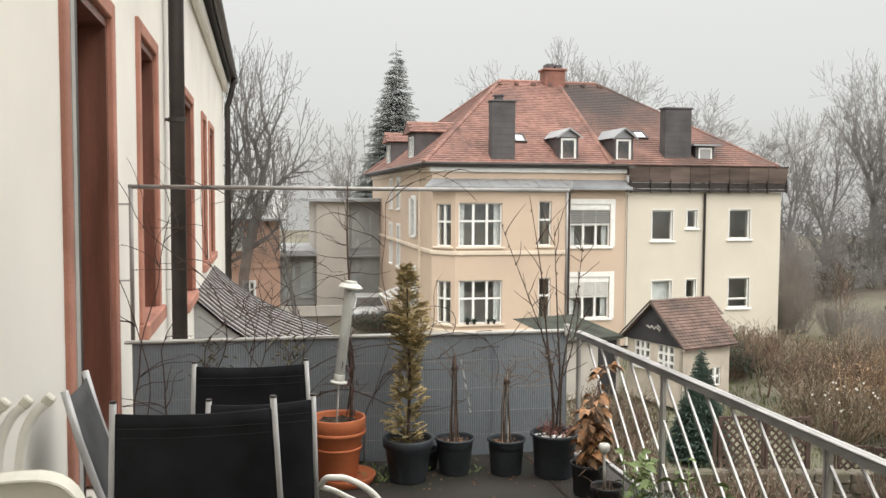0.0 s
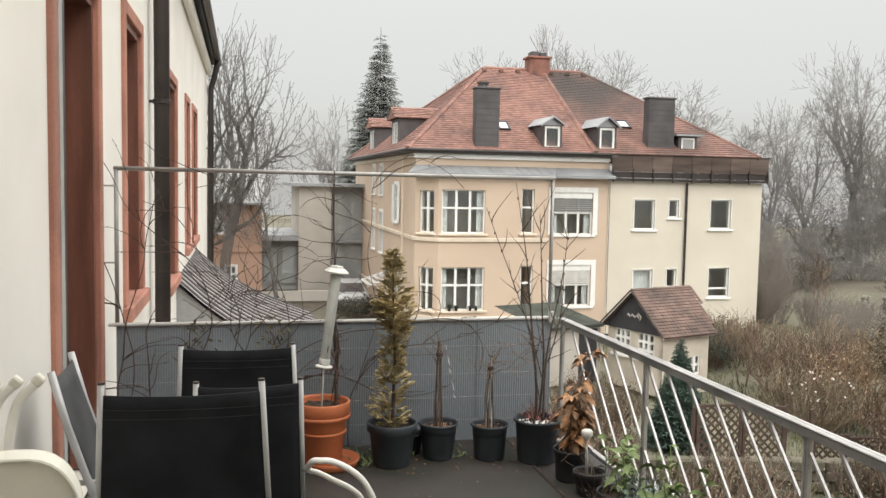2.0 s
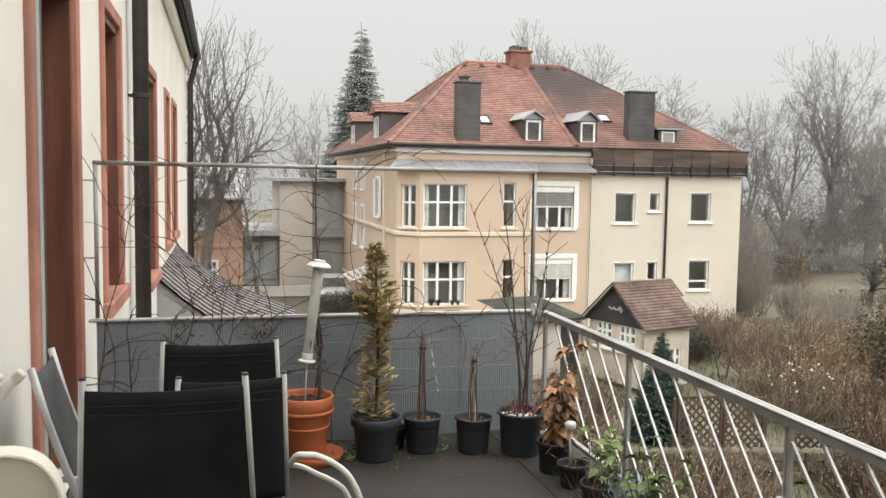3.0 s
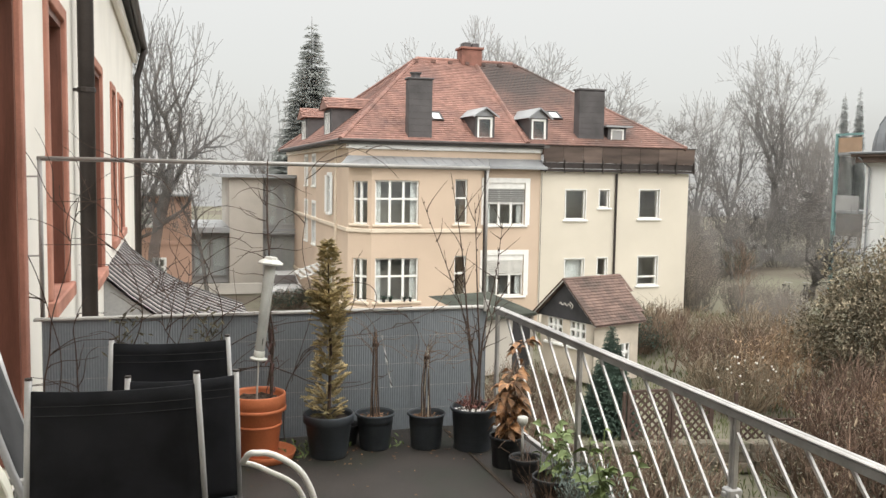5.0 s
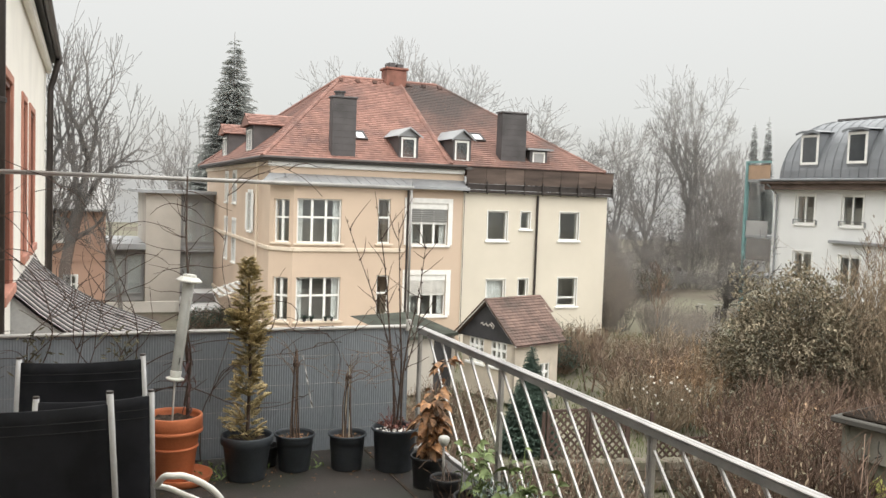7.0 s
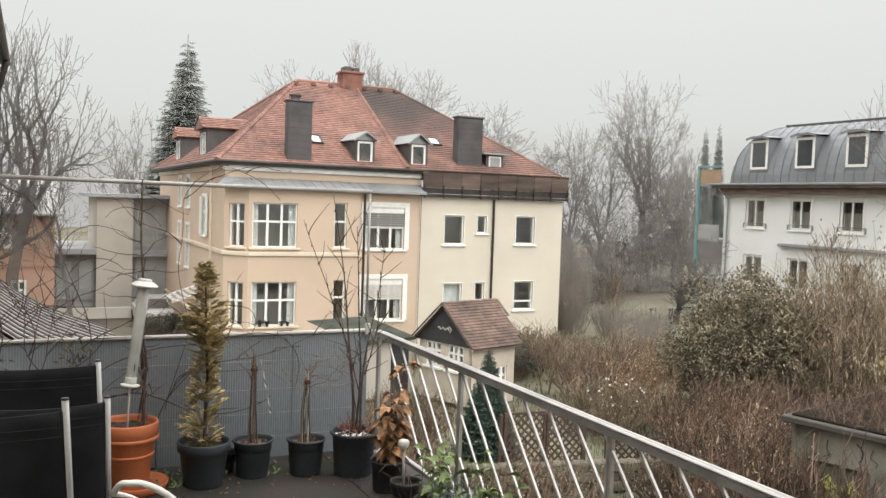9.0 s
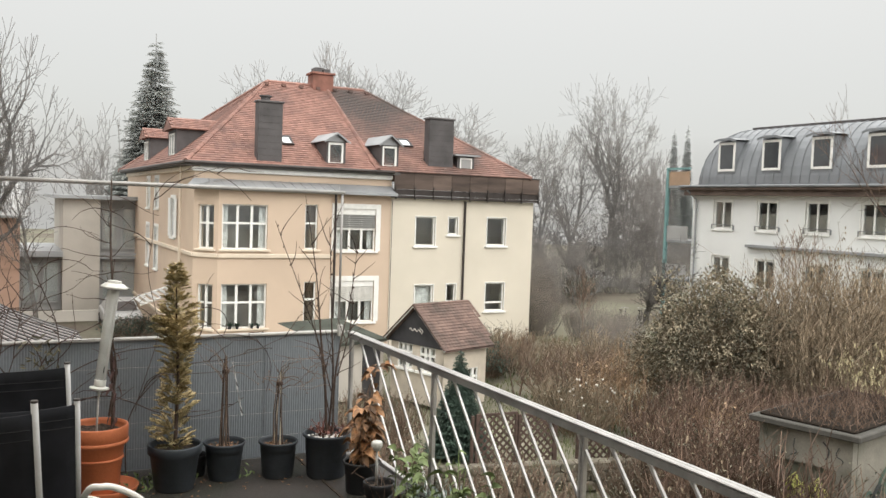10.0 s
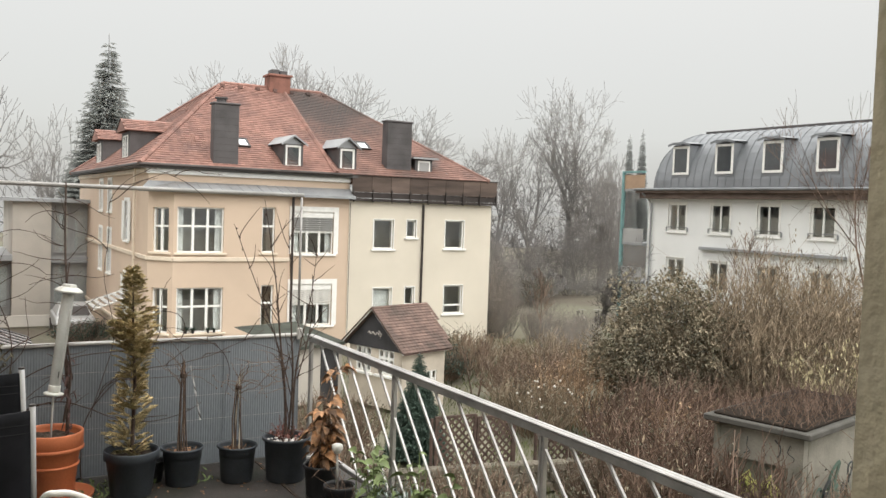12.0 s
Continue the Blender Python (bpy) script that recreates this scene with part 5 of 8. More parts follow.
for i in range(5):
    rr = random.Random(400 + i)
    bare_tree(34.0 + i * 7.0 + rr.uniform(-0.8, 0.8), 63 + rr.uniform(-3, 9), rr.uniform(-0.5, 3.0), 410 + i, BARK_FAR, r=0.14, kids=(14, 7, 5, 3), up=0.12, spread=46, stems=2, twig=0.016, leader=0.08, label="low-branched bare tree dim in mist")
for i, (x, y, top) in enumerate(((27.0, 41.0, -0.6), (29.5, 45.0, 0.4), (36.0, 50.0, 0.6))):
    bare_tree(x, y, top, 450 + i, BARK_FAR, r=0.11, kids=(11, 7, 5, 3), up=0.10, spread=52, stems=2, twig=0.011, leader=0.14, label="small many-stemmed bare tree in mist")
bare_tree(24.6, 33.4, -0.7, 97, BROWN_TWIG, r=0.035, kids=(10, 5, 4), levels=3, up=0.2, spread=40, twig=0.007, label="young bare tree beside the villa corner")
bare_tree(16.6, 26.2, -2.4, 98, BROWN_TWIG, r=0.03, kids=(8, 5, 4), levels=3, up=0.25, spread=35, stems=3, twig=0.006, label="bare shrub beside the garden house")
fork_tree(30.3, 20.2, 6.9, 1.9, 799, DARK_TWIG, DARK_TWIG, r=0.08, bole=0.32, levels=6, split=28, crook=0.16, twig=0.0055, label="dark bare tree rising behind the bushes")
bare_tree(25.5, 22.0, 1.6, 100, BROWN_TWIG, r=0.05, kids=(10, 6, 4), levels=3, up=0.2, spread=42, twig=0.008, label="bare young tree behind the bushes")


def conifer(x, y, top, radius, seed, material, label, foot=GZ, size=1.0):
    rng = random.Random(seed)
    h = top - foot
    ob = thing("conifer", label, "tree", m=pose(x, y, foot))
    part("trunk", Shape().tube([(0, 0, 0), (0, 0, h * 0.5), (0, 0, h)], [0.25, 0.14, 0.02], 7), BARK_MID, ob)
    q = Shape()
    for n_b in range(int((3000 if size < 1 else 4200) * size ** -0.3)):
        f = 1 - (1 - 0.04) * math.sqrt(rng.random())
        f = min(f, 0.985)
        z = f * h
        rr = radius * (1 - f) ** 0.9 * rng.uniform(0.75, 1.08) + 0.05
        a = rng.uniform(0, 2 * math.pi)
        reach = rr * rng.uniform(0.72, 1.08)
        d = Vector((math.cos(a), math.sin(a), 0))
        steps = max(3, int(reach / 0.34))
        for i in range(steps):
            u = (i + 0.6) / steps
            p = d * reach * u + Vector((0, 0, z - 0.35 * reach * u + 0.2 * reach * u * u))
            for sgn in (-1, 1):
                side = Vector((-d.y, d.x, 0)) * sgn
                q.leaf(p, d * 0.7 + side * rng.uniform(0.3, 1.0) + Vector((0, 0, rng.uniform(-0.45, 0.1))), (0, 0, 1), rng.uniform(0.5, 0.95) * (0.34 + 0.66 * (1 - f)) * size, 0.34 * size * (0.4 + 0.6 * (1 - f)), 0.3)
    part("crown", q, material, ob)
    return ob


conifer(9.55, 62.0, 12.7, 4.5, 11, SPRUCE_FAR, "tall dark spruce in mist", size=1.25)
# paler, mostly see-through green that paints thicker mist over the far conifers
FAR_CON = mat("hazed_far_conifer", (0.36, 0.38, 0.37), 0.9, 0.2, 0.4, 6, 0.0, thin=0.8, random_by="island")
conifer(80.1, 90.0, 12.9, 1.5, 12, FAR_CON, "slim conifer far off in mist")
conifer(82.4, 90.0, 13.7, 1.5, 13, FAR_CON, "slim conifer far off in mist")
conifer(11.0, 20.2, -1.95, 0.9, 14, DARK_GREEN, "narrow dark green conifer by the garden house", size=0.2)


# ---------------------------------------------------------------- garden shrubs
def shrub(name, x, y, z, rx, ry, h, seed, twig_mat, leaf_mat=None, stems=160, leaves=0, leaf=0.11, twig_r=0.009, upright=0.7, label="", category="shrub", forks=5, tips_mat=None, tips_n=0):
    """A bush of many thin forked stems, with leaves strewn over their upper parts."""
    rng = random.Random(seed)
    ob = thing(name, label, category, m=pose(x, y, z))
    tw, lv = Shape(), Shape()
    tips = []
    for i in range(stems):
        a, rr = rng.uniform(0, 2 * math.pi), math.sqrt(rng.random())
        foot = Vector((rx * 0.55 * rr * math.cos(a), ry * 0.55 * rr * math.sin(a), 0))
        size = h * rng.uniform(0.55, 1.0) * (1 - 0.35 * rr * rr)
        out = Vector((math.cos(a) * rx * 0.5 * rr, math.sin(a) * ry * 0.5 * rr, 0))
        tip = foot + out + Vector((0, 0, size))
        mid = foot.lerp(tip, 0.5) + Vector((rng.uniform(-1, 1), rng.uniform(-1, 1), 0)) * 0.08 * h + out * 0.15
        tw.tube([foot, mid, tip], [twig_r * 1.7, twig_r * 1.2, twig_r * 0.6], 3, close=False)
        for k in range(forks):
            f = rng.uniform(0.3, 0.95)
            p = foot.lerp(mid, f * 2) if f < 0.5 else mid.lerp(tip, f * 2 - 1)
            d = Vector((rng.uniform(-1, 1), rng.uniform(-1, 1), rng.uniform(0.0, 1.2) + upright)).normalized()
            ln = size * rng.uniform(0.12, 0.34)
            m2 = p + d * ln * 0.5
            t2 = p + (d + Vector((rng.uniform(-0.4, 0.4), rng.uniform(-0.4, 0.4), 0.2))) * ln
            tw.tube([p, m2, t2], [twig_r * 0.9, twig_r * 0.7, twig_r * 0.45], 3, close=False)
            tips.append((p, t2))
    if leaf_mat and leaves:
        for i in range(leaves):
            p, t2 = tips[rng.randrange(len(tips))]
            q = p.lerp(t2, rng.random() * 1.05) + Vector((rng.uniform(-1, 1), rng.uniform(-1, 1), rng.uniform(-1, 1))) * 0.12 * min(1, h)
            if h > 3 and noise.noise((q.x * 1.1 + 7, q.y * 1.1 + seed, q.z * 1.1)) < rng.uniform(-0.45, 0.1):
                continue
            lv.leaf(q, (rng.uniform(-1, 1), rng.uniform(-1, 1), rng.uniform(-0.9, 0.7)), (rng.uniform(-1, 1), 0.3, 1), leaf * rng.uniform(0.6, 1.3), leaf * 0.5)
    part("twig_mass", tw, twig_mat, ob, kind="stuff")
    if leaves:
        part("foliage", lv, leaf_mat, ob, kind="stuff")
    if tips_n:
        husk = Shape()
        for i in range(tips_n):
            p, t2 = tips[rng.randrange(len(tips))]
            q = p.lerp(t2, 0.5 + rng.random() * 0.6) + Vector((rng.uniform(-1, 1), rng.uniform(-1, 1), rng.uniform(-1, 1))) * 0.08
            if noise.noise((q.x * 1.3 + seed, q.y * 1.3, q.z * 1.3)) < rng.uniform(-0.3, 0.2):
                continue
            husk.leaf(q, (rng.uniform(-0.5, 0.5), rng.uniform(-0.5, 0.5), -1), (rng.uniform(-1, 1), rng.uniform(-1, 1), 0.2), rng.uniform(0.08, 0.20), 0.05)
        part("husk_mass", husk, tips_mat, ob, "pale beige dry husks", kind="stuff")
    return ob


def round_bush(x, y, z, rx, ry, rz, seed, inner_mat, outer_mat, leaves, leaf, label):
    """A dense rounded bush: drooping leaves over lumpy billows, dark within to paint the shade and paler at the tips,
    on forked stems.
    """
    rng = random.Random(seed)
    ob = thing("evergreen_bush", label, "shrub", m=pose(x, y, GZ))
    stems, dark, pale = Shape(), Shape(), Shape()
    cz = z - GZ
    for i in range(leaves):
        d = Vector((rng.gauss(0, 1), rng.gauss(0, 1), rng.gauss(0, 1))).normalized()
        lump = 1 + 0.42 * noise.noise(d * 1.7 + Vector((seed, 0, 0))) + 0.34 * noise.noise(d * 4.5 + Vector((0, seed, 0)))
        u = 1.04 - abs(rng.gauss(0, 0.22))
        p = Vector((d.x * rx, d.y * ry, d.z * rz)) * lump * u + Vector((0, 0, cz))
        if p.z < 0.05:
            continue
        tuft = noise.noise(p * 3.2)
        if tuft < -0.22:
            continue
        aim = d * 0.6 + Vector((rng.uniform(-0.7, 0.7), rng.uniform(-0.7, 0.7), rng.uniform(-1.0, 0.5)))
        # inner leaves always get the darker colour, so the bush's inner shade is painted
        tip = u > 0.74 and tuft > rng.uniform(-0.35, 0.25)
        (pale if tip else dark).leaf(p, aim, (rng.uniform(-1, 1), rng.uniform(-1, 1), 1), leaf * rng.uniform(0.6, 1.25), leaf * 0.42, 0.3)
    for i in range(420):
        d = Vector((rng.gauss(0, 1), rng.gauss(0, 1), abs(rng.gauss(0, 1)) - 0.2)).normalized()
        e = Vector((d.x * rx, d.y * ry, d.z * rz)) * rng.uniform(0.9, 1.28) + Vector((0, 0, cz))
        a = Vector((rng.uniform(-0.3, 0.3), rng.uniform(-0.3, 0.3), 0))
        stems.tube(bent([a, a.lerp(e, 0.5) + Vector((0, 0, 0.3)), e], 3), taper(6, 0.016, 0.004), 3, close=False)
    part("twig_mass", stems, BEIGE_TWIG, ob, kind="stuff")
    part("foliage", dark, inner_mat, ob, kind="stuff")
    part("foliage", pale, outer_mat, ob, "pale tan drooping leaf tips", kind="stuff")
    return ob


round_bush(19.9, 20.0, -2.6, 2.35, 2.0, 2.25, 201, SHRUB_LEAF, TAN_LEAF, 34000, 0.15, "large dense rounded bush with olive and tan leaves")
shrub("hazel_bush", 22.9, 18.8, GZ, 3.6, 2.8, 5.4, 202, BEIGE_TWIG, SHRUB_LEAF, 360, 2500, 0.09, tips_mat=HUSK, tips_n=11000, label="tall beige hazel bush without leaves", upright=0.35, forks=13)
shrub("hazel_bush", 26.0, 18.6, GZ, 3.0, 2.6, 5.2, 203, BEIGE_TWIG, SHRUB_LEAF, 300, 2500, 0.09, tips_mat=HUSK, tips_n=9000, label="tall beige hazel bush without leaves", upright=0.35, forks=13)
shrub("hazel_bush", 21.6, 18.9, GZ, 1.8, 1.4, 4.2, 247, BEIGE_TWIG, TAN_LEAF, 120, 2600, 0.12, tips_mat=HUSK, tips_n=3000, label="beige leafless bush grown into the evergreen", upright=0.3, forks=10)
shrub("evergreen_bush", 24.9, 17.4, GZ, 2.2, 1.8, 3.4, 204, BEIGE_TWIG, SHRUB_LEAF, 170, 5500, 0.11, tips_mat=HUSK, tips_n=3000, label="dense bush with dull olive leaves")
shrub("catkin_bush", 22.5, 16.4, GZ, 1.5, 1.3, 3.3, 205, BEIGE_TWIG, SHRUB_LEAF, 110, 1500, 0.10, tips_mat=CATKIN, tips_n=3400, label="bush hung with pale yellow catkins", upright=0.2)
shrub("bramble_thicket", 16.4, 16.4, GZ, 2.6, 2.0, 2.5, 206, DARK_TWIG, BROWN_TWIG, 380, 1500, 0.07, label="red-brown leafless bramble thicket", forks=10, upright=0.15)
shrub("bramble_thicket", 18.9, 15.0, GZ, 2.4, 1.8, 2.4, 207, DARK_TWIG, BROWN_TWIG, 340, 1500, 0.07, label="red-brown leafless bramble thicket", forks=10, upright=0.15)
shrub("bramble_thicket", 16.0, 12.9, GZ, 1.8, 1.4, 1.9, 208, DARK_TWIG, BROWN_TWIG, 260, 1200, 0.07, label="red-brown leafless bramble thicket", forks=10, upright=0.15)
shrub("bramble_thicket", 20.5, 13.6, GZ, 2.2, 1.6, 2.2, 238, DARK_TWIG, BROWN_TWIG, 280, 1200, 0.07, label="red-brown leafless bramble thicket", forks=10, upright=0.15)
shrub("winter_shrub", 15.4, 21.0, GZ, 1.7, 1.4, 1.7, 209, BEIGE_TWIG, SHRUB_LEAF, 200, 1600, 0.08, label="low brown winter shrub", forks=6)
shrub("winter_shrub", 17.9, 24.6, GZ, 2.3, 1.7, 2.0, 210, BROWN_TWIG, SHRUB_LEAF, 200, 900, 0.08, label="bare brown winter shrub", forks=10, upright=0.2)
shrub("winter_shrub", 21.0, 27.0, GZ, 2.4, 1.8, 2.0, 211, BEIGE_TWIG, SHRUB_LEAF, 190, 900, 0.08, label="bare brown winter shrub", forks=10, upright=0.2)
shrub("winter_shrub", 19.0, 30.0, GZ, 2.2, 1.7, 1.8, 212, BEIGE_TWIG, SHRUB_LEAF, 170, 900, 0.10, label="bare brown winter shrub", forks=10, upright=0.2)
shrub("winter_shrub", 12.3, 10.9, GZ, 1.1, 1.0, 2.8, 241, DARK_TWIG, SHRUB_LEAF, 26, 200, 0.07, twig_r=0.012, label="sparse bare brown shrub before the garage", forks=6)
shrub("winter_shrub", 12.9, 10.75, GZ, 0.8, 0.6, 2.9, 248, DARK_TWIG, DARK_TWIG, 34, 120, 0.06, twig_r=0.010, label="dark bare stems before the garage gate", forks=9, upright=0.5)
shrub("bramble_thicket", 12.7, 11.7, GZ, 0.9, 0.7, 2.35, 249, DARK_TWIG, BROWN_TWIG, 100, 500, 0.06, label="red-brown bramble stems crowding the garage", forks=10, upright=0.2)
shrub("winter_shrub", 12.1, 12.3, GZ, 1.2, 0.9, 2.7, 246, DARK_TWIG, SHRUB_LEAF, 120, 1200, 0.08, tips_mat=HUSK, tips_n=400, label="tall red-brown shrub beside the garage", forks=10, upright=0.2)
shrub("winter_shrub", 13.1, 13.4, GZ, 1.0, 0.9, 2.3, 245, DARK_TWIG, SHRUB_LEAF, 90, 900, 0.07, label="tall bare brown shrub by the garage", forks=10, upright=0.2)
shrub("winter_shrub", 13.0, 9.6, GZ, 0.9, 0.8, 2.3, 242, BROWN_TWIG, SHRUB_LEAF, 60, 300, 0.07, label="tall bare brown shrub by the garage", forks=7)
shrub("winter_shrub", 15.2, 9.9, GZ, 1.0, 0.7, 2.6, 243, BROWN_TWIG, DARK_GREEN, 60, 700, 0.09, label="tall bare shrub with dark ivy by the garage", forks=7)
shrub("bramble_thicket", 14.3, 14.4, GZ, 1.7, 1.1, 2.7, 251, DARK_TWIG, SHRUB_LEAF, 130, 900, 0.08, tips_mat=HUSK, tips_n=500, label="brown bramble thicket leaning over the garage roof", forks=11, upright=0.15)
shrub("box_hedge", 5.7, 42.3, GZ, 1.5, 0.9, 1.0, 252, BROWN_TWIG, DARK_GREEN, 120, 2400, 0.11, label="low dark green bush before the parked car")
shrub("golden_fern", 16.9, 21.0, GZ, 1.3, 1.2, 2.7, 213, GOLD_TWIG, GOLD_TWIG, 70, 500, 0.13, label="dead golden-orange fern fronds", upright=0.1)
shrub("golden_fern", 15.2, 15.2, GZ, 0.7, 0.6, 2.3, 214, GOLD_TWIG, GOLD_TWIG, 70, 500, 0.14, label="dead golden-orange fern fronds", upright=0.1)
shrub("box_hedge", 16.9, 29.0, GZ, 1.1, 0.9, 1.4, 215, BROWN_TWIG, DARK_GREEN, 120, 3000, 0.09, label="clipped dark green box bush")
shrub("box_hedge", 19.2, 32.6, GZ, 1.6, 0.9, 1.3, 216, BROWN_TWIG, DARK_GREEN, 140, 3000, 0.09, label="clipped dark green box bush")
shrub("winter_shrub", 13.2, 15.0, GZ, 1.5, 1.2, 1.3, 217, BROWN_TWIG, SHRUB_LEAF, 220, 1800, 0.08, label="low tangled winter shrub")
shrub("winter_shrub", 9.4, 15.0, GZ, 1.6, 1.3, 1.4, 218, BROWN_TWIG, SHRUB_LEAF, 220, 2200, 0.08, label="low tangled winter shrub")
shrub("winter_shrub", 9.2, 21.6, GZ, 1.5, 1.2, 1.6, 219, BROWN_TWIG, SHRUB_LEAF, 220, 1800, 0.08, label="low tangled winter shrub")
shrub("winter_shrub", 7.4, 18.0, GZ, 1.6, 1.3, 1.5, 239, BROWN_TWIG, SHRUB_LEAF, 220, 1800, 0.08, label="low tangled winter shrub")
shrub("winter_shrub", 12.0, 12.4, GZ, 1.5, 1.2, 1.3, 240, BROWN_TWIG, SHRUB_LEAF, 220, 1800, 0.08, label="low tangled winter shrub")
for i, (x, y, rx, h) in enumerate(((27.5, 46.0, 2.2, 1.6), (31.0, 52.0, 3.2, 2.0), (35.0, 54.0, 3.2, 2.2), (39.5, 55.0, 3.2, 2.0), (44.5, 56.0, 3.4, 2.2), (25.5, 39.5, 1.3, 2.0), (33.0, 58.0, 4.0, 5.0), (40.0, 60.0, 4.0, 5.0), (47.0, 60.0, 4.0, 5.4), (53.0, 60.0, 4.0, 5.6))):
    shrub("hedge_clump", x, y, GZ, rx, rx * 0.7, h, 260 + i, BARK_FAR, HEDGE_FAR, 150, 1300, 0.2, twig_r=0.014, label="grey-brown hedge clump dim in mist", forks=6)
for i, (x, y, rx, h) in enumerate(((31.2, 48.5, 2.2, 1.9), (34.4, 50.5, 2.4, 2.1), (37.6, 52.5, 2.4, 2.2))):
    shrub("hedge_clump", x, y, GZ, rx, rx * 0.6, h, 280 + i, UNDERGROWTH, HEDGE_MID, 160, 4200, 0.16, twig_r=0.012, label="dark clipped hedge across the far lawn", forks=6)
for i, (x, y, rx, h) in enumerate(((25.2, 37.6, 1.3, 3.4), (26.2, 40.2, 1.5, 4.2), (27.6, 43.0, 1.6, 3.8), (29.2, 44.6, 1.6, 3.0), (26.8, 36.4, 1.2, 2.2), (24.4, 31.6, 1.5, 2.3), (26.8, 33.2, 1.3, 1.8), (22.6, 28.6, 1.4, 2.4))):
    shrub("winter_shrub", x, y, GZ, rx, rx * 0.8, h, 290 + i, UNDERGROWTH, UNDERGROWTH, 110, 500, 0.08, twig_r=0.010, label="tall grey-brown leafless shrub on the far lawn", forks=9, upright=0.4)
sh = thing("seedhead_plant", "dead stems with round white seed heads", "plant", m=pose(14.98, 20.3, GZ))
q, hd = Shape(), []
rng = random.Random(5)
for i in range(18):
    p = Vector((rng.uniform(-0.9, 0.9), rng.uniform(-0.7, 0.7), 0))
    tip = p + Vector((rng.uniform(-0.25, 0.25), rng.uniform(-0.25, 0.25), rng.uniform(1.0, 1.75)))
    q.tube([p, p.lerp(tip, 0.5) + Vector((0.04, 0, 0)), tip], 0.006, 3)
    hd.append(tip)
part("twig_mass", q, CANE, sh, kind="stuff")
head = bmesh.new()
bmesh.ops.create_icosphere(head, subdivisions=1, radius=0.033)
hm = bpy.data.meshes.new("seed_head")
head.to_mesh(hm)
head.free()
for tip in hd:
    part("seed_head", hm, SEEDHEAD, sh, m=Matrix.Translation(tip))

# grass over the garden
q = Shape()
rng = random.Random(77)
for i in range(26000):
    x, y = rng.uniform(6, 36), rng.uniform(10, 37)
    if noise.noise((x * 0.25, y * 0.25, 3)) < -0.25 or (x > 6.5 and x < 24 and y > 33.5):
        continue
    q.leaf((x, y, GZ - 0.12), (rng.uniform(-0.5, 0.5), rng.uniform(-0.5, 0.5), 1), (1, 0.2, 0), rng.uniform(0.12, 0.34), 0.035, 0.1)
tagged(part("grass", q, LAWN), "thin pale winter grass", "grass", kind="stuff")

# ---------------------------------------------------------------- lattice screens and garden walls
def lattice(x, y, w, h, rot, z):
    ob = thing("trellis_screen", "dark wooden diamond lattice panel in a frame", "trellis", m=pose(x, y, z, 0, 0, rot), group="garden lattice panels")
    for a in (0, w - 0.06):
        part("stile", Shape().box(a, -0.03, 0, a + 0.06, 0.03, h), LATTICE, ob)
    for b in (0, h - 0.06):
        part("rail", Shape().box(0.06, -0.028, b, w - 0.06, 0.028, b + 0.06), LATTICE, ob)
    step = 0.20
    for sgn, yy in ((1, -0.012), (-1, 0.012)):
        k = -h
        while k < w:
            a, b = max(k, 0.05), min(k + h, w - 0.05)
            if b - a > 0.1:
                za, zb = (a - k, b - k) if sgn > 0 else (h - (a - k), h - (b - k))
                d = Vector((b - a, 0, zb - za)).normalized()
                n = Vector((-d.z, 0, d.x)) * 0.026
                p0, p1 = Vector((a, yy, za)), Vector((b, yy, zb))
                t2 = Vector((0, 0.006, 0))
                s2 = Shape()
                s2.v = [tuple(v) for v in (p0 - n - t2, p1 - n - t2, p1 + n - t2, p0 + n - t2, p0 - n + t2, p1 - n + t2, p1 + n + t2, p0 + n + t2)]
                s2.f = [(0, 1, 2, 3), (7, 6, 5, 4), (0, 4, 5, 1), (1, 5, 6, 2), (2, 6, 7, 3), (3, 7, 4, 0)]
                part("slat", s2, LATTICE, ob)
            k += step
    return ob


lattice(10.36, 18.15, 1.12, 1.3, -4, -4.45)
lattice(11.5, 18.06, 1.06, 1.3, -4, -4.52)
lattice(12.98, 17.5, 0.82, 1.12, -12, -4.9)
lattice(13.82, 17.32, 0.82, 1.12, -12, -4.95)
for x, y in ((10.3, 18.2), (11.48, 18.1), (12.6, 18.02), (12.93, 17.55), (14.68, 17.18)):
    pst = thing("lattice_post", "dark square wooden post beside the lattice", "post", m=pose(x, y, GZ - 0.1), group="lattice posts")
    part("shaft", Shape().box(-0.035, -0.035, 0, 0.035, 0.035, 1.6, chamfer=0.006), LATTICE, pst)
stone_m = []
for k in range(4):
    b = bmesh.new()
    bmesh.ops.create_cube(b, size=1.0)
    bmesh.ops.bevel(b, geom=b.edges[:], offset=0.14, segments=1, affect="EDGES")
    rr = random.Random(k)
    for v in b.verts:
        v.co += Vector((rr.uniform(-1, 1), rr.uniform(-1, 1), rr.uniform(-1, 1))) * 0.05
    me = bpy.data.meshes.new("stone")
    b.to_mesh(me)
    b.free()
    me.materials.append(STONE)
    stone_m.append(me)


def stone_wall(x0, y0, x1, y1, courses, label):
    ob = thing("garden_wall", label, "wall")
    L = math.hypot(x1 - x0, y1 - y0)
    rot = math.degrees(math.atan2(y1 - y0, x1 - x0))
    for c in range(courses):
        u = -0.15 * (c % 2)
        while u < L:
            w = rnd.uniform(0.3, 0.55)
            m = pose(x0, y0, GZ - 0.1, 0, 0, rot) @ pose(u + w / 2, rnd.uniform(-0.03, 0.03), 0.12 + c * 0.23, rnd.uniform(-3, 3), rnd.uniform(-3, 3), rnd.uniform(-3, 3)) @ Matrix.Diagonal((w * 0.98, 0.36, 0.235, 1))
            part("stone", stone_m[rnd.randrange(4)], STONE, ob, m=m)
            u += w


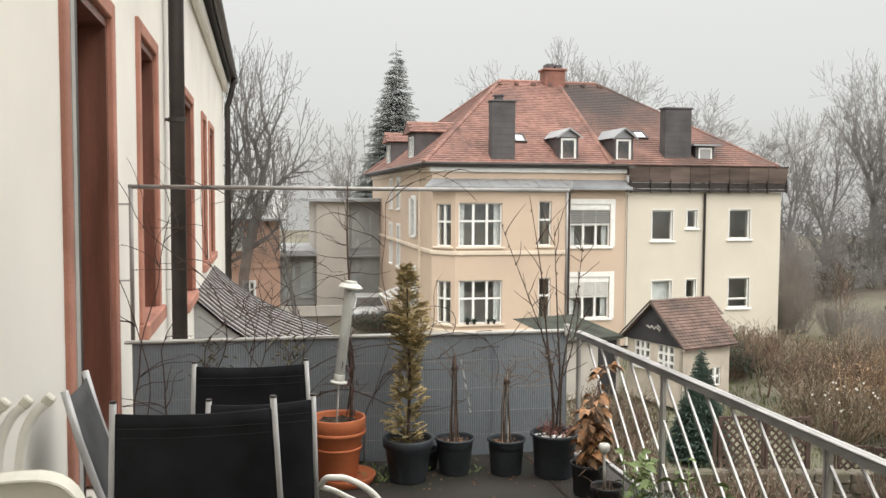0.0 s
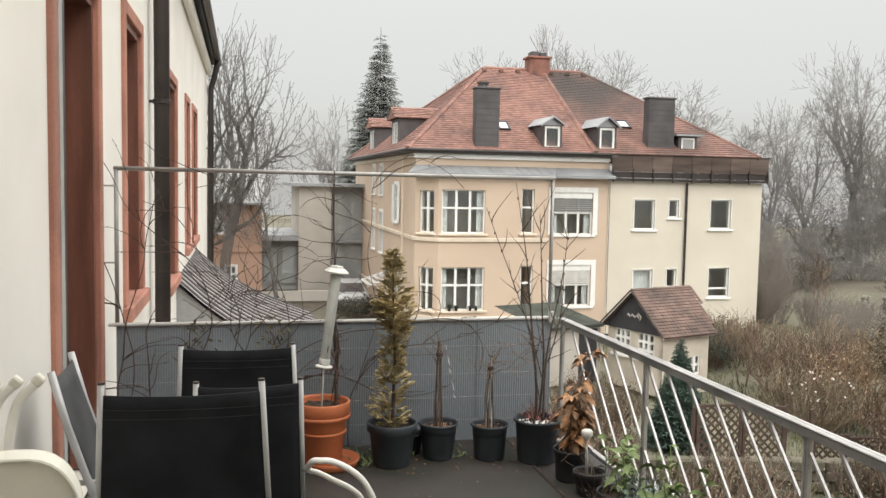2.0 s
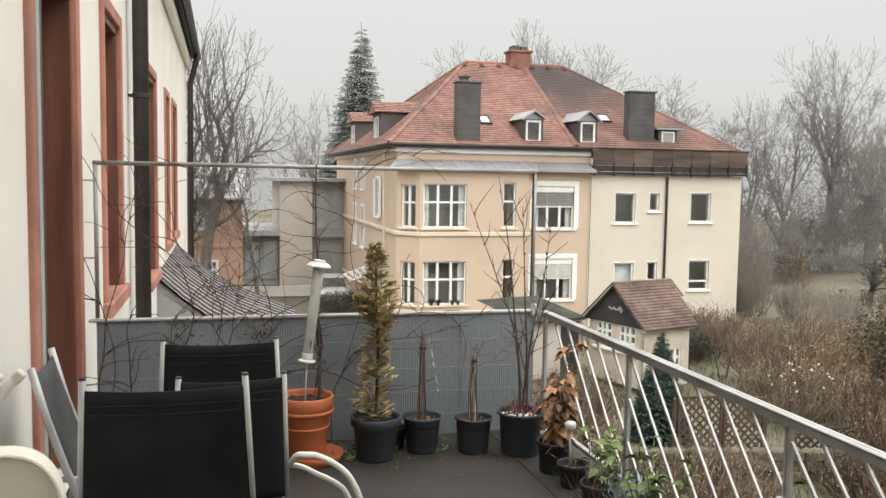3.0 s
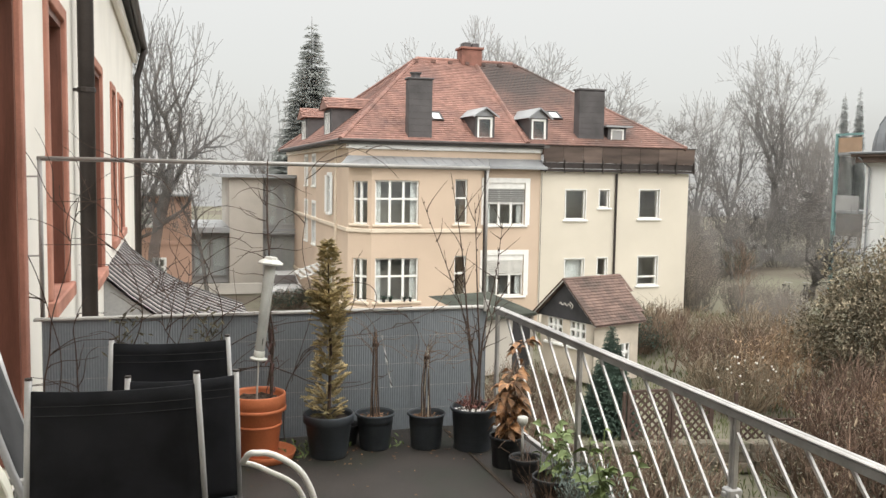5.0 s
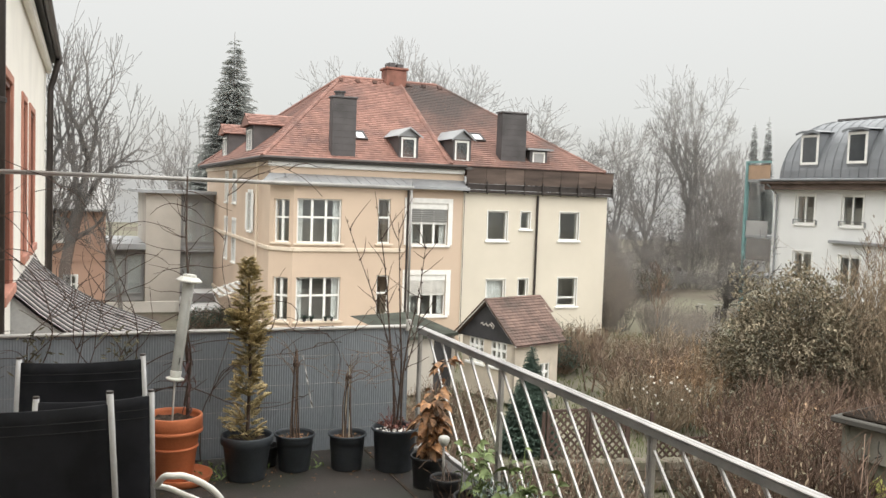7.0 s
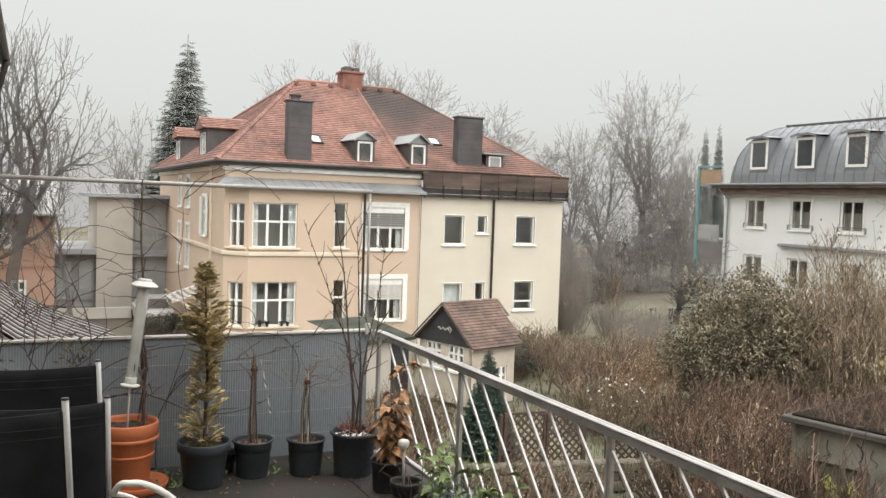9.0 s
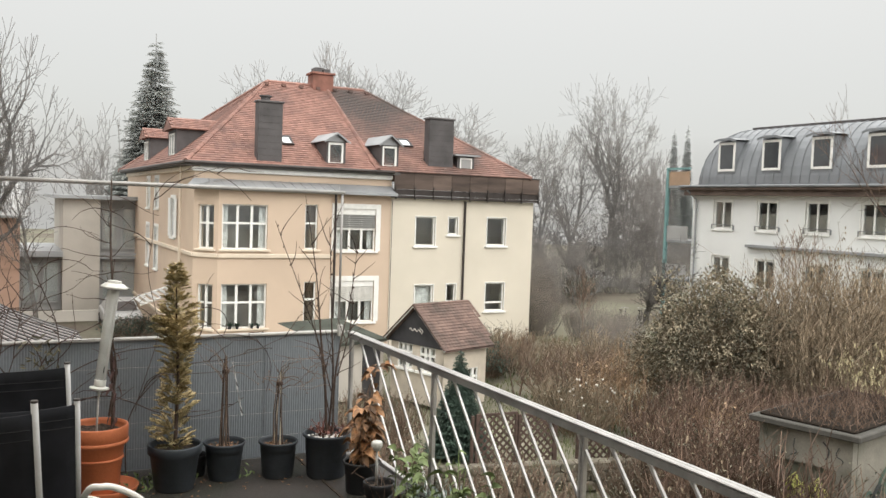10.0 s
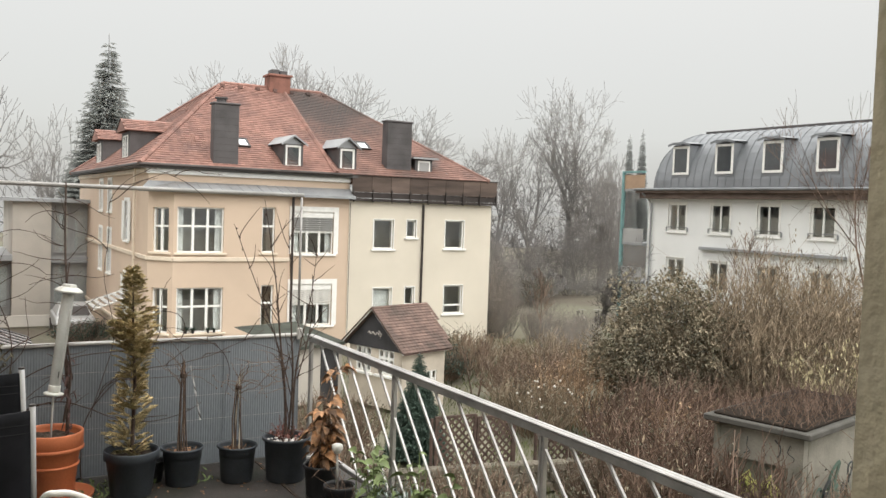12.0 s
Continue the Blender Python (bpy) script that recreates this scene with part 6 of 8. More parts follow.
stone_wall(8.6, 17.6, 14.6, 16.3, 3, "low mossy dry-stone garden wall")
stone_wall(9.0, 13.9, 14.0, 12.6, 3, "low mossy dry-stone garden wall")
tb = thing("garden_table", "small round white garden table", "table", m=pose(13.6, 14.3, GZ - 0.1))
part("tabletop", Shape().lathe([(0.01, 0.70), (0.30, 0.70), (0.32, 0.715), (0.30, 0.73), (0.01, 0.73)], 20), WHITE_METAL, tb)
part("foot", Shape().lathe([(0.22, 0.0), (0.2, 0.03), (0.03, 0.05), (0.03, 0.70)], 12), WHITE_METAL, tb)

# ---------------------------------------------------------------- flat-roofed garage
gar = thing("garage", "concrete garage with mossy flat roof and painted walls", "garage", m=pose(13.82, 10.4, GZ - 0.1, 0, 0, 14))
part("wall", wall_shape(1.68, 2.635, [(0.2, 0.0, 1.4, 2.0)], 0.2), CONCRETE, gar, m=pose(0.15, 1.83, 0, 0, 0, -90))
part("wall", Shape().box(0.37, 0.15, 0, 3.9, 0.35, 2.635), CONCRETE, gar)
part("wall", Shape().box(0.15, 1.84, 0, 3.9, 1.97, 2.635).box(3.7, 0.36, 0, 3.9, 1.83, 2.635), CONCRETE, gar)
part("gate", Shape().box(0.26, 0.44, 0, 0.30, 1.62, 1.99), mat("grey_green_gate_paint", (0.15, 0.155, 0.12), 0.8, 0.3, 2, 30, 0.1), gar, "dull grey-green gate")
rf = part("roof_slab", Shape().box(-0.05, -0.05, 2.64, 4.1, 2.12, 2.76, chamfer=0.02), SLAB, gar)
part("moss_layer", Shape().box(0.1, 0.1, 2.761, 3.95, 1.98, 2.81, chamfer=0.02), MOSS_ROOF, rf, "brown moss")
q = Shape()
rng = random.Random(91)
for i in range(900):
    p = Vector((rng.uniform(0.1, 3.95), rng.uniform(0.1, 1.98), 2.81))
    q.tube([p, p + Vector((rng.uniform(-0.2, 0.2), rng.uniform(-0.2, 0.2), rng.uniform(0.05, 0.3)))], [0.006, 0.003], 3, close=False)
part("dead_growth", q, DARK_TWIG, rf, "dead stems growing in the moss", kind="stuff")
rng = random.Random(9)
for i in range(5):
    y, z = 0.40 + i * 0.27 + rng.uniform(-0.09, 0.09), 2.10 + rng.uniform(-0.05, 0.09)
    pts = bent([(0.146, y + rng.uniform(-0.07, 0.07), z + 0.11 * k + rng.uniform(-0.04, 0.04)) for k in range(4)], 4)
    part("paint_mark", Shape().tube(pts, rng.uniform(0.010, 0.018), 4), INK, gar)
for i in range(10):
    x, z = rng.uniform(0.5, 3.2), rng.uniform(0.6, 1.8)
    pts = bent([(x + 0.22 * math.cos(1.7 * k + i) + 0.08 * k, 0.146, z + 0.28 * math.sin(1.3 * k + 2 * i)) for k in range(6)], 4)
    part("paint_mark", Shape().tube(pts, rng.uniform(0.02, 0.05), 4), INK if i % 3 else DARK_GREEN, gar)
for i in range(6):
    y, z = 0.55 + 0.15 * i, 1.25 + 0.2 * math.sin(i * 2.1)
    part("paint_mark", Shape().tube([(0.252, y, z), (0.252, y + 0.12, z + 0.22), (0.252, y + 0.26, z + 0.05)], [0.10, 0.15, 0.10], 6), LIME, gar)

# ---------------------------------------------------------------- buildings beyond the white house
orange = thing("orange_house", "orange rendered house dim in mist", "house", m=pose(0, 48, GZ))
oh = [(0.45, 3.65, 1.1, 4.8), (1.2, 0.95, 1.75, 1.9)]
part("wall", wall_shape(5.1, 5.3, [(a + 2.0, b, c + 2.0, d) for a, b, c, d in oh], 0.3), ORANGE_WALL, orange, m=pose(-4.0, 0, 0))
part("wall", Shape().box(0.8, 0.31, 0, 1.1, 8, 5.3), ORANGE_WALL, orange)
part("inner_rooms", Shape().box(-3.9, 0.9, 0, 0.78, 7, 5.2), ROOM_DARK, orange)
for a, b, c, d in oh:
    window_part(orange, pose(a - 2.0, 0, b), c - a, d - b, 2, (0.55,), surround=0.08, recess=0.05, sur_mat=WHITE_FRAME)
part("string_course", Shape().box(-4.0, -0.06, 2.65, 1.1, -0.002, 2.8), ORANGE_WALL, orange)
part("roof", Shape().quad((-4.2, -0.4, 5.31), (1.4, -0.4, 5.31), (1.0, 4, 7.2), (-4.2, 4, 7.2)).box(-4.2, -0.4, 5.2, 1.4, -0.36, 5.31), GREY_PANEL, orange)
modern = thing("modern_block", "beige flat-roofed block with grey glazing in mist", "house", m=pose(0, 52, GZ))
part("wall", Shape().box(3.3, 0, 0, 5.2, 8, 6.2), BEIGE_WALL, modern, "beige concrete wall")
part("wall", Shape().box(5.2, 0.6, 0, 7.6, 8, 6.2), GREY_PANEL, modern)
part("wall", Shape().box(1.12, 0.8, 0, 3.3, 8, 3.0), GREY_PANEL, modern)
part("roof", Shape().box(2.7, -0.4, 6.21, 7.8, 8.4, 6.40), ZINC, modern)
part("roof", Shape().box(1.0, -0.2, 3.01, 3.3, 8.2, 3.32), ZINC, modern)
for a, c, z0, z1, y in ((5.35, 6.2, 3.4, 5.8, 0.56), (6.35, 7.3, 3.4, 5.8, 0.56), (5.35, 6.2, 0.3, 2.8, 0.56), (6.35, 7.3, 0.3, 2.8, 0.56), (1.3, 2.2, 0.4, 2.7, 0.76), (2.3, 3.2, 0.4, 2.7, 0.76)):
    window_part(modern, pose(a, y - 0.14, z0), c - a, z1 - z0, 1, (), recess=0.05, frame_w=0.07, sill=False, frame_mat=GREY_PANEL)
part("balcony_rail", Shape().box(5.2, 0.1, 3.1, 7.6, 0.16, 3.2).box(5.2, 0.1, 2.9, 7.6, 0.5, 2.98), ZINC, modern)
part("terrace_wall", Shape().box(1.1, -4.2, 0, 6.3, -4.0, 0.55), BEIGE_WALL, modern)
aw = thing("side_awning", "slatted white awning on the villa's side wall", "awning", m=pose(7.1, 40.6, -2.38) @ Matrix.Scale(1.35, 4))
for k in range(6):
    part("slat", Shape().box(-1.1 + k * 0.2, -1.0, -0.36 + k * 0.065, -0.95 + k * 0.2, 1.0, -0.33 + k * 0.065), CAP_MAT, aw)
for y in (-0.9, 0.9):
    part("arm", Shape().tube([(0, y, 0.0), (-1.1, y, -0.4)], 0.03, 6), WHITE_FRAME, aw)

# ---------------------------------------------------------------- terrace furniture
def sling_chair(m, label, fabric, width=0.56, height=1.08, recline=12, arms=True, group="sling chairs", drop=0.018):
    """High-backed garden chair: local +y is the back, feet on z=0."""
    ob = thing("garden_chair", label, "chair", m=m, group=group)
    w = width / 2
    dy = math.tan(radians(recline))
    seat_z = 0.44
    def back(x, z):
        return (x * (1 + 0.2 * (height - z)), 0.24 + (z - seat_z) * dy, z)
    for sx in (-1, 1):
        x = sx * w
        p = part("back_tube", Shape().tube([back(x, seat_z - 0.06), back(x, height)], 0.0125, 10), ALU, ob, smooth=True)
        part("cap", Shape().lathe([(0.0130, -0.005), (0.0132, 0.0), (0.012, 0.003), (0.002, 0.0035)], 10, back(x, height + 0.002)), GUTTER, p)
        x = back(x, seat_z)[0]
        part("leg", Shape().tube([(x, 0.30, 0.0), (x, 0.22, seat_z), ], 0.0125, 8), ALU, ob, smooth=True)
        part("leg", Shape().tube([(x, -0.28, 0.0), (x, -0.24, seat_z + 0.0)], 0.0155, 8), ALU, ob, smooth=True)
        part("seat_tube", Shape().tube([(x, -0.26, seat_z), (x, 0.25, seat_z - 0.03)], 0.016, 8), ALU, ob, smooth=True)
        if arms:
            part("armrest", Shape().tube([(x + sx * 0.02, 0.29, 0.62), (x + sx * 0.03, 0.18, 0.665), (x + sx * 0.03, -0.12, 0.66), (x + sx * 0.03, -0.24, 0.60), (x + sx * 0.01, -0.27, 0.44)], 0.021, 8), WHITE_METAL, ob, "pale grey curved armrest", smooth=True)
    def sag(u, v):
        x, z = w * (2 * u - 1), seat_z + (height - drop - seat_z) * v
        c = 1 - (x / w) ** 2
        b = back(x, z)
        return (b[0], b[1] + 0.028 * c, b[2] - 0.006 * c * v ** 8)
    q = Shape().grid(sag, 10, 14)
    f = part("back_fabric", q, fabric, ob, smooth=True)
    solid = f.modifiers.new("thick", "SOLIDIFY")
    solid.thickness = 0.006
    for z in (height - drop - 0.057, height - drop - 0.092):
        pts = []
        for j in range(9):
            x = -w * 0.94 + 1.88 * w * j / 8
            b = back(x, z)
            pts.append((b[0], b[1] + 0.028 * (1 - (x / w) ** 2) + 0.0075, z))
        part("seam", Shape().tube(pts, 0.0017, 4), SEAM, f)
    w *= 1 + 0.2 * (height - seat_z)
    def dip(u, v):
        x = w * (2 * u - 1)
        return (x, -0.26 + 0.5 * v, seat_z - 0.02 - 0.03 * (1 - (x / w) ** 2))
    q = Shape().grid(dip, 8, 6)
    f = part("seat_fabric", q, fabric, ob, smooth=True)
    f.modifiers.new("thick", "SOLIDIFY").thickness = 0.006
    part("crossbar", Shape().tube([(-w, 0.255, 0.30), (w, 0.255, 0.30)], 0.012, 8), ALU, ob, smooth=True)
    part("crossbar", Shape().tube([(-w, -0.262, 0.25), (w, -0.262, 0.25)], 0.012, 8), ALU, ob, smooth=True)
    return ob


sling_chair(pose(-0.110, 3.70, 0, 0, 0, 179), "garden chair with black sling fabric and silver tubes, seen from behind", SLING, 0.56, 1.122, 9, arms=False, drop=0.042)
m2 = pose(0.105, 4.15, 0, 0, 0, 183)
c2 = sling_chair(m2, "garden chair with black sling fabric and pale curved armrest", SLING, 0.43, 1.012, 9, arms=False)
part("armrest", Shape().tube(bent([(0.36, 3.80, 0.62), (0.385, 3.74, 0.675), (0.42, 3.72, 0.682), (0.46, 3.72, 0.678), (0.52, 3.72, 0.65), (0.58, 3.72, 0.605), (0.62, 3.72, 0.55), (0.655, 3.72, 0.46), (0.68, 3.72, 0.30), (0.69, 3.72, 0.0)]), 0.0135, 12), WHITE_METAL, c2, "white curved tube armrest", m=m2.inverted(), smooth=True)
part("armrest", Shape().tube(bent([(0.36, 3.80, 0.62), (0.41, 3.77, 0.615), (0.47, 3.76, 0.585), (0.55, 3.76, 0.54), (0.60, 3.76, 0.485), (0.635, 3.755, 0.36), (0.645, 3.75, 0.0)]), 0.0115, 12), WHITE_METAL, c2, "white curved tube armrest", m=m2.inverted(), smooth=True)
sling_chair(pose(0.085, 4.62, 0, 0, 0, 178), "garden chair with black sling fabric at the table's far side", SLING, 0.512, 1.082, 9, arms=False)

fc = thing("folded_sling_chair", "folded garden chair with grey sling fabric leaning on the wall", "chair")
for y in (3.82, 4.24):
    part("back_tube", Shape().tube([(-0.655, y, 1.07), (-0.60, y, 0.86), (-0.535, y, 0.66), (-0.46, y, 0.46), (-0.39, y, 0.24), (-0.345, y, 0.0)], 0.0155, 10), ALU, fc, smooth=True)
    part("leg", Shape().tube([(-0.60, y + 0.03, 0.0), (-0.575, y + 0.03, 0.62)], 0.013, 8), ALU, fc, smooth=True)
    part("stay", Shape().tube([(-0.59, y + 0.03, 0.60), (-0.43, y + 0.01, 0.605)], 0.013, 8), CAP_MAT, fc, smooth=True)
def folded_sheet(u, v):
    z = 0.36 + 0.68 * v
    return (-0.647 + (1.04 - z) * 0.30 + 0.06 * (1.04 - z) ** 2 + 0.012 * (1 - (2 * u - 1) ** 2), 3.82 + 0.42 * u, z)
f = part("back_fabric", Shape().grid(folded_sheet, 8, 10), SLING_GREY, fc, smooth=True)
f.modifiers.new("thick", "SOLIDIFY").thickness = 0.006
part("seat_fabric", Shape().box(-0.36, 3.84, 0.10, -0.345, 4.22, 0.50, m=pose(-0.02, 0, 0.09, 0, -12, 0)), SLING, fc)

wc = thing("cushioned_chair", "white tubular garden chair with cream padded back", "chair", m=pose(-0.445, 2.30, 0, 0, 0, 6))
q = Shape()
arc = [(0.165 * math.cos(math.pi * i / 20) * abs(math.cos(math.pi * i / 20)) ** -0.35 if i != 10 else 0.0, 1.015 + 0.185 * math.sin(math.pi * i / 20) ** 0.9) for i in range(21)]
for x, z in arc:
    q.v.append((x, 0.03, z))
    q.v.append((x * 0.97, -0.04, z - 0.008))
q.v.extend([(-0.165, 0.03, 0.5), (-0.16, -0.04, 0.5), (0.165, 0.03, 0.5), (0.16, -0.04, 0.5)])
for i in range(20):
    q.f.append((2 * i, 2 * i + 2, 2 * i + 3, 2 * i + 1))
q.f.append(tuple([2 * i for i in range(21)] + [42, 44]))
q.f.append(tuple([2 * i + 1 for i in reversed(range(21))] + [45, 43]))
pad = part("back_pad", q, CREAM_CLOTH, wc, "cream padded back")
soft = pad.modifiers.new("soft", "BEVEL")
soft.width, soft.segments = 0.012, 2
part("piping", Shape().tube([(0.162, -0.043, 0.5), *[(x * 0.98, -0.043, z - 0.004) for x, z in arc], (-0.162, -0.043, 0.5)], 0.005, 6), CREAM_CLOTH, pad)
part("seat_pad", Shape().box(-0.17, -0.02, 0.42, 0.17, 0.36, 0.49, chamfer=0.02), CREAM_CLOTH, wc)
for sx in (-0.15, 0.15):
    part("leg", Shape().tube([(sx, 0.0, 0), (sx, 0.0, 0.6)], 0.013, 8), WHITE_METAL, wc, smooth=True)
    part("leg", Shape().tube([(sx, 0.34, 0), (sx, 0.32, 0.43)], 0.013, 8), WHITE_METAL, wc, smooth=True)
fold = thing("folded_chair", "white tubular folding chair leaning by the wall", "chair")
for k in range(3):
    x, y = -0.055 * k, 2.78 - 0.02 * k
    part("side_tube", Shape().tube(bent([(x - 0.53, y, 0.0), (x - 0.55, y, 0.6), (x - 0.56, y, 0.95), (x - 0.56, y, 1.08), (x - 0.545, y, 1.17), (x - 0.52, y, 1.225), (x - 0.485, y, 1.262)]), 0.0145, 14), WHITE_METAL, fold, smooth=True)
    part("end_cap", Shape().box(-0.016, -0.016, -0.008, 0.016, 0.016, 0.022, m=pose(x - 0.483, y, 1.264, 0, 42, 0), chamfer=0.005), CREAM_CLOTH, fold)
part("crossbar", Shape().tube([(-0.55, 2.78, 0.72), (-0.66, 2.74, 0.72)], 0.010, 8), WHITE_METAL, fold)
part("crossbar", Shape().tube([(-0.535, 2.78, 0.08), (-0.645, 2.74, 0.08)], 0.010, 8), WHITE_METAL, fold)


# ---------------------------------------------------------------- pots and their plants
def pot(x, y, r, h, material, label, taper=0.74, rim=0.03, saucer=0.0, name="flower_pot", slide=(0, 0)):
    z0 = 0.03 if saucer else 0.0
    ob = thing(name, label, "pot", m=pose(x, y, 0))
    prof = [(r * taper * 0.96, z0), (r * taper, z0 + 0.01), (r * 0.90, z0 + h - rim - 0.012), (r, z0 + h - rim), (r, z0 + h - 0.006), (r * 0.985, z0 + h), (r * 0.93, z0 + h), (r * 0.90, z0 + h - 0.02), (r * 0.88, z0 + h - 0.07)]
    part("shell", Shape().lathe(prof, 40), material, ob, smooth=True)
    q = Shape()
    n, k = 24, 5
    rg = random.Random(int(x * 100))
    for i in range(k):
        for j in range(n):
            a = 2 * math.pi * j / n
            rr = r * 0.885 * (i + 1) / k
            q.v.append((rr * math.cos(a), rr * math.sin(a), z0 + h - 0.045 + 0.02 * noise.noise((rr * 20 * math.cos(a), rr * 20 * math.sin(a), x))))
    for i in range(k - 1):
        for j in range(n):
            a, b = i * n + j, i * n + (j + 1) % n
            q.f.append((a, b, b + n, a + n))
    q.f.append(tuple(range(n)))
    part("soil", q, SOIL, ob, "dark potting soil")
    if saucer:
        part("saucer", Shape().lathe([(saucer * 0.85, 0), (saucer * 0.9, 0.004), (saucer, 0.05), (saucer * 0.985, 0.055), (saucer * 0.95, 0.052), (saucer * 0.86, 0.022)], 40, (slide[0], slide[1], 0)), material, ob, smooth=True)
    return ob


tp = pot(0.60, 5.70, 0.180, 0.41, TERRA, "large terracotta-coloured plastic pot on a saucer", 0.70, 0.085, 0.195, slide=(0.055, 0.02))
part("rim_step", Shape().lathe([(0.176, 0.330), (0.183, 0.334), (0.184, 0.352), (0.179, 0.357)], 40), TERRA, tp, smooth=True)
part("band", Shape().lathe([(0.152, 0.232), (0.1575, 0.236), (0.158, 0.246), (0.1535, 0.250)], 40), TERRA, tp, smooth=True)
pot(1.058, 5.68, 0.166, 0.285, POT_GREY, "anthracite plastic pot with a wide rim holding the conifer", 0.74, 0.055)
pot(1.39, 5.77, 0.137, 0.245, POT_GREY, "anthracite plastic pot with tied canes", 0.74, 0.012)
pot(1.732, 5.70, 0.132, 0.24, POT_GREY, "anthracite plastic pot with dead twigs", 0.78, 0.012)
pot(2.035, 5.60, 0.160, 0.29, POT_GREY, "large dark grey pot with white pebbles on the soil", 0.80, 0.018)
pot(2.125, 5.20, 0.115, 0.20, POT_BLACK, "black pot with a withered leafy plant", 0.80, 0.015)
pot(2.135, 4.92, 0.100, 0.145, POT_BLACK, "small black pot with a white-topped stake", 0.72, 0.03)
pot(2.14, 4.52, 0.12, 0.16, POT_BLACK, "dark pot of fresh green leaves by the railing", 0.78, 0.03)
pot(2.17, 4.02, 0.12, 0.16, POT_BLACK, "dark pot of fresh green leaves by the railing", 0.78, 0.03)
pot(1.23, 5.90, 0.085, 0.14, POT_BLACK, "small black pot in the shade of the screen", 0.75, 0.02)

pb = thing("pebble_layer", "white pebbles lying on the soil of the large grey pot", "pebble", m=pose(2.035, 5.60, 0.25))
rng = random.Random(4)
ico = bmesh.new()
bmesh.ops.create_icosphere(ico, subdivisions=1, radius=1)
pm = bpy.data.meshes.new("pebble")
ico.to_mesh(pm)
ico.free()
for i in range(46):
    a, rr = rng.uniform(0, 2 * math.pi), 0.13 * math.sqrt(rng.random())
    k = rng.uniform(0.006, 0.013)
    part("pebble", pm, PEBBLE, pb, m=pose(rr * math.cos(a), rr * math.sin(a), 0.006, 0, 0, rng.uniform(0, 360)) @ Matrix.Diagonal((k * 1.3, k, k * 0.7, 1)))


def wander(rng, p, d, length, n=8, wobble=0.2, droop=0.0):
    p, d = Vector(p), Vector(d).normalized()
    pts = [p.copy()]
    for i in range(n):
        d = (d + Vector((rng.uniform(-1, 1), rng.uniform(-1, 1) * 0.6, rng.uniform(-1, 1))) * wobble - Vector((0, 0, droop))).normalized()
        p = p + d * length / n
        pts.append(p.copy())
    return pts


# potted conifer
cp = thing("potted_conifer", "slim yellow-green potted conifer with uneven sprays", "plant", m=pose(1.058, 5.68, 0.24))
part("trunk", Shape().tube([(0, 0, 0), (0.012, 0, 0.45), (-0.005, 0, 0.8), (-0.012, 0, 1.18)], [0.013, 0.010, 0.006, 0.002], 7), BARK_NEAR, cp)
q = Shape()
rng = random.Random(21)
H = 1.22
knots = ((0, 0.05, 0.0), (0.06, 0.10, -0.02), (0.14, 0.125, -0.015), (0.22, 0.10, -0.02), (0.32, 0.07, -0.02), (0.46, 0.07, 0.0), (0.54, 0.10, 0.015), (0.62, 0.125, 0.04), (0.70, 0.11, 0.04), (0.76, 0.085, 0.01), (0.84, 0.06, -0.01), (0.93, 0.05, -0.012), (1.0, 0.008, -0.012))


def conifer_spray(q, rng, base, d, ln):
    """One flat feathery spray: a spine with short scale leaves set in two rows."""
    d = d.normalized()
    side = d.cross(Vector((rng.uniform(-0.4, 0.4), rng.uniform(-0.4, 0.4), 1)))
    side.normalize()
    n = max(5, int(ln / 0.008))
    for k in range(n):
        u = (k + 0.5) / n
        p = base + d * ln * u + Vector((0, 0, -0.18 * ln * u * u))
        w = 0.040 * (1 - 0.7 * u) + 0.010
        for sg in (-1, 1):
            q.leaf(p, d * 0.8 + side * sg * rng.uniform(0.5, 1.1) + Vector((0, 0, rng.uniform(-0.2, 0.35))), (rng.uniform(-0.5, 0.5), rng.uniform(-0.5, 0.5), 1), w * rng.uniform(0.7, 1.2), 0.012, 0.3)


for i in range(500):
    f = rng.random() ** 0.95
    z = 0.02 + f * (H - 0.04)
    for (fa, ra_, oa), (fb, rb_, o_b) in zip(knots, knots[1:]):
        if fa <= f <= fb:
            w = (f - fa) / (fb - fa)
            rr, off = ra_ + (rb_ - ra_) * w, oa + (o_b - oa) * w
    a = rng.uniform(0, 2 * math.pi)
    gap = noise.noise((z * 7.0, math.cos(a) * 1.3, math.sin(a) * 1.3))
    if (gap < -0.22 and f < 0.9) or (f < 0.32 and rng.random() < 0.45):
        continue
    rr *= 1.28 + 0.95 * gap
    d = Vector((math.cos(a), math.sin(a), rng.uniform(0.25, 1.0)))
    inner = rng.uniform(0.0, 0.55)
    base = Vector((off * 0.8, 0, z - 0.03)) + Vector((math.cos(a), math.sin(a), 0)) * rr * inner
    conifer_spray(q, rng, base, d, abs(rr) * (1 - inner) * rng.uniform(0.7, 1.1) + 0.02)
part("foliage", q, CEDAR, cp, kind="stuff")

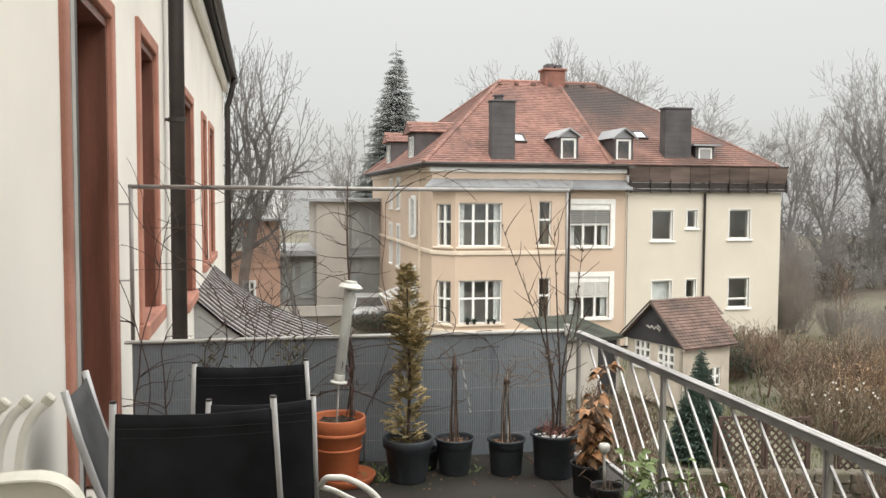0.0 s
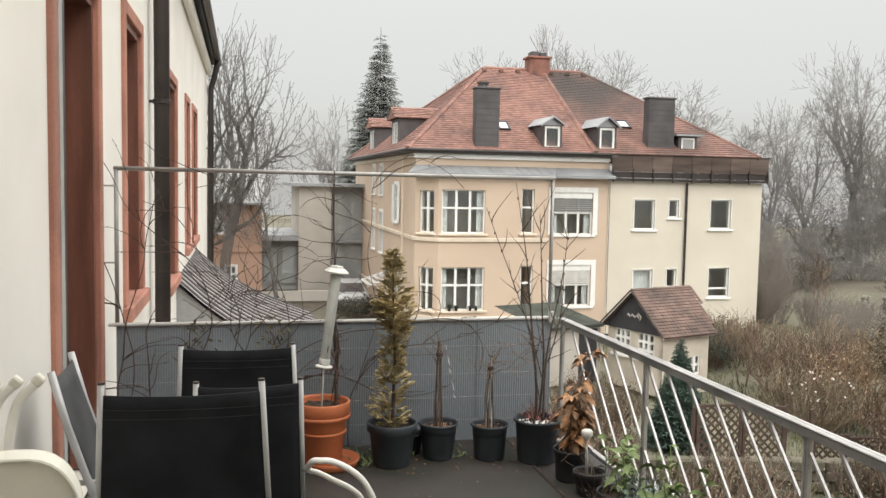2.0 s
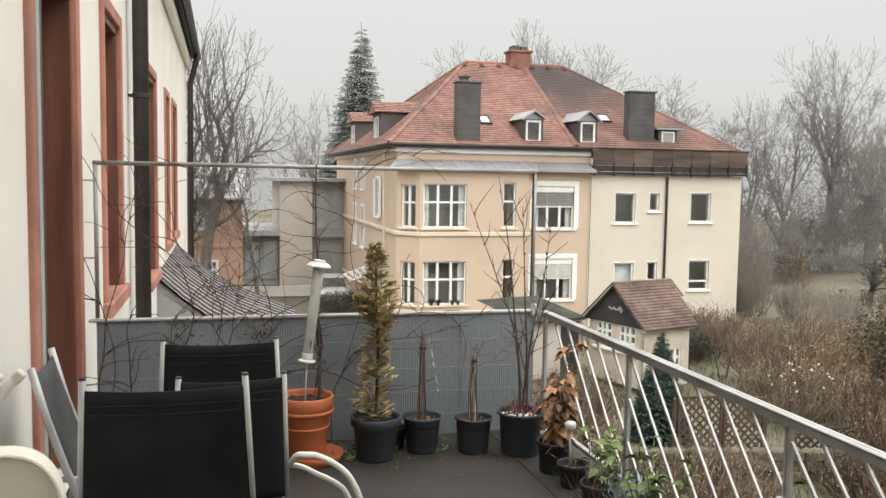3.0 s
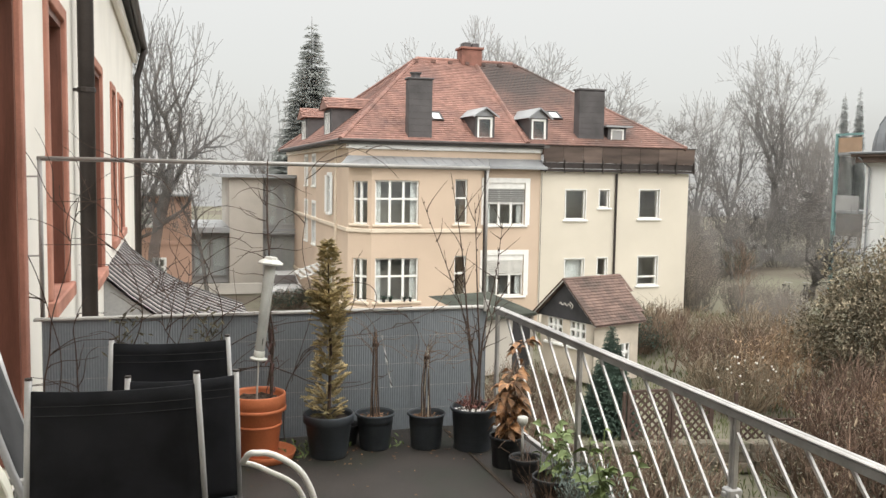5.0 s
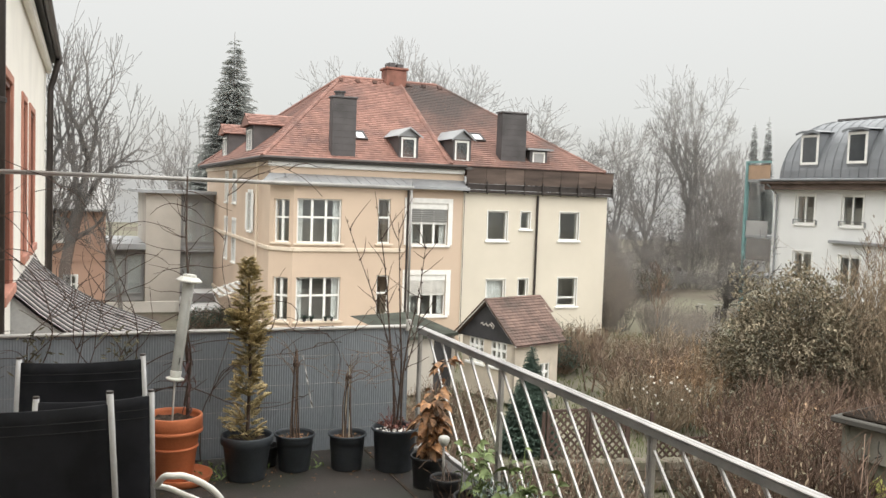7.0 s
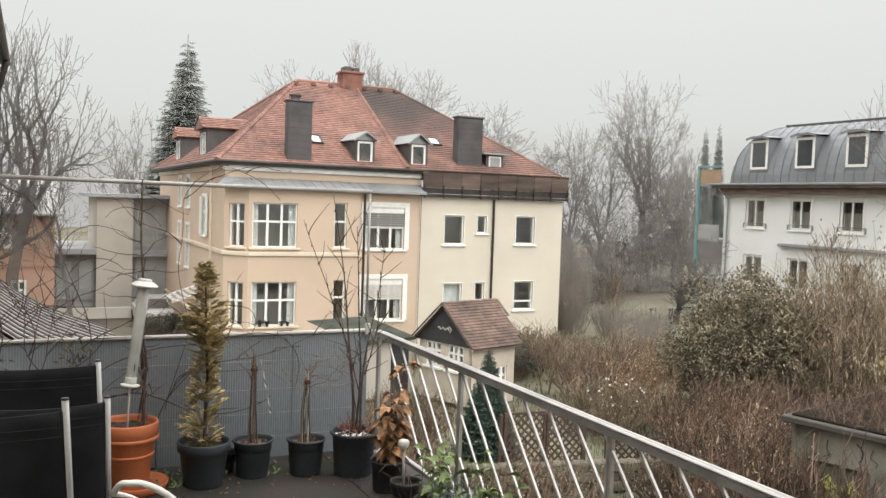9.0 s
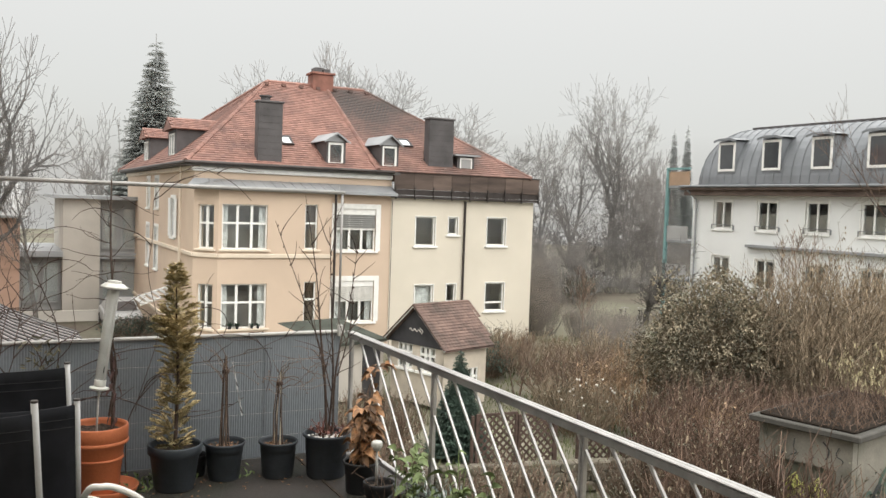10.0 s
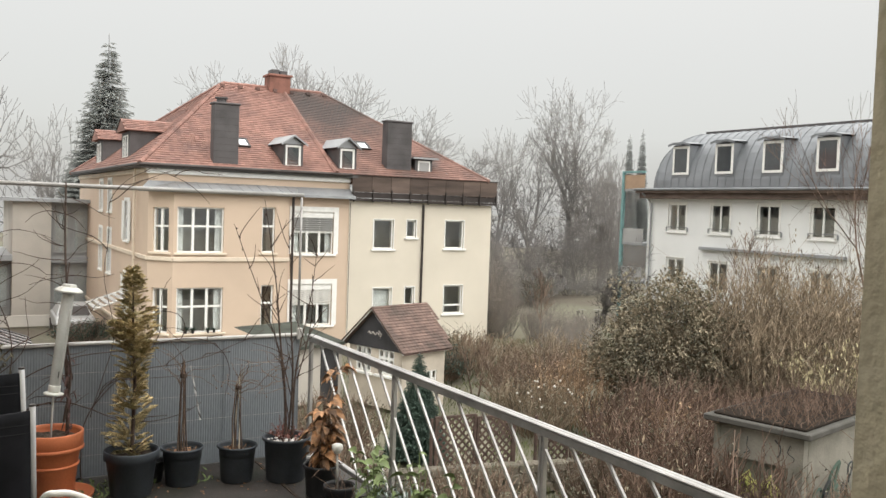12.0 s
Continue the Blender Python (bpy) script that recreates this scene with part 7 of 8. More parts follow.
# tied cane bundles
for x, y, h, seed, foil in ((1.39, 5.77, 0.60, 31, True), (1.732, 5.70, 0.50, 32, False)):
    rng = random.Random(seed)
    ob = thing("cane_bundle", "bundle of dry brown stems tied to stakes in a pot", "plant", m=pose(x, y, 0.19))
    for k in range(8):
        a = 2 * math.pi * k / 8
        p = Vector((0.032 * math.cos(a), 0.04 * math.sin(a), 0.0))
        top = Vector((0.012 * math.cos(a), 0.012 * math.sin(a), h * rng.uniform(0.85, 1.05)))
        part("cane", Shape().tube([p, p.lerp(top, 0.5) + Vector((rng.uniform(-1, 1), rng.uniform(-1, 1), 0)) * 0.012, top], [0.0046, 0.0042, 0.003], 5), BAMBOO if k in (3, 6) and not foil else BARK_NEAR if k % 2 else CANE, ob)
    q = Shape()
    for k in range(9 if foil else 20):
        pts = wander(rng, (rng.uniform(-0.02, 0.02), 0, h * rng.uniform(0.7, 1.0)), (rng.uniform(-0.7, 1), rng.uniform(-0.5, 0.5), rng.uniform(0.0, 1)), rng.uniform(0.1, 0.34), 9, 0.42)
        q.tube(pts, taper(9, 0.0026, 0.001), 4)
        if k % 2:
            q.lathe([(0.001, -0.006), (0.0055, 0.0), (0.001, 0.006)], 5, pts[-1])
    part("twig_mass", q, CANE, ob, kind="stuff")
    part("tie", Shape().lathe([(0.022, -0.012), (0.024, 0.0), (0.022, 0.012)], 10, (0, 0, h * 0.86)), BARK_NEAR, ob)
    if foil:
        q = Shape()
        pts = [(0.03 + 0.07 * i / 10, -0.05, h * 0.98 - 0.36 * i / 10) for i in range(11)]
        for i in range(10):
            a, b = Vector(pts[i]), Vector(pts[i + 1])
            tw = Vector((0.008 * math.cos(i * 1.3), 0.008 * math.sin(i * 1.3), 0))
            tw2 = Vector((0.008 * math.cos((i + 1) * 1.3), 0.008 * math.sin((i + 1) * 1.3), 0))
            q.quad(a - tw, a + tw, b + tw2, b - tw2)
        part("foil_ribbon", q, ALU, ob, "twisted silver bird-scare ribbon")
    q = Shape()
    for k in range(70):
        a, rr = rng.uniform(0, 6.28), 0.105 * math.sqrt(rng.random())
        q.leaf((rr * math.cos(a), rr * math.sin(a), 0.012), (rng.uniform(-1, 1), rng.uniform(-1, 1), 0.3), (0, 0, 1), 0.03, 0.014)
    part("litter", q, DRY_LEAF, ob, kind="stuff")

# bare shrub in the corner pot
ob = thing("potted_shrub", "dark bare shrub rising from the corner pot", "plant", m=pose(2.075, 5.65, 0.25))
rng = random.Random(41)
stems = (((-0.02, 0, 0), (-0.03, 0.02, 0.35), (-0.06, 0.05, 0.7), (-0.12, 0.05, 1.1), (-0.20, 0.05, 1.62)),
         ((0.0, 0.01, 0), (0.02, 0.0, 0.4), (0.0, 0.02, 0.75), (-0.03, 0.0, 1.1), (-0.05, 0.0, 1.42)),
         ((0.02, 0, 0), (0.04, 0.02, 0.35), (0.07, 0.03, 0.62), (0.13, 0.04, 0.95), (0.19, 0.05, 1.32)),
         ((0.02, 0.02, 0.3), (-0.08, 0.04, 0.6), (-0.20, 0.05, 0.95), (-0.33, 0.05, 1.28), (-0.40, 0.05, 1.45)),
         ((0.04, 0.02, 0.4), (0.10, 0.02, 0.62), (0.14, 0.0, 0.85), (0.13, -0.02, 1.12)),
         ((0.0, 0.0, 0.1), (-0.07, -0.02, 0.45), (-0.10, -0.02, 0.75), (-0.13, -0.02, 0.98)))
for k, line in enumerate(stems):
    q = Shape()
    st = bent([Vector(p) + Vector((rng.uniform(-1, 1), 0, 0)) * 0.012 for p in line], 5)
    n = len(st) - 1
    r0 = (0.0105, 0.0085, 0.0085, 0.0042, 0.0045, 0.004)[k]
    q.tube(st, taper(n, r0, 0.0016), 6)
    for j in range(7):
        i = rng.randrange(n // 3, n)
        sd = rng.choice((-1, 1))
        pts = wander(rng, st[i], (sd * rng.uniform(0.25, 0.8), rng.uniform(-0.3, 0.2), rng.uniform(0.4, 1.4)), rng.uniform(0.08, 0.30), 6, 0.16)
        q.tube(pts, taper(6, 0.0034, 0.0013), 4)
    for i in range(3, n, 2):
        q.lathe([(0.001, -0.008), (0.006, 0.0), (0.001, 0.009)], 5, st[i] + Vector((rng.choice((-1, 1)) * 0.006, 0, 0)))
    part("stem", q, BARK_NEAR, ob)
q = Shape()
for k in range(12):
    pts = wander(rng, (rng.uniform(-0.1, 0.0), -0.02, rng.uniform(0.35, 0.6)), (-1, rng.uniform(-0.3, 0.1), rng.uniform(-0.3, 0.6)), rng.uniform(0.18, 0.42), 10, 0.38)
    q.tube(pts, taper(10, 0.0022, 0.001), 4)
part("twig_mass", q, CANE, ob, kind="stuff")
q = Shape()
for k in range(16):
    q.tube(wander(rng, (-0.05, -0.02, 0.0), (rng.uniform(-1, 0.6), rng.uniform(-0.4, 0.4), 0.9), rng.uniform(0.08, 0.2), 5, 0.25), taper(5, 0.002, 0.001), 4)
for k in range(90):
    a, rr = rng.uniform(0, 6.28), 0.14 * math.sqrt(rng.random())
    q.leaf((rr * math.cos(a), rr * math.sin(a), 0.015 + rng.random() * 0.04), (rng.uniform(-1, 1), rng.uniform(-1, 1), 0.5), (0, 0, 1), 0.035, 0.016)
part("dry_heather", q, mat("dry_heather", (0.17, 0.075, 0.06), 0.9, 0.4, 15, 90, 0.1, random_by="island"), ob, "withered red-brown heather", kind="stuff")

# withered leafy plant
ob = thing("withered_plant", "withered plant with curled brown hanging leaves", "plant", m=pose(2.125, 5.20, 0.16))
rng = random.Random(51)
st_q, lf = Shape(), Shape()


def curled(q, rng, p, d, ln, w):
    """A dead leaf: a strip that bends down and curls in at its edges."""
    d = Vector(d).normalized()
    s = d.cross(Vector((rng.uniform(-1, 1), rng.uniform(-1, 1), 1)))
    s.normalize()
    n0 = len(q.v)
    cup = rng.uniform(0.2, 0.9)
    for k in range(5):
        u = k / 4
        c = Vector(p) + d * ln * u + Vector((0, 0, -ln * 0.55 * u * u))
        wk = w * (0.12, 0.85, 1.0, 0.7, 0.05)[k]
        nrm = s.cross(d)
        q.v.extend((tuple(c - s * wk * 0.5 + nrm * wk * cup * 0.5), tuple(c), tuple(c + s * wk * 0.5 + nrm * wk * cup * 0.5)))
    for k in range(4):
        a = n0 + 3 * k
        q.f.extend(((a, a + 1, a + 4, a + 3), (a + 1, a + 2, a + 5, a + 4)))


for k in range(8):
    tall = k < 2
    st = wander(rng, (rng.uniform(-0.03, 0.03), rng.uniform(-0.03, 0.03), 0), (rng.uniform(-0.12, 0.2) + 0.03, rng.uniform(-0.15, 0.2), 1), rng.uniform(0.62, 0.74) if tall else rng.uniform(0.25, 0.52), 9, 0.12)
    st_q.tube(st, taper(9, 0.0055, 0.002), 6)
    for j in range(20 if tall else 24):
        p = st[rng.randrange(2, 10)]
        a = rng.uniform(0, 6.28)
        d = Vector((math.cos(a), math.sin(a), rng.uniform(-0.3, 0.5)))
        ln = rng.uniform(0.05, 0.10)
        tip = p + d.normalized() * rng.uniform(0.01, 0.045)
        st_q.tube([p, tip], [0.0015, 0.001], 3, close=False)
        curled(lf, rng, tip, d, ln, ln * rng.uniform(0.45, 0.75))
for k in range(5):
    st_q.tube(wander(rng, (0.02, 0, 0.02), (rng.uniform(-1, 1), rng.uniform(-1, 0), 0.35), rng.uniform(0.15, 0.3), 7, 0.2, 0.06), taper(7, 0.0025, 0.0012), 4)
part("twig_mass", st_q, CANE, ob, kind="stuff")
part("foliage", lf, DRY_LEAF, ob, kind="stuff", smooth=True)

# stake with white knob
ob = thing("garden_stake", "thin grey stake with a white plastic cap", "stake", m=pose(2.118, 4.92, 0.105))
part("rod", Shape().tube([(0, 0, 0), (-0.005, 0, 0.24)], 0.0075, 8), CAP_MAT, ob, smooth=True)
part("cap", Shape().lathe([(0.018, 0.235), (0.034, 0.262), (0.034, 0.285), (0.027, 0.292)], 18, (-0.005, 0, 0)), PALE_PLASTIC, ob, smooth=True)
q = Shape()
for k in range(8):
    q.tube(wander(rng, (rng.uniform(-0.05, 0.05), rng.uniform(-0.05, 0.05), 0), (rng.uniform(-1, 1), rng.uniform(-1, 1), 1), 0.16, 5, 0.3), taper(5, 0.002, 0.001), 4)
part("dead_growth", q, CANE, ob, kind="stuff")

# fresh green leaves by the railing
for x, y, h, seed in ((2.14, 4.52, 0.33, 61), (2.17, 4.02, 0.44, 62)):
    rng = random.Random(seed)
    ob = thing("green_plant", "leafy fresh green plant in a pot", "plant", m=pose(x, y, 0.12))
    st_q, lf = Shape(), Shape()
    for k in range(9):
        st = wander(rng, (rng.uniform(-0.08, 0.08), rng.uniform(-0.10, 0.10), 0), (rng.uniform(-0.35, 0.35), rng.uniform(-0.4, 0.4), 1), h * rng.uniform(0.55, 1.1), 6, 0.1)
        st_q.tube(st, taper(6, 0.004, 0.002), 5)
        for j in range(9):
            p = st[rng.randrange(2, 7)]
            a = rng.uniform(0, 6.28)
            ln = rng.uniform(0.04, 0.10)
            curled(lf, rng, p, (math.cos(a), math.sin(a), rng.uniform(0.1, 0.8)), ln, ln * 0.5)
    part("twig_mass", st_q, GREEN_LEAF, ob, kind="stuff")
    part("foliage", lf, GREEN_LEAF, ob, kind="stuff", smooth=True)
ob = thing("lavender_tuft", "silvery blue-green lavender tuft by the railing", "plant", m=pose(2.22, 4.28, 0.0))
q = Shape()
rng = random.Random(67)
for k in range(520):
    st = wander(rng, (rng.uniform(-0.08, 0.08), rng.uniform(-0.16, 0.16), 0.0), (rng.uniform(-0.5, 0.5), rng.uniform(-0.6, 0.6), 1), rng.uniform(0.14, 0.30), 3, 0.2)
    for p in st[1:]:
        q.leaf(p, (rng.uniform(-1, 1), rng.uniform(-1, 1), 0.8), (0, 0, 1), 0.035, 0.008)
part("foliage", q, mat("silver_lavender_leaf", (0.20, 0.25, 0.23), 0.8, 0.3, 9, 60, 0.1, random_by="island"), ob, kind="stuff")
ob = thing("dry_tuft", "dry grey-brown grassy tuft along the railing", "plant", m=pose(2.16, 4.2, 0.0))
q = Shape()
rng = random.Random(66)
for k in range(420):
    p = (rng.uniform(-0.12, 0.12), rng.uniform(-0.5, 0.5), 0.0)
    q.tube(wander(rng, p, (rng.uniform(-0.6, 0.6), rng.uniform(-0.6, 0.6), 1), rng.uniform(0.12, 0.28), 4, 0.25), taper(4, 0.002, 0.0008), 3, close=False)
part("twig_mass", q, CANE, ob, kind="stuff")
ob = thing("floor_weeds", "small green weeds and dead leaves along the screen", "weeds", m=pose(0.9, 5.9, 0.0))
q = Shape()
for k in range(110):
    x = rng.choice((-0.1, 0.0, 0.28, 0.62)) + rng.gauss(0, 0.05)
    q.leaf((x, rng.uniform(-0.25, 0.1), 0.0), (rng.uniform(-1, 1), rng.uniform(-1, 1), rng.uniform(0.3, 1)), (0, 0, 1), rng.uniform(0.02, 0.06), 0.018)
part("foliage", q, GREEN_LEAF, ob, kind="stuff")

ob = thing("leaf_litter", "scattered dead leaves and crumbs on the terrace floor", "leaves", m=pose(1.4, 5.2, 0.0))
q = Shape()
for k in range(150):
    x, y = rng.uniform(-0.9, 0.7), rng.uniform(-1.6, 0.8)
    if rng.random() < 0.55:
        y = 0.55 + abs(rng.gauss(0, 0.16)) * -1
    q.leaf((x, y, 0.003), (rng.uniform(-1, 1), rng.uniform(-1, 1), 0.15), (0, 0, 1), rng.uniform(0.008, 0.03), 0.012)
part("foliage", q, DRY_LEAF, ob, kind="stuff")

# feeder tube on a rod in the terracotta pot
ob = thing("feeder_tube", "tall clear plastic tube with pale cap and tray on a rod", "bird feeder", m=pose(0.622, 5.64, 0.30) @ Matrix.Scale(1.043, 4))
part("rod", Shape().tube([(-0.035, 0, 0), (-0.02, 0, 0.36)], 0.006, 8), CAP_MAT, ob, smooth=True)
tube_m = pose(-0.02, 0, 0.35, 0, 7.0, 0)
part("tray", Shape().lathe([(0.040, 0.0), (0.052, 0.004), (0.054, 0.012), (0.046, 0.014), (0.030, 0.020)], 24), PALE_PLASTIC, ob, m=tube_m, smooth=True)
part("collar", Shape().lathe([(0.031, 0.02), (0.033, 0.025), (0.033, 0.055), (0.030, 0.06)], 24), PALE_PLASTIC, ob, m=tube_m, smooth=True)
part("tube", Shape().lathe([(0.029, 0.055), (0.031, 0.06), (0.034, 0.575), (0.030, 0.58)], 24), CLEAR_PLASTIC, ob, m=tube_m, smooth=True)
part("inner_rod", Shape().tube([(0.004, 0, 0.06), (0.006, 0, 0.57)], 0.008, 8), CAP_MAT, ob, m=tube_m, smooth=True)
part("scale_strip", Shape().box(0.014, -0.0345, 0.06, 0.020, -0.0325, 0.5), CAP_MAT, ob, m=tube_m)
part("label", Shape().box(0.004, -0.0352, 0.10, 0.009, -0.0332, 0.14), GUTTER, ob, "small dark mark", m=tube_m)
part("cap", Shape().lathe([(0.040, 0.583), (0.076, 0.590), (0.077, 0.597), (0.052, 0.616), (0.040, 0.618), (0.038, 0.632), (0.02, 0.634)], 8), PALE_PLASTIC, ob, m=tube_m)

# climbing stems
ob = thing("climbing_tree", "thin bare climber trained up the trellis frame", "plant", m=pose(0.66, 5.72, 0.38))
rng = random.Random(71)
main = bent([(0.03, 0, 0), (0.035, 0.03, 0.25), (0.02, 0.05, 0.5), (0.035, 0.12, 0.8), (0.03, 0.25, 1.15), (0.04, 0.34, 1.55)], 4)
part("stem", Shape().tube(main, taper(len(main) - 1, 0.0125, 0.005), 7), BARK_NEAR, ob)
second = bent([(0.01, 0.01, 0.1), (0.045, 0.0, 0.4), (0.01, 0.08, 0.7), (0.05, 0.2, 1.05)], 4)
part("stem", Shape().tube(second, taper(len(second) - 1, 0.008, 0.003), 6), BARK_NEAR, ob)
q = Shape()
for k in range(30):
    i = rng.randrange(2, len(main) - 1)
    pts = wander(rng, main[i], (rng.choice((-1, 1)), rng.uniform(-0.1, 0.2), rng.uniform(-0.2, 1.2)), rng.uniform(0.06, 0.35), 8, 0.3)
    q.tube(pts, taper(8, 0.0034, 0.0012), 4)
part("twig_mass", q, BARK_NEAR, ob, kind="stuff")
q = Shape()
for k in range(26):
    p = main[rng.randrange(1, 9)] + Vector((rng.uniform(-0.03, 0.03), -0.02, rng.uniform(-0.04, 0.04)))
    curled(q, rng, p, (rng.uniform(-1, 1), rng.uniform(-1, 0.2), -0.6), rng.uniform(0.03, 0.06), 0.02)
part("foliage", q, mat("dark_dead_leaf", (0.09, 0.05, 0.045), 0.7, 0.4, 15, 90, 0.1, random_by="island"), ob, "few dark shrivelled leaves", kind="stuff")


def arching(rng, x, z, heading, length, curl, n=16):
    """A vine line in the plane of the screen that winds with a slowly changing heading."""
    pts, a, y = [Vector((x, 0, z))], heading, 0.0
    turn = 0.0
    for i in range(n):
        turn = turn * 0.7 + rng.uniform(-curl, curl)
        a += turn
        if z > 1.75 and math.sin(a) > 0:
            a += 0.35 if math.cos(a) < 0 else -0.35
        y += rng.uniform(-0.012, 0.012)
        x += math.cos(a) * length / n
        z = max(z + math.sin(a) * length / n, 0.03)
        pts.append(Vector((x, max(min(y, 0.05), -0.05), z)))
    return pts


vine_specs = ((-0.60, 81, 2, 0.0065), (-0.30, 82, 3, 0.0085), (0.02, 83, 3, 0.0065), (0.24, 84, 4, 0.007), (0.86, 86, 2, 0.004))
for x, seed, count, r0 in vine_specs:
    rng = random.Random(seed)
    ob = thing("vine", "dark leafless vine climbing the grey screen", "vine", m=pose(x, FY - 0.07, 0.0), group="vines on the screen")
    for k in range(count):
        q = Shape()
        low = rng.random() < 0.35
        st = arching(rng, rng.uniform(-0.05, 0.05), 0.02 + 0.4 * (k > 0), math.pi / 2 + rng.uniform(-0.35, 0.35), rng.uniform(0.8, 1.1) if low else rng.uniform(1.5, 2.3), 0.16, 22)
        q.tube(bent(st, 2), taper(len(st) * 2 - 2, r0 * (0.6 + 0.4 * (k == 0)), 0.002), 5)
        for j in range(6):
            i = rng.randrange(6, len(st) - 2)
            d = st[i + 1] - st[i]
            sub = arching(rng, 0, 0, math.atan2(d.z, d.x) + rng.choice((-1, 1)) * rng.uniform(0.5, 1.1), rng.uniform(0.15, 0.6), 0.22, 10)
            sub = [st[i] + Vector((p.x, p.y * 0.5, p.z)) for p in sub]
            q.tube(sub, taper(10, 0.0036, 0.0012), 4)
            for m2 in (3, 6, 9):
                q.lathe([(0.001, -0.005), (0.0045, 0.0), (0.001, 0.005)], 5, sub[m2])
        part("stem", q, BARK_NEAR, ob)
    if x in (0.24, -0.30):
        q = Shape()
        for k in range(45):
            p = Vector((rng.gauss(0.1, 0.07), -0.02, rng.uniform(0.68, 0.95)))
            q.leaf(p, (rng.uniform(-1, 1), rng.uniform(-0.6, 0.1), rng.uniform(-1, 0.8)), (0, -1, 0.3), rng.uniform(0.03, 0.07), 0.014)
        part("foliage", q, SHRUB_LEAF, ob, "sparse dull green leaf tuft", kind="stuff")


# ---------------------------------------------------------------- far small things
def bicycle(x, y, rot):
    ob = thing("bicycle", "parked bicycle dim on the far path", "bicycle", m=pose(x, y, GZ - 0.1, 0, 0, rot), group="parked bicycles")
    for cx in (-0.52, 0.52):
        ring = [(cx + 0.33 * math.cos(2 * math.pi * k / 18), 0, 0.34 + 0.33 * math.sin(2 * math.pi * k / 18)) for k in range(19)]
        wh = part("wheel", Shape().tube(ring, 0.02, 5), GUTTER, ob)
        for k in range(4):
            a = math.pi * k / 4
            part("spoke", Shape().tube([(cx - 0.32 * math.cos(a), 0, 0.34 - 0.32 * math.sin(a)), (cx + 0.32 * math.cos(a), 0, 0.34 + 0.32 * math.sin(a))], 0.006, 3), ALU, wh)
    for a, b in (((-0.52, 0.34), (-0.15, 0.85)), ((-0.15, 0.85), (0.38, 0.85)), ((0.38, 0.85), (0.0, 0.3)), ((0.0, 0.3), (-0.15, 0.9)), ((0.52, 0.34), (0.36, 1.0)), ((-0.52, 0.34), (0.0, 0.3))):
        part("frame_tube", Shape().tube([(a[0], 0, a[1]), (b[0], 0, b[1])], 0.018, 5), STACK, ob)
    part("saddle", Shape().box(-0.28, -0.07, 0.90, -0.02, 0.07, 0.96, chamfer=0.02), GUTTER, ob)
    part("handlebar", Shape().tube([(0.30, -0.25, 1.02), (0.36, 0, 1.02), (0.30, 0.25, 1.02)], 0.015, 5), ALU, ob)


for k, (x, y, r) in enumerate(((32.6, 40.4, 20), (33.6, 40.0, 35))):
    bicycle(x, y, r)


def sill_pot(x, z, r, leafy):
    ob = thing("sill_pot", "small dark plant pot on the villa's window sill", "pot", m=pose(x, 35.06, z), group="pots on the sill")
    part("shell", Shape().lathe([(r * 0.7, 0), (r, r * 1.6), (r * 0.9, r * 1.6), (r * 0.85, r * 1.4)], 12), SLATE, ob)
    q = Shape()
    rg = random.Random(int(x * 50))
    for k in range(60 if leafy else 20):
        q.leaf((0, 0, r * 1.5), (rg.uniform(-1, 1), rg.uniform(-1, 1), rg.uniform(0.2, 1.2)), (0, 0, 1), rg.uniform(0.1, 0.22), 0.06)
    part("foliage", q, DARK_GREEN, ob, kind="stuff")


for x, r, lf in ((8.45, 0.08, True), (8.75, 0.07, True), (9.35, 0.06, False), (9.6, 0.06, False)):
    sill_pot(x, -3.445, r, lf)

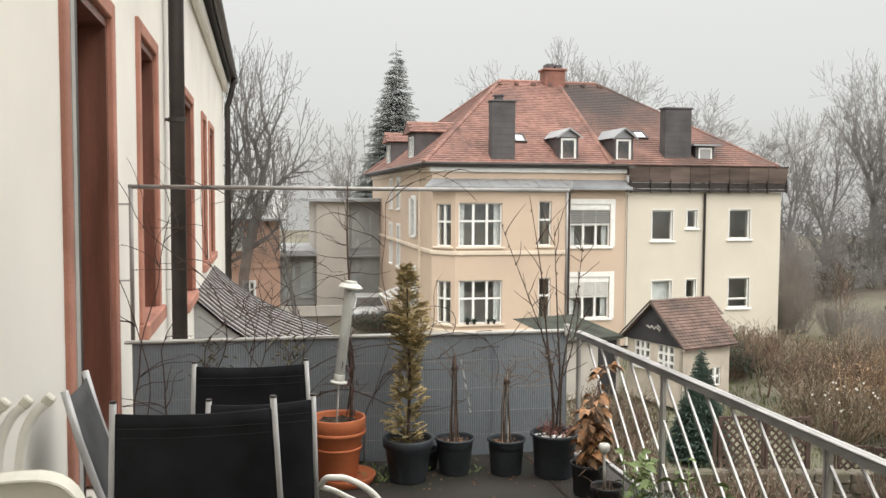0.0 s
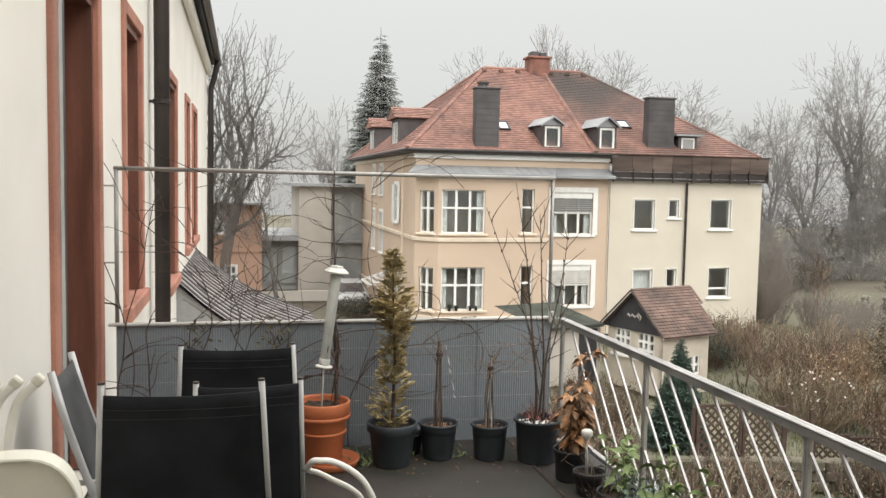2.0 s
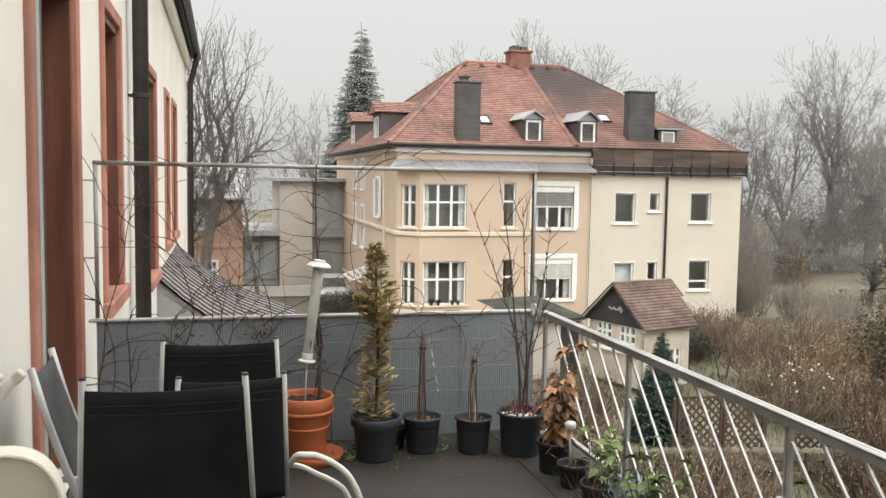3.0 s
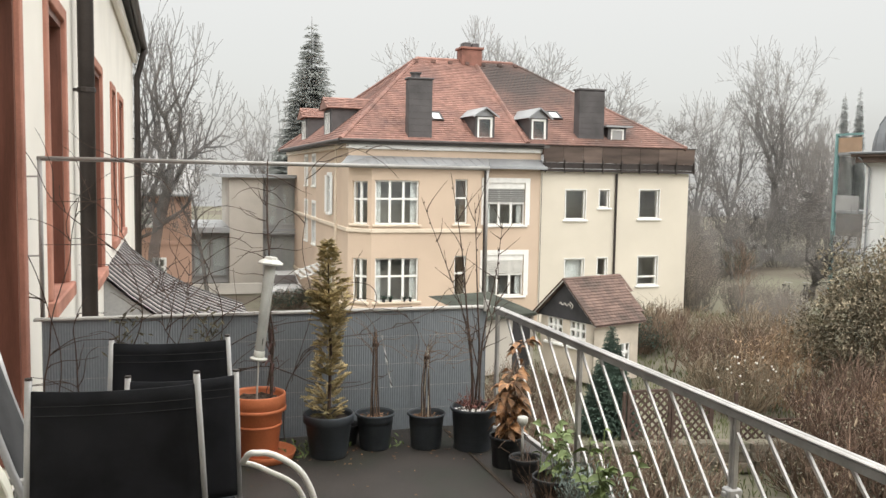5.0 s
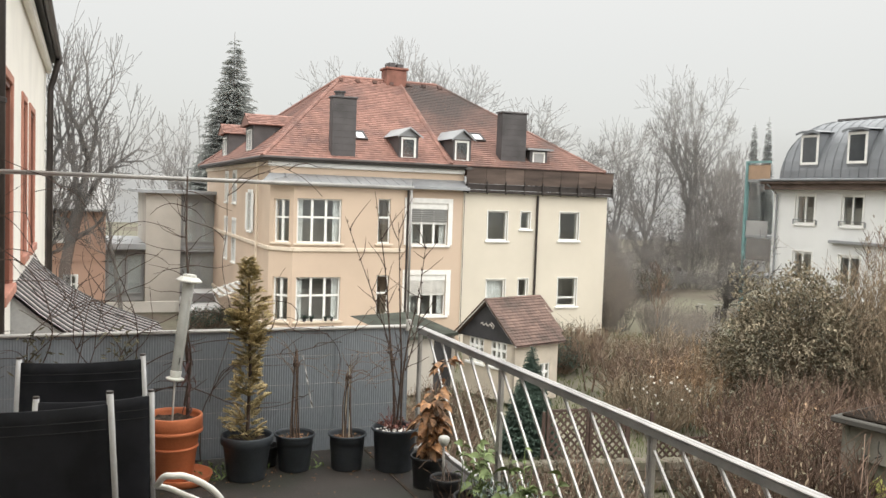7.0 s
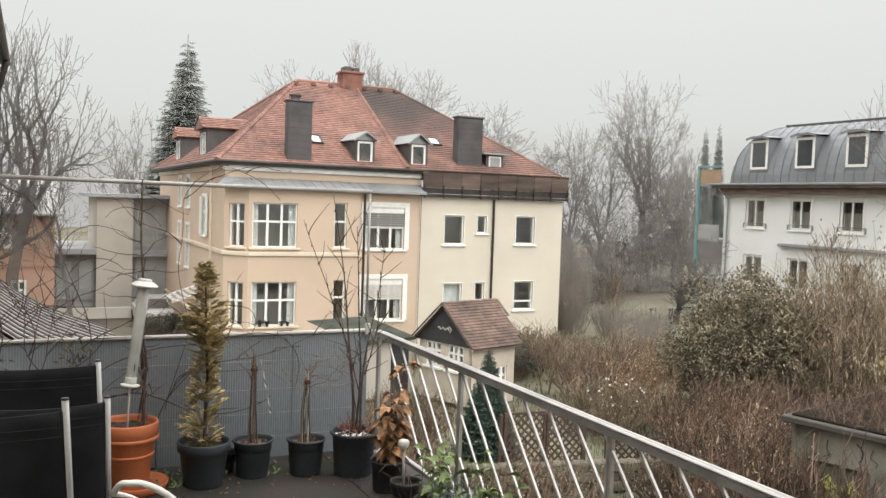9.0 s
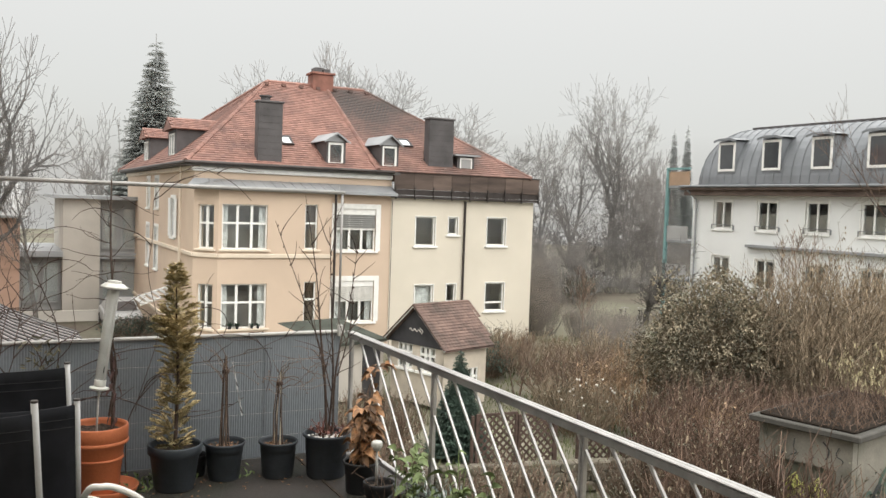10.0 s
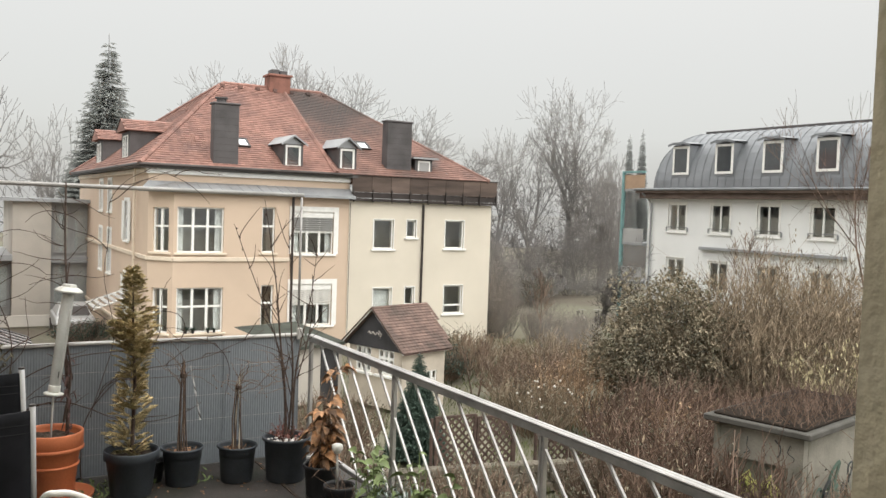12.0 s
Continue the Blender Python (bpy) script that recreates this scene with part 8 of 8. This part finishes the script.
# parked car beside the villa
CAR_PAINT = mat("silver_car_paint", (0.36, 0.36, 0.355), 0.4, 0.1, 2, 30, 0.0, metal=0.2)
car = thing("car", "silver-white parked car dim in mist beside the villa", "car", m=pose(5.55, 45.6, GZ - 0.08, 0, 0, 88), group="parked cars")
side_line = [(-2.0, 0.35), (-2.05, 0.75), (-1.75, 0.92), (-1.2, 0.98), (2.0, 0.95), (2.05, 0.55), (1.95, 0.32)]
roof_line = [(-1.2, 0.98), (-0.55, 1.42), (0.9, 1.45), (1.75, 0.97)]


def extrude(line, w0, w1):
    q = Shape()
    n = len(line)
    for y in (-1, 1):
        for i, (x, z) in enumerate(line):
            w = w0 if i in (0, n - 1) else w1
            q.v.append((x, y * w, z))
    for i in range(n):
        j = (i + 1) % n
        q.f.append((i, j, j + n, i + n))
    q.f.append(tuple(reversed(range(n))))
    q.f.append(tuple(range(n, 2 * n)))
    return q


body = part("body", extrude(side_line, 0.85, 0.88), CAR_PAINT, car)
bv = body.modifiers.new("round", "BEVEL")
bv.width, bv.segments = 0.08, 2
cab = part("cabin", extrude(roof_line, 0.8, 0.62), CAR_PAINT, car)
bv = cab.modifiers.new("round", "BEVEL")
bv.width, bv.segments = 0.05, 2
part("windscreen", Shape().quad((-1.19, 0.70, 1.03), (-1.19, -0.70, 1.03), (-0.66, -0.58, 1.39), (-0.66, 0.58, 1.39)), GUTTER, car)
for x0, x1, z1 in ((-0.95, 0.15, 1.36), (0.25, 1.35, 1.36)):
    part("side_window", Shape().quad((x0, -0.805, 1.0), (x1, -0.805, 1.0), (x1 - 0.15, -0.67, z1), (x0 + 0.3, -0.67, z1)), GUTTER, car)
for x in (-1.3, 1.25):
    for y in (-0.82, 0.82):
        wh = part("wheel", Shape().lathe([(0.1, -0.1), (0.3, -0.1), (0.32, -0.06), (0.32, 0.06), (0.3, 0.1), (0.1, 0.1)], 20), GUTTER, car, m=pose(x, y, 0.32, 90))
        part("rim", Shape().lathe([(0.02, -0.105), (0.2, -0.105), (0.2, -0.101)], 16), ALU, wh)
copy_thing(car, pose(39.5, 60.5, GZ - 0.08, 0, 0, 8))
copy_thing(car, pose(45.8, 61.5, GZ - 0.08, 0, 0, 5))
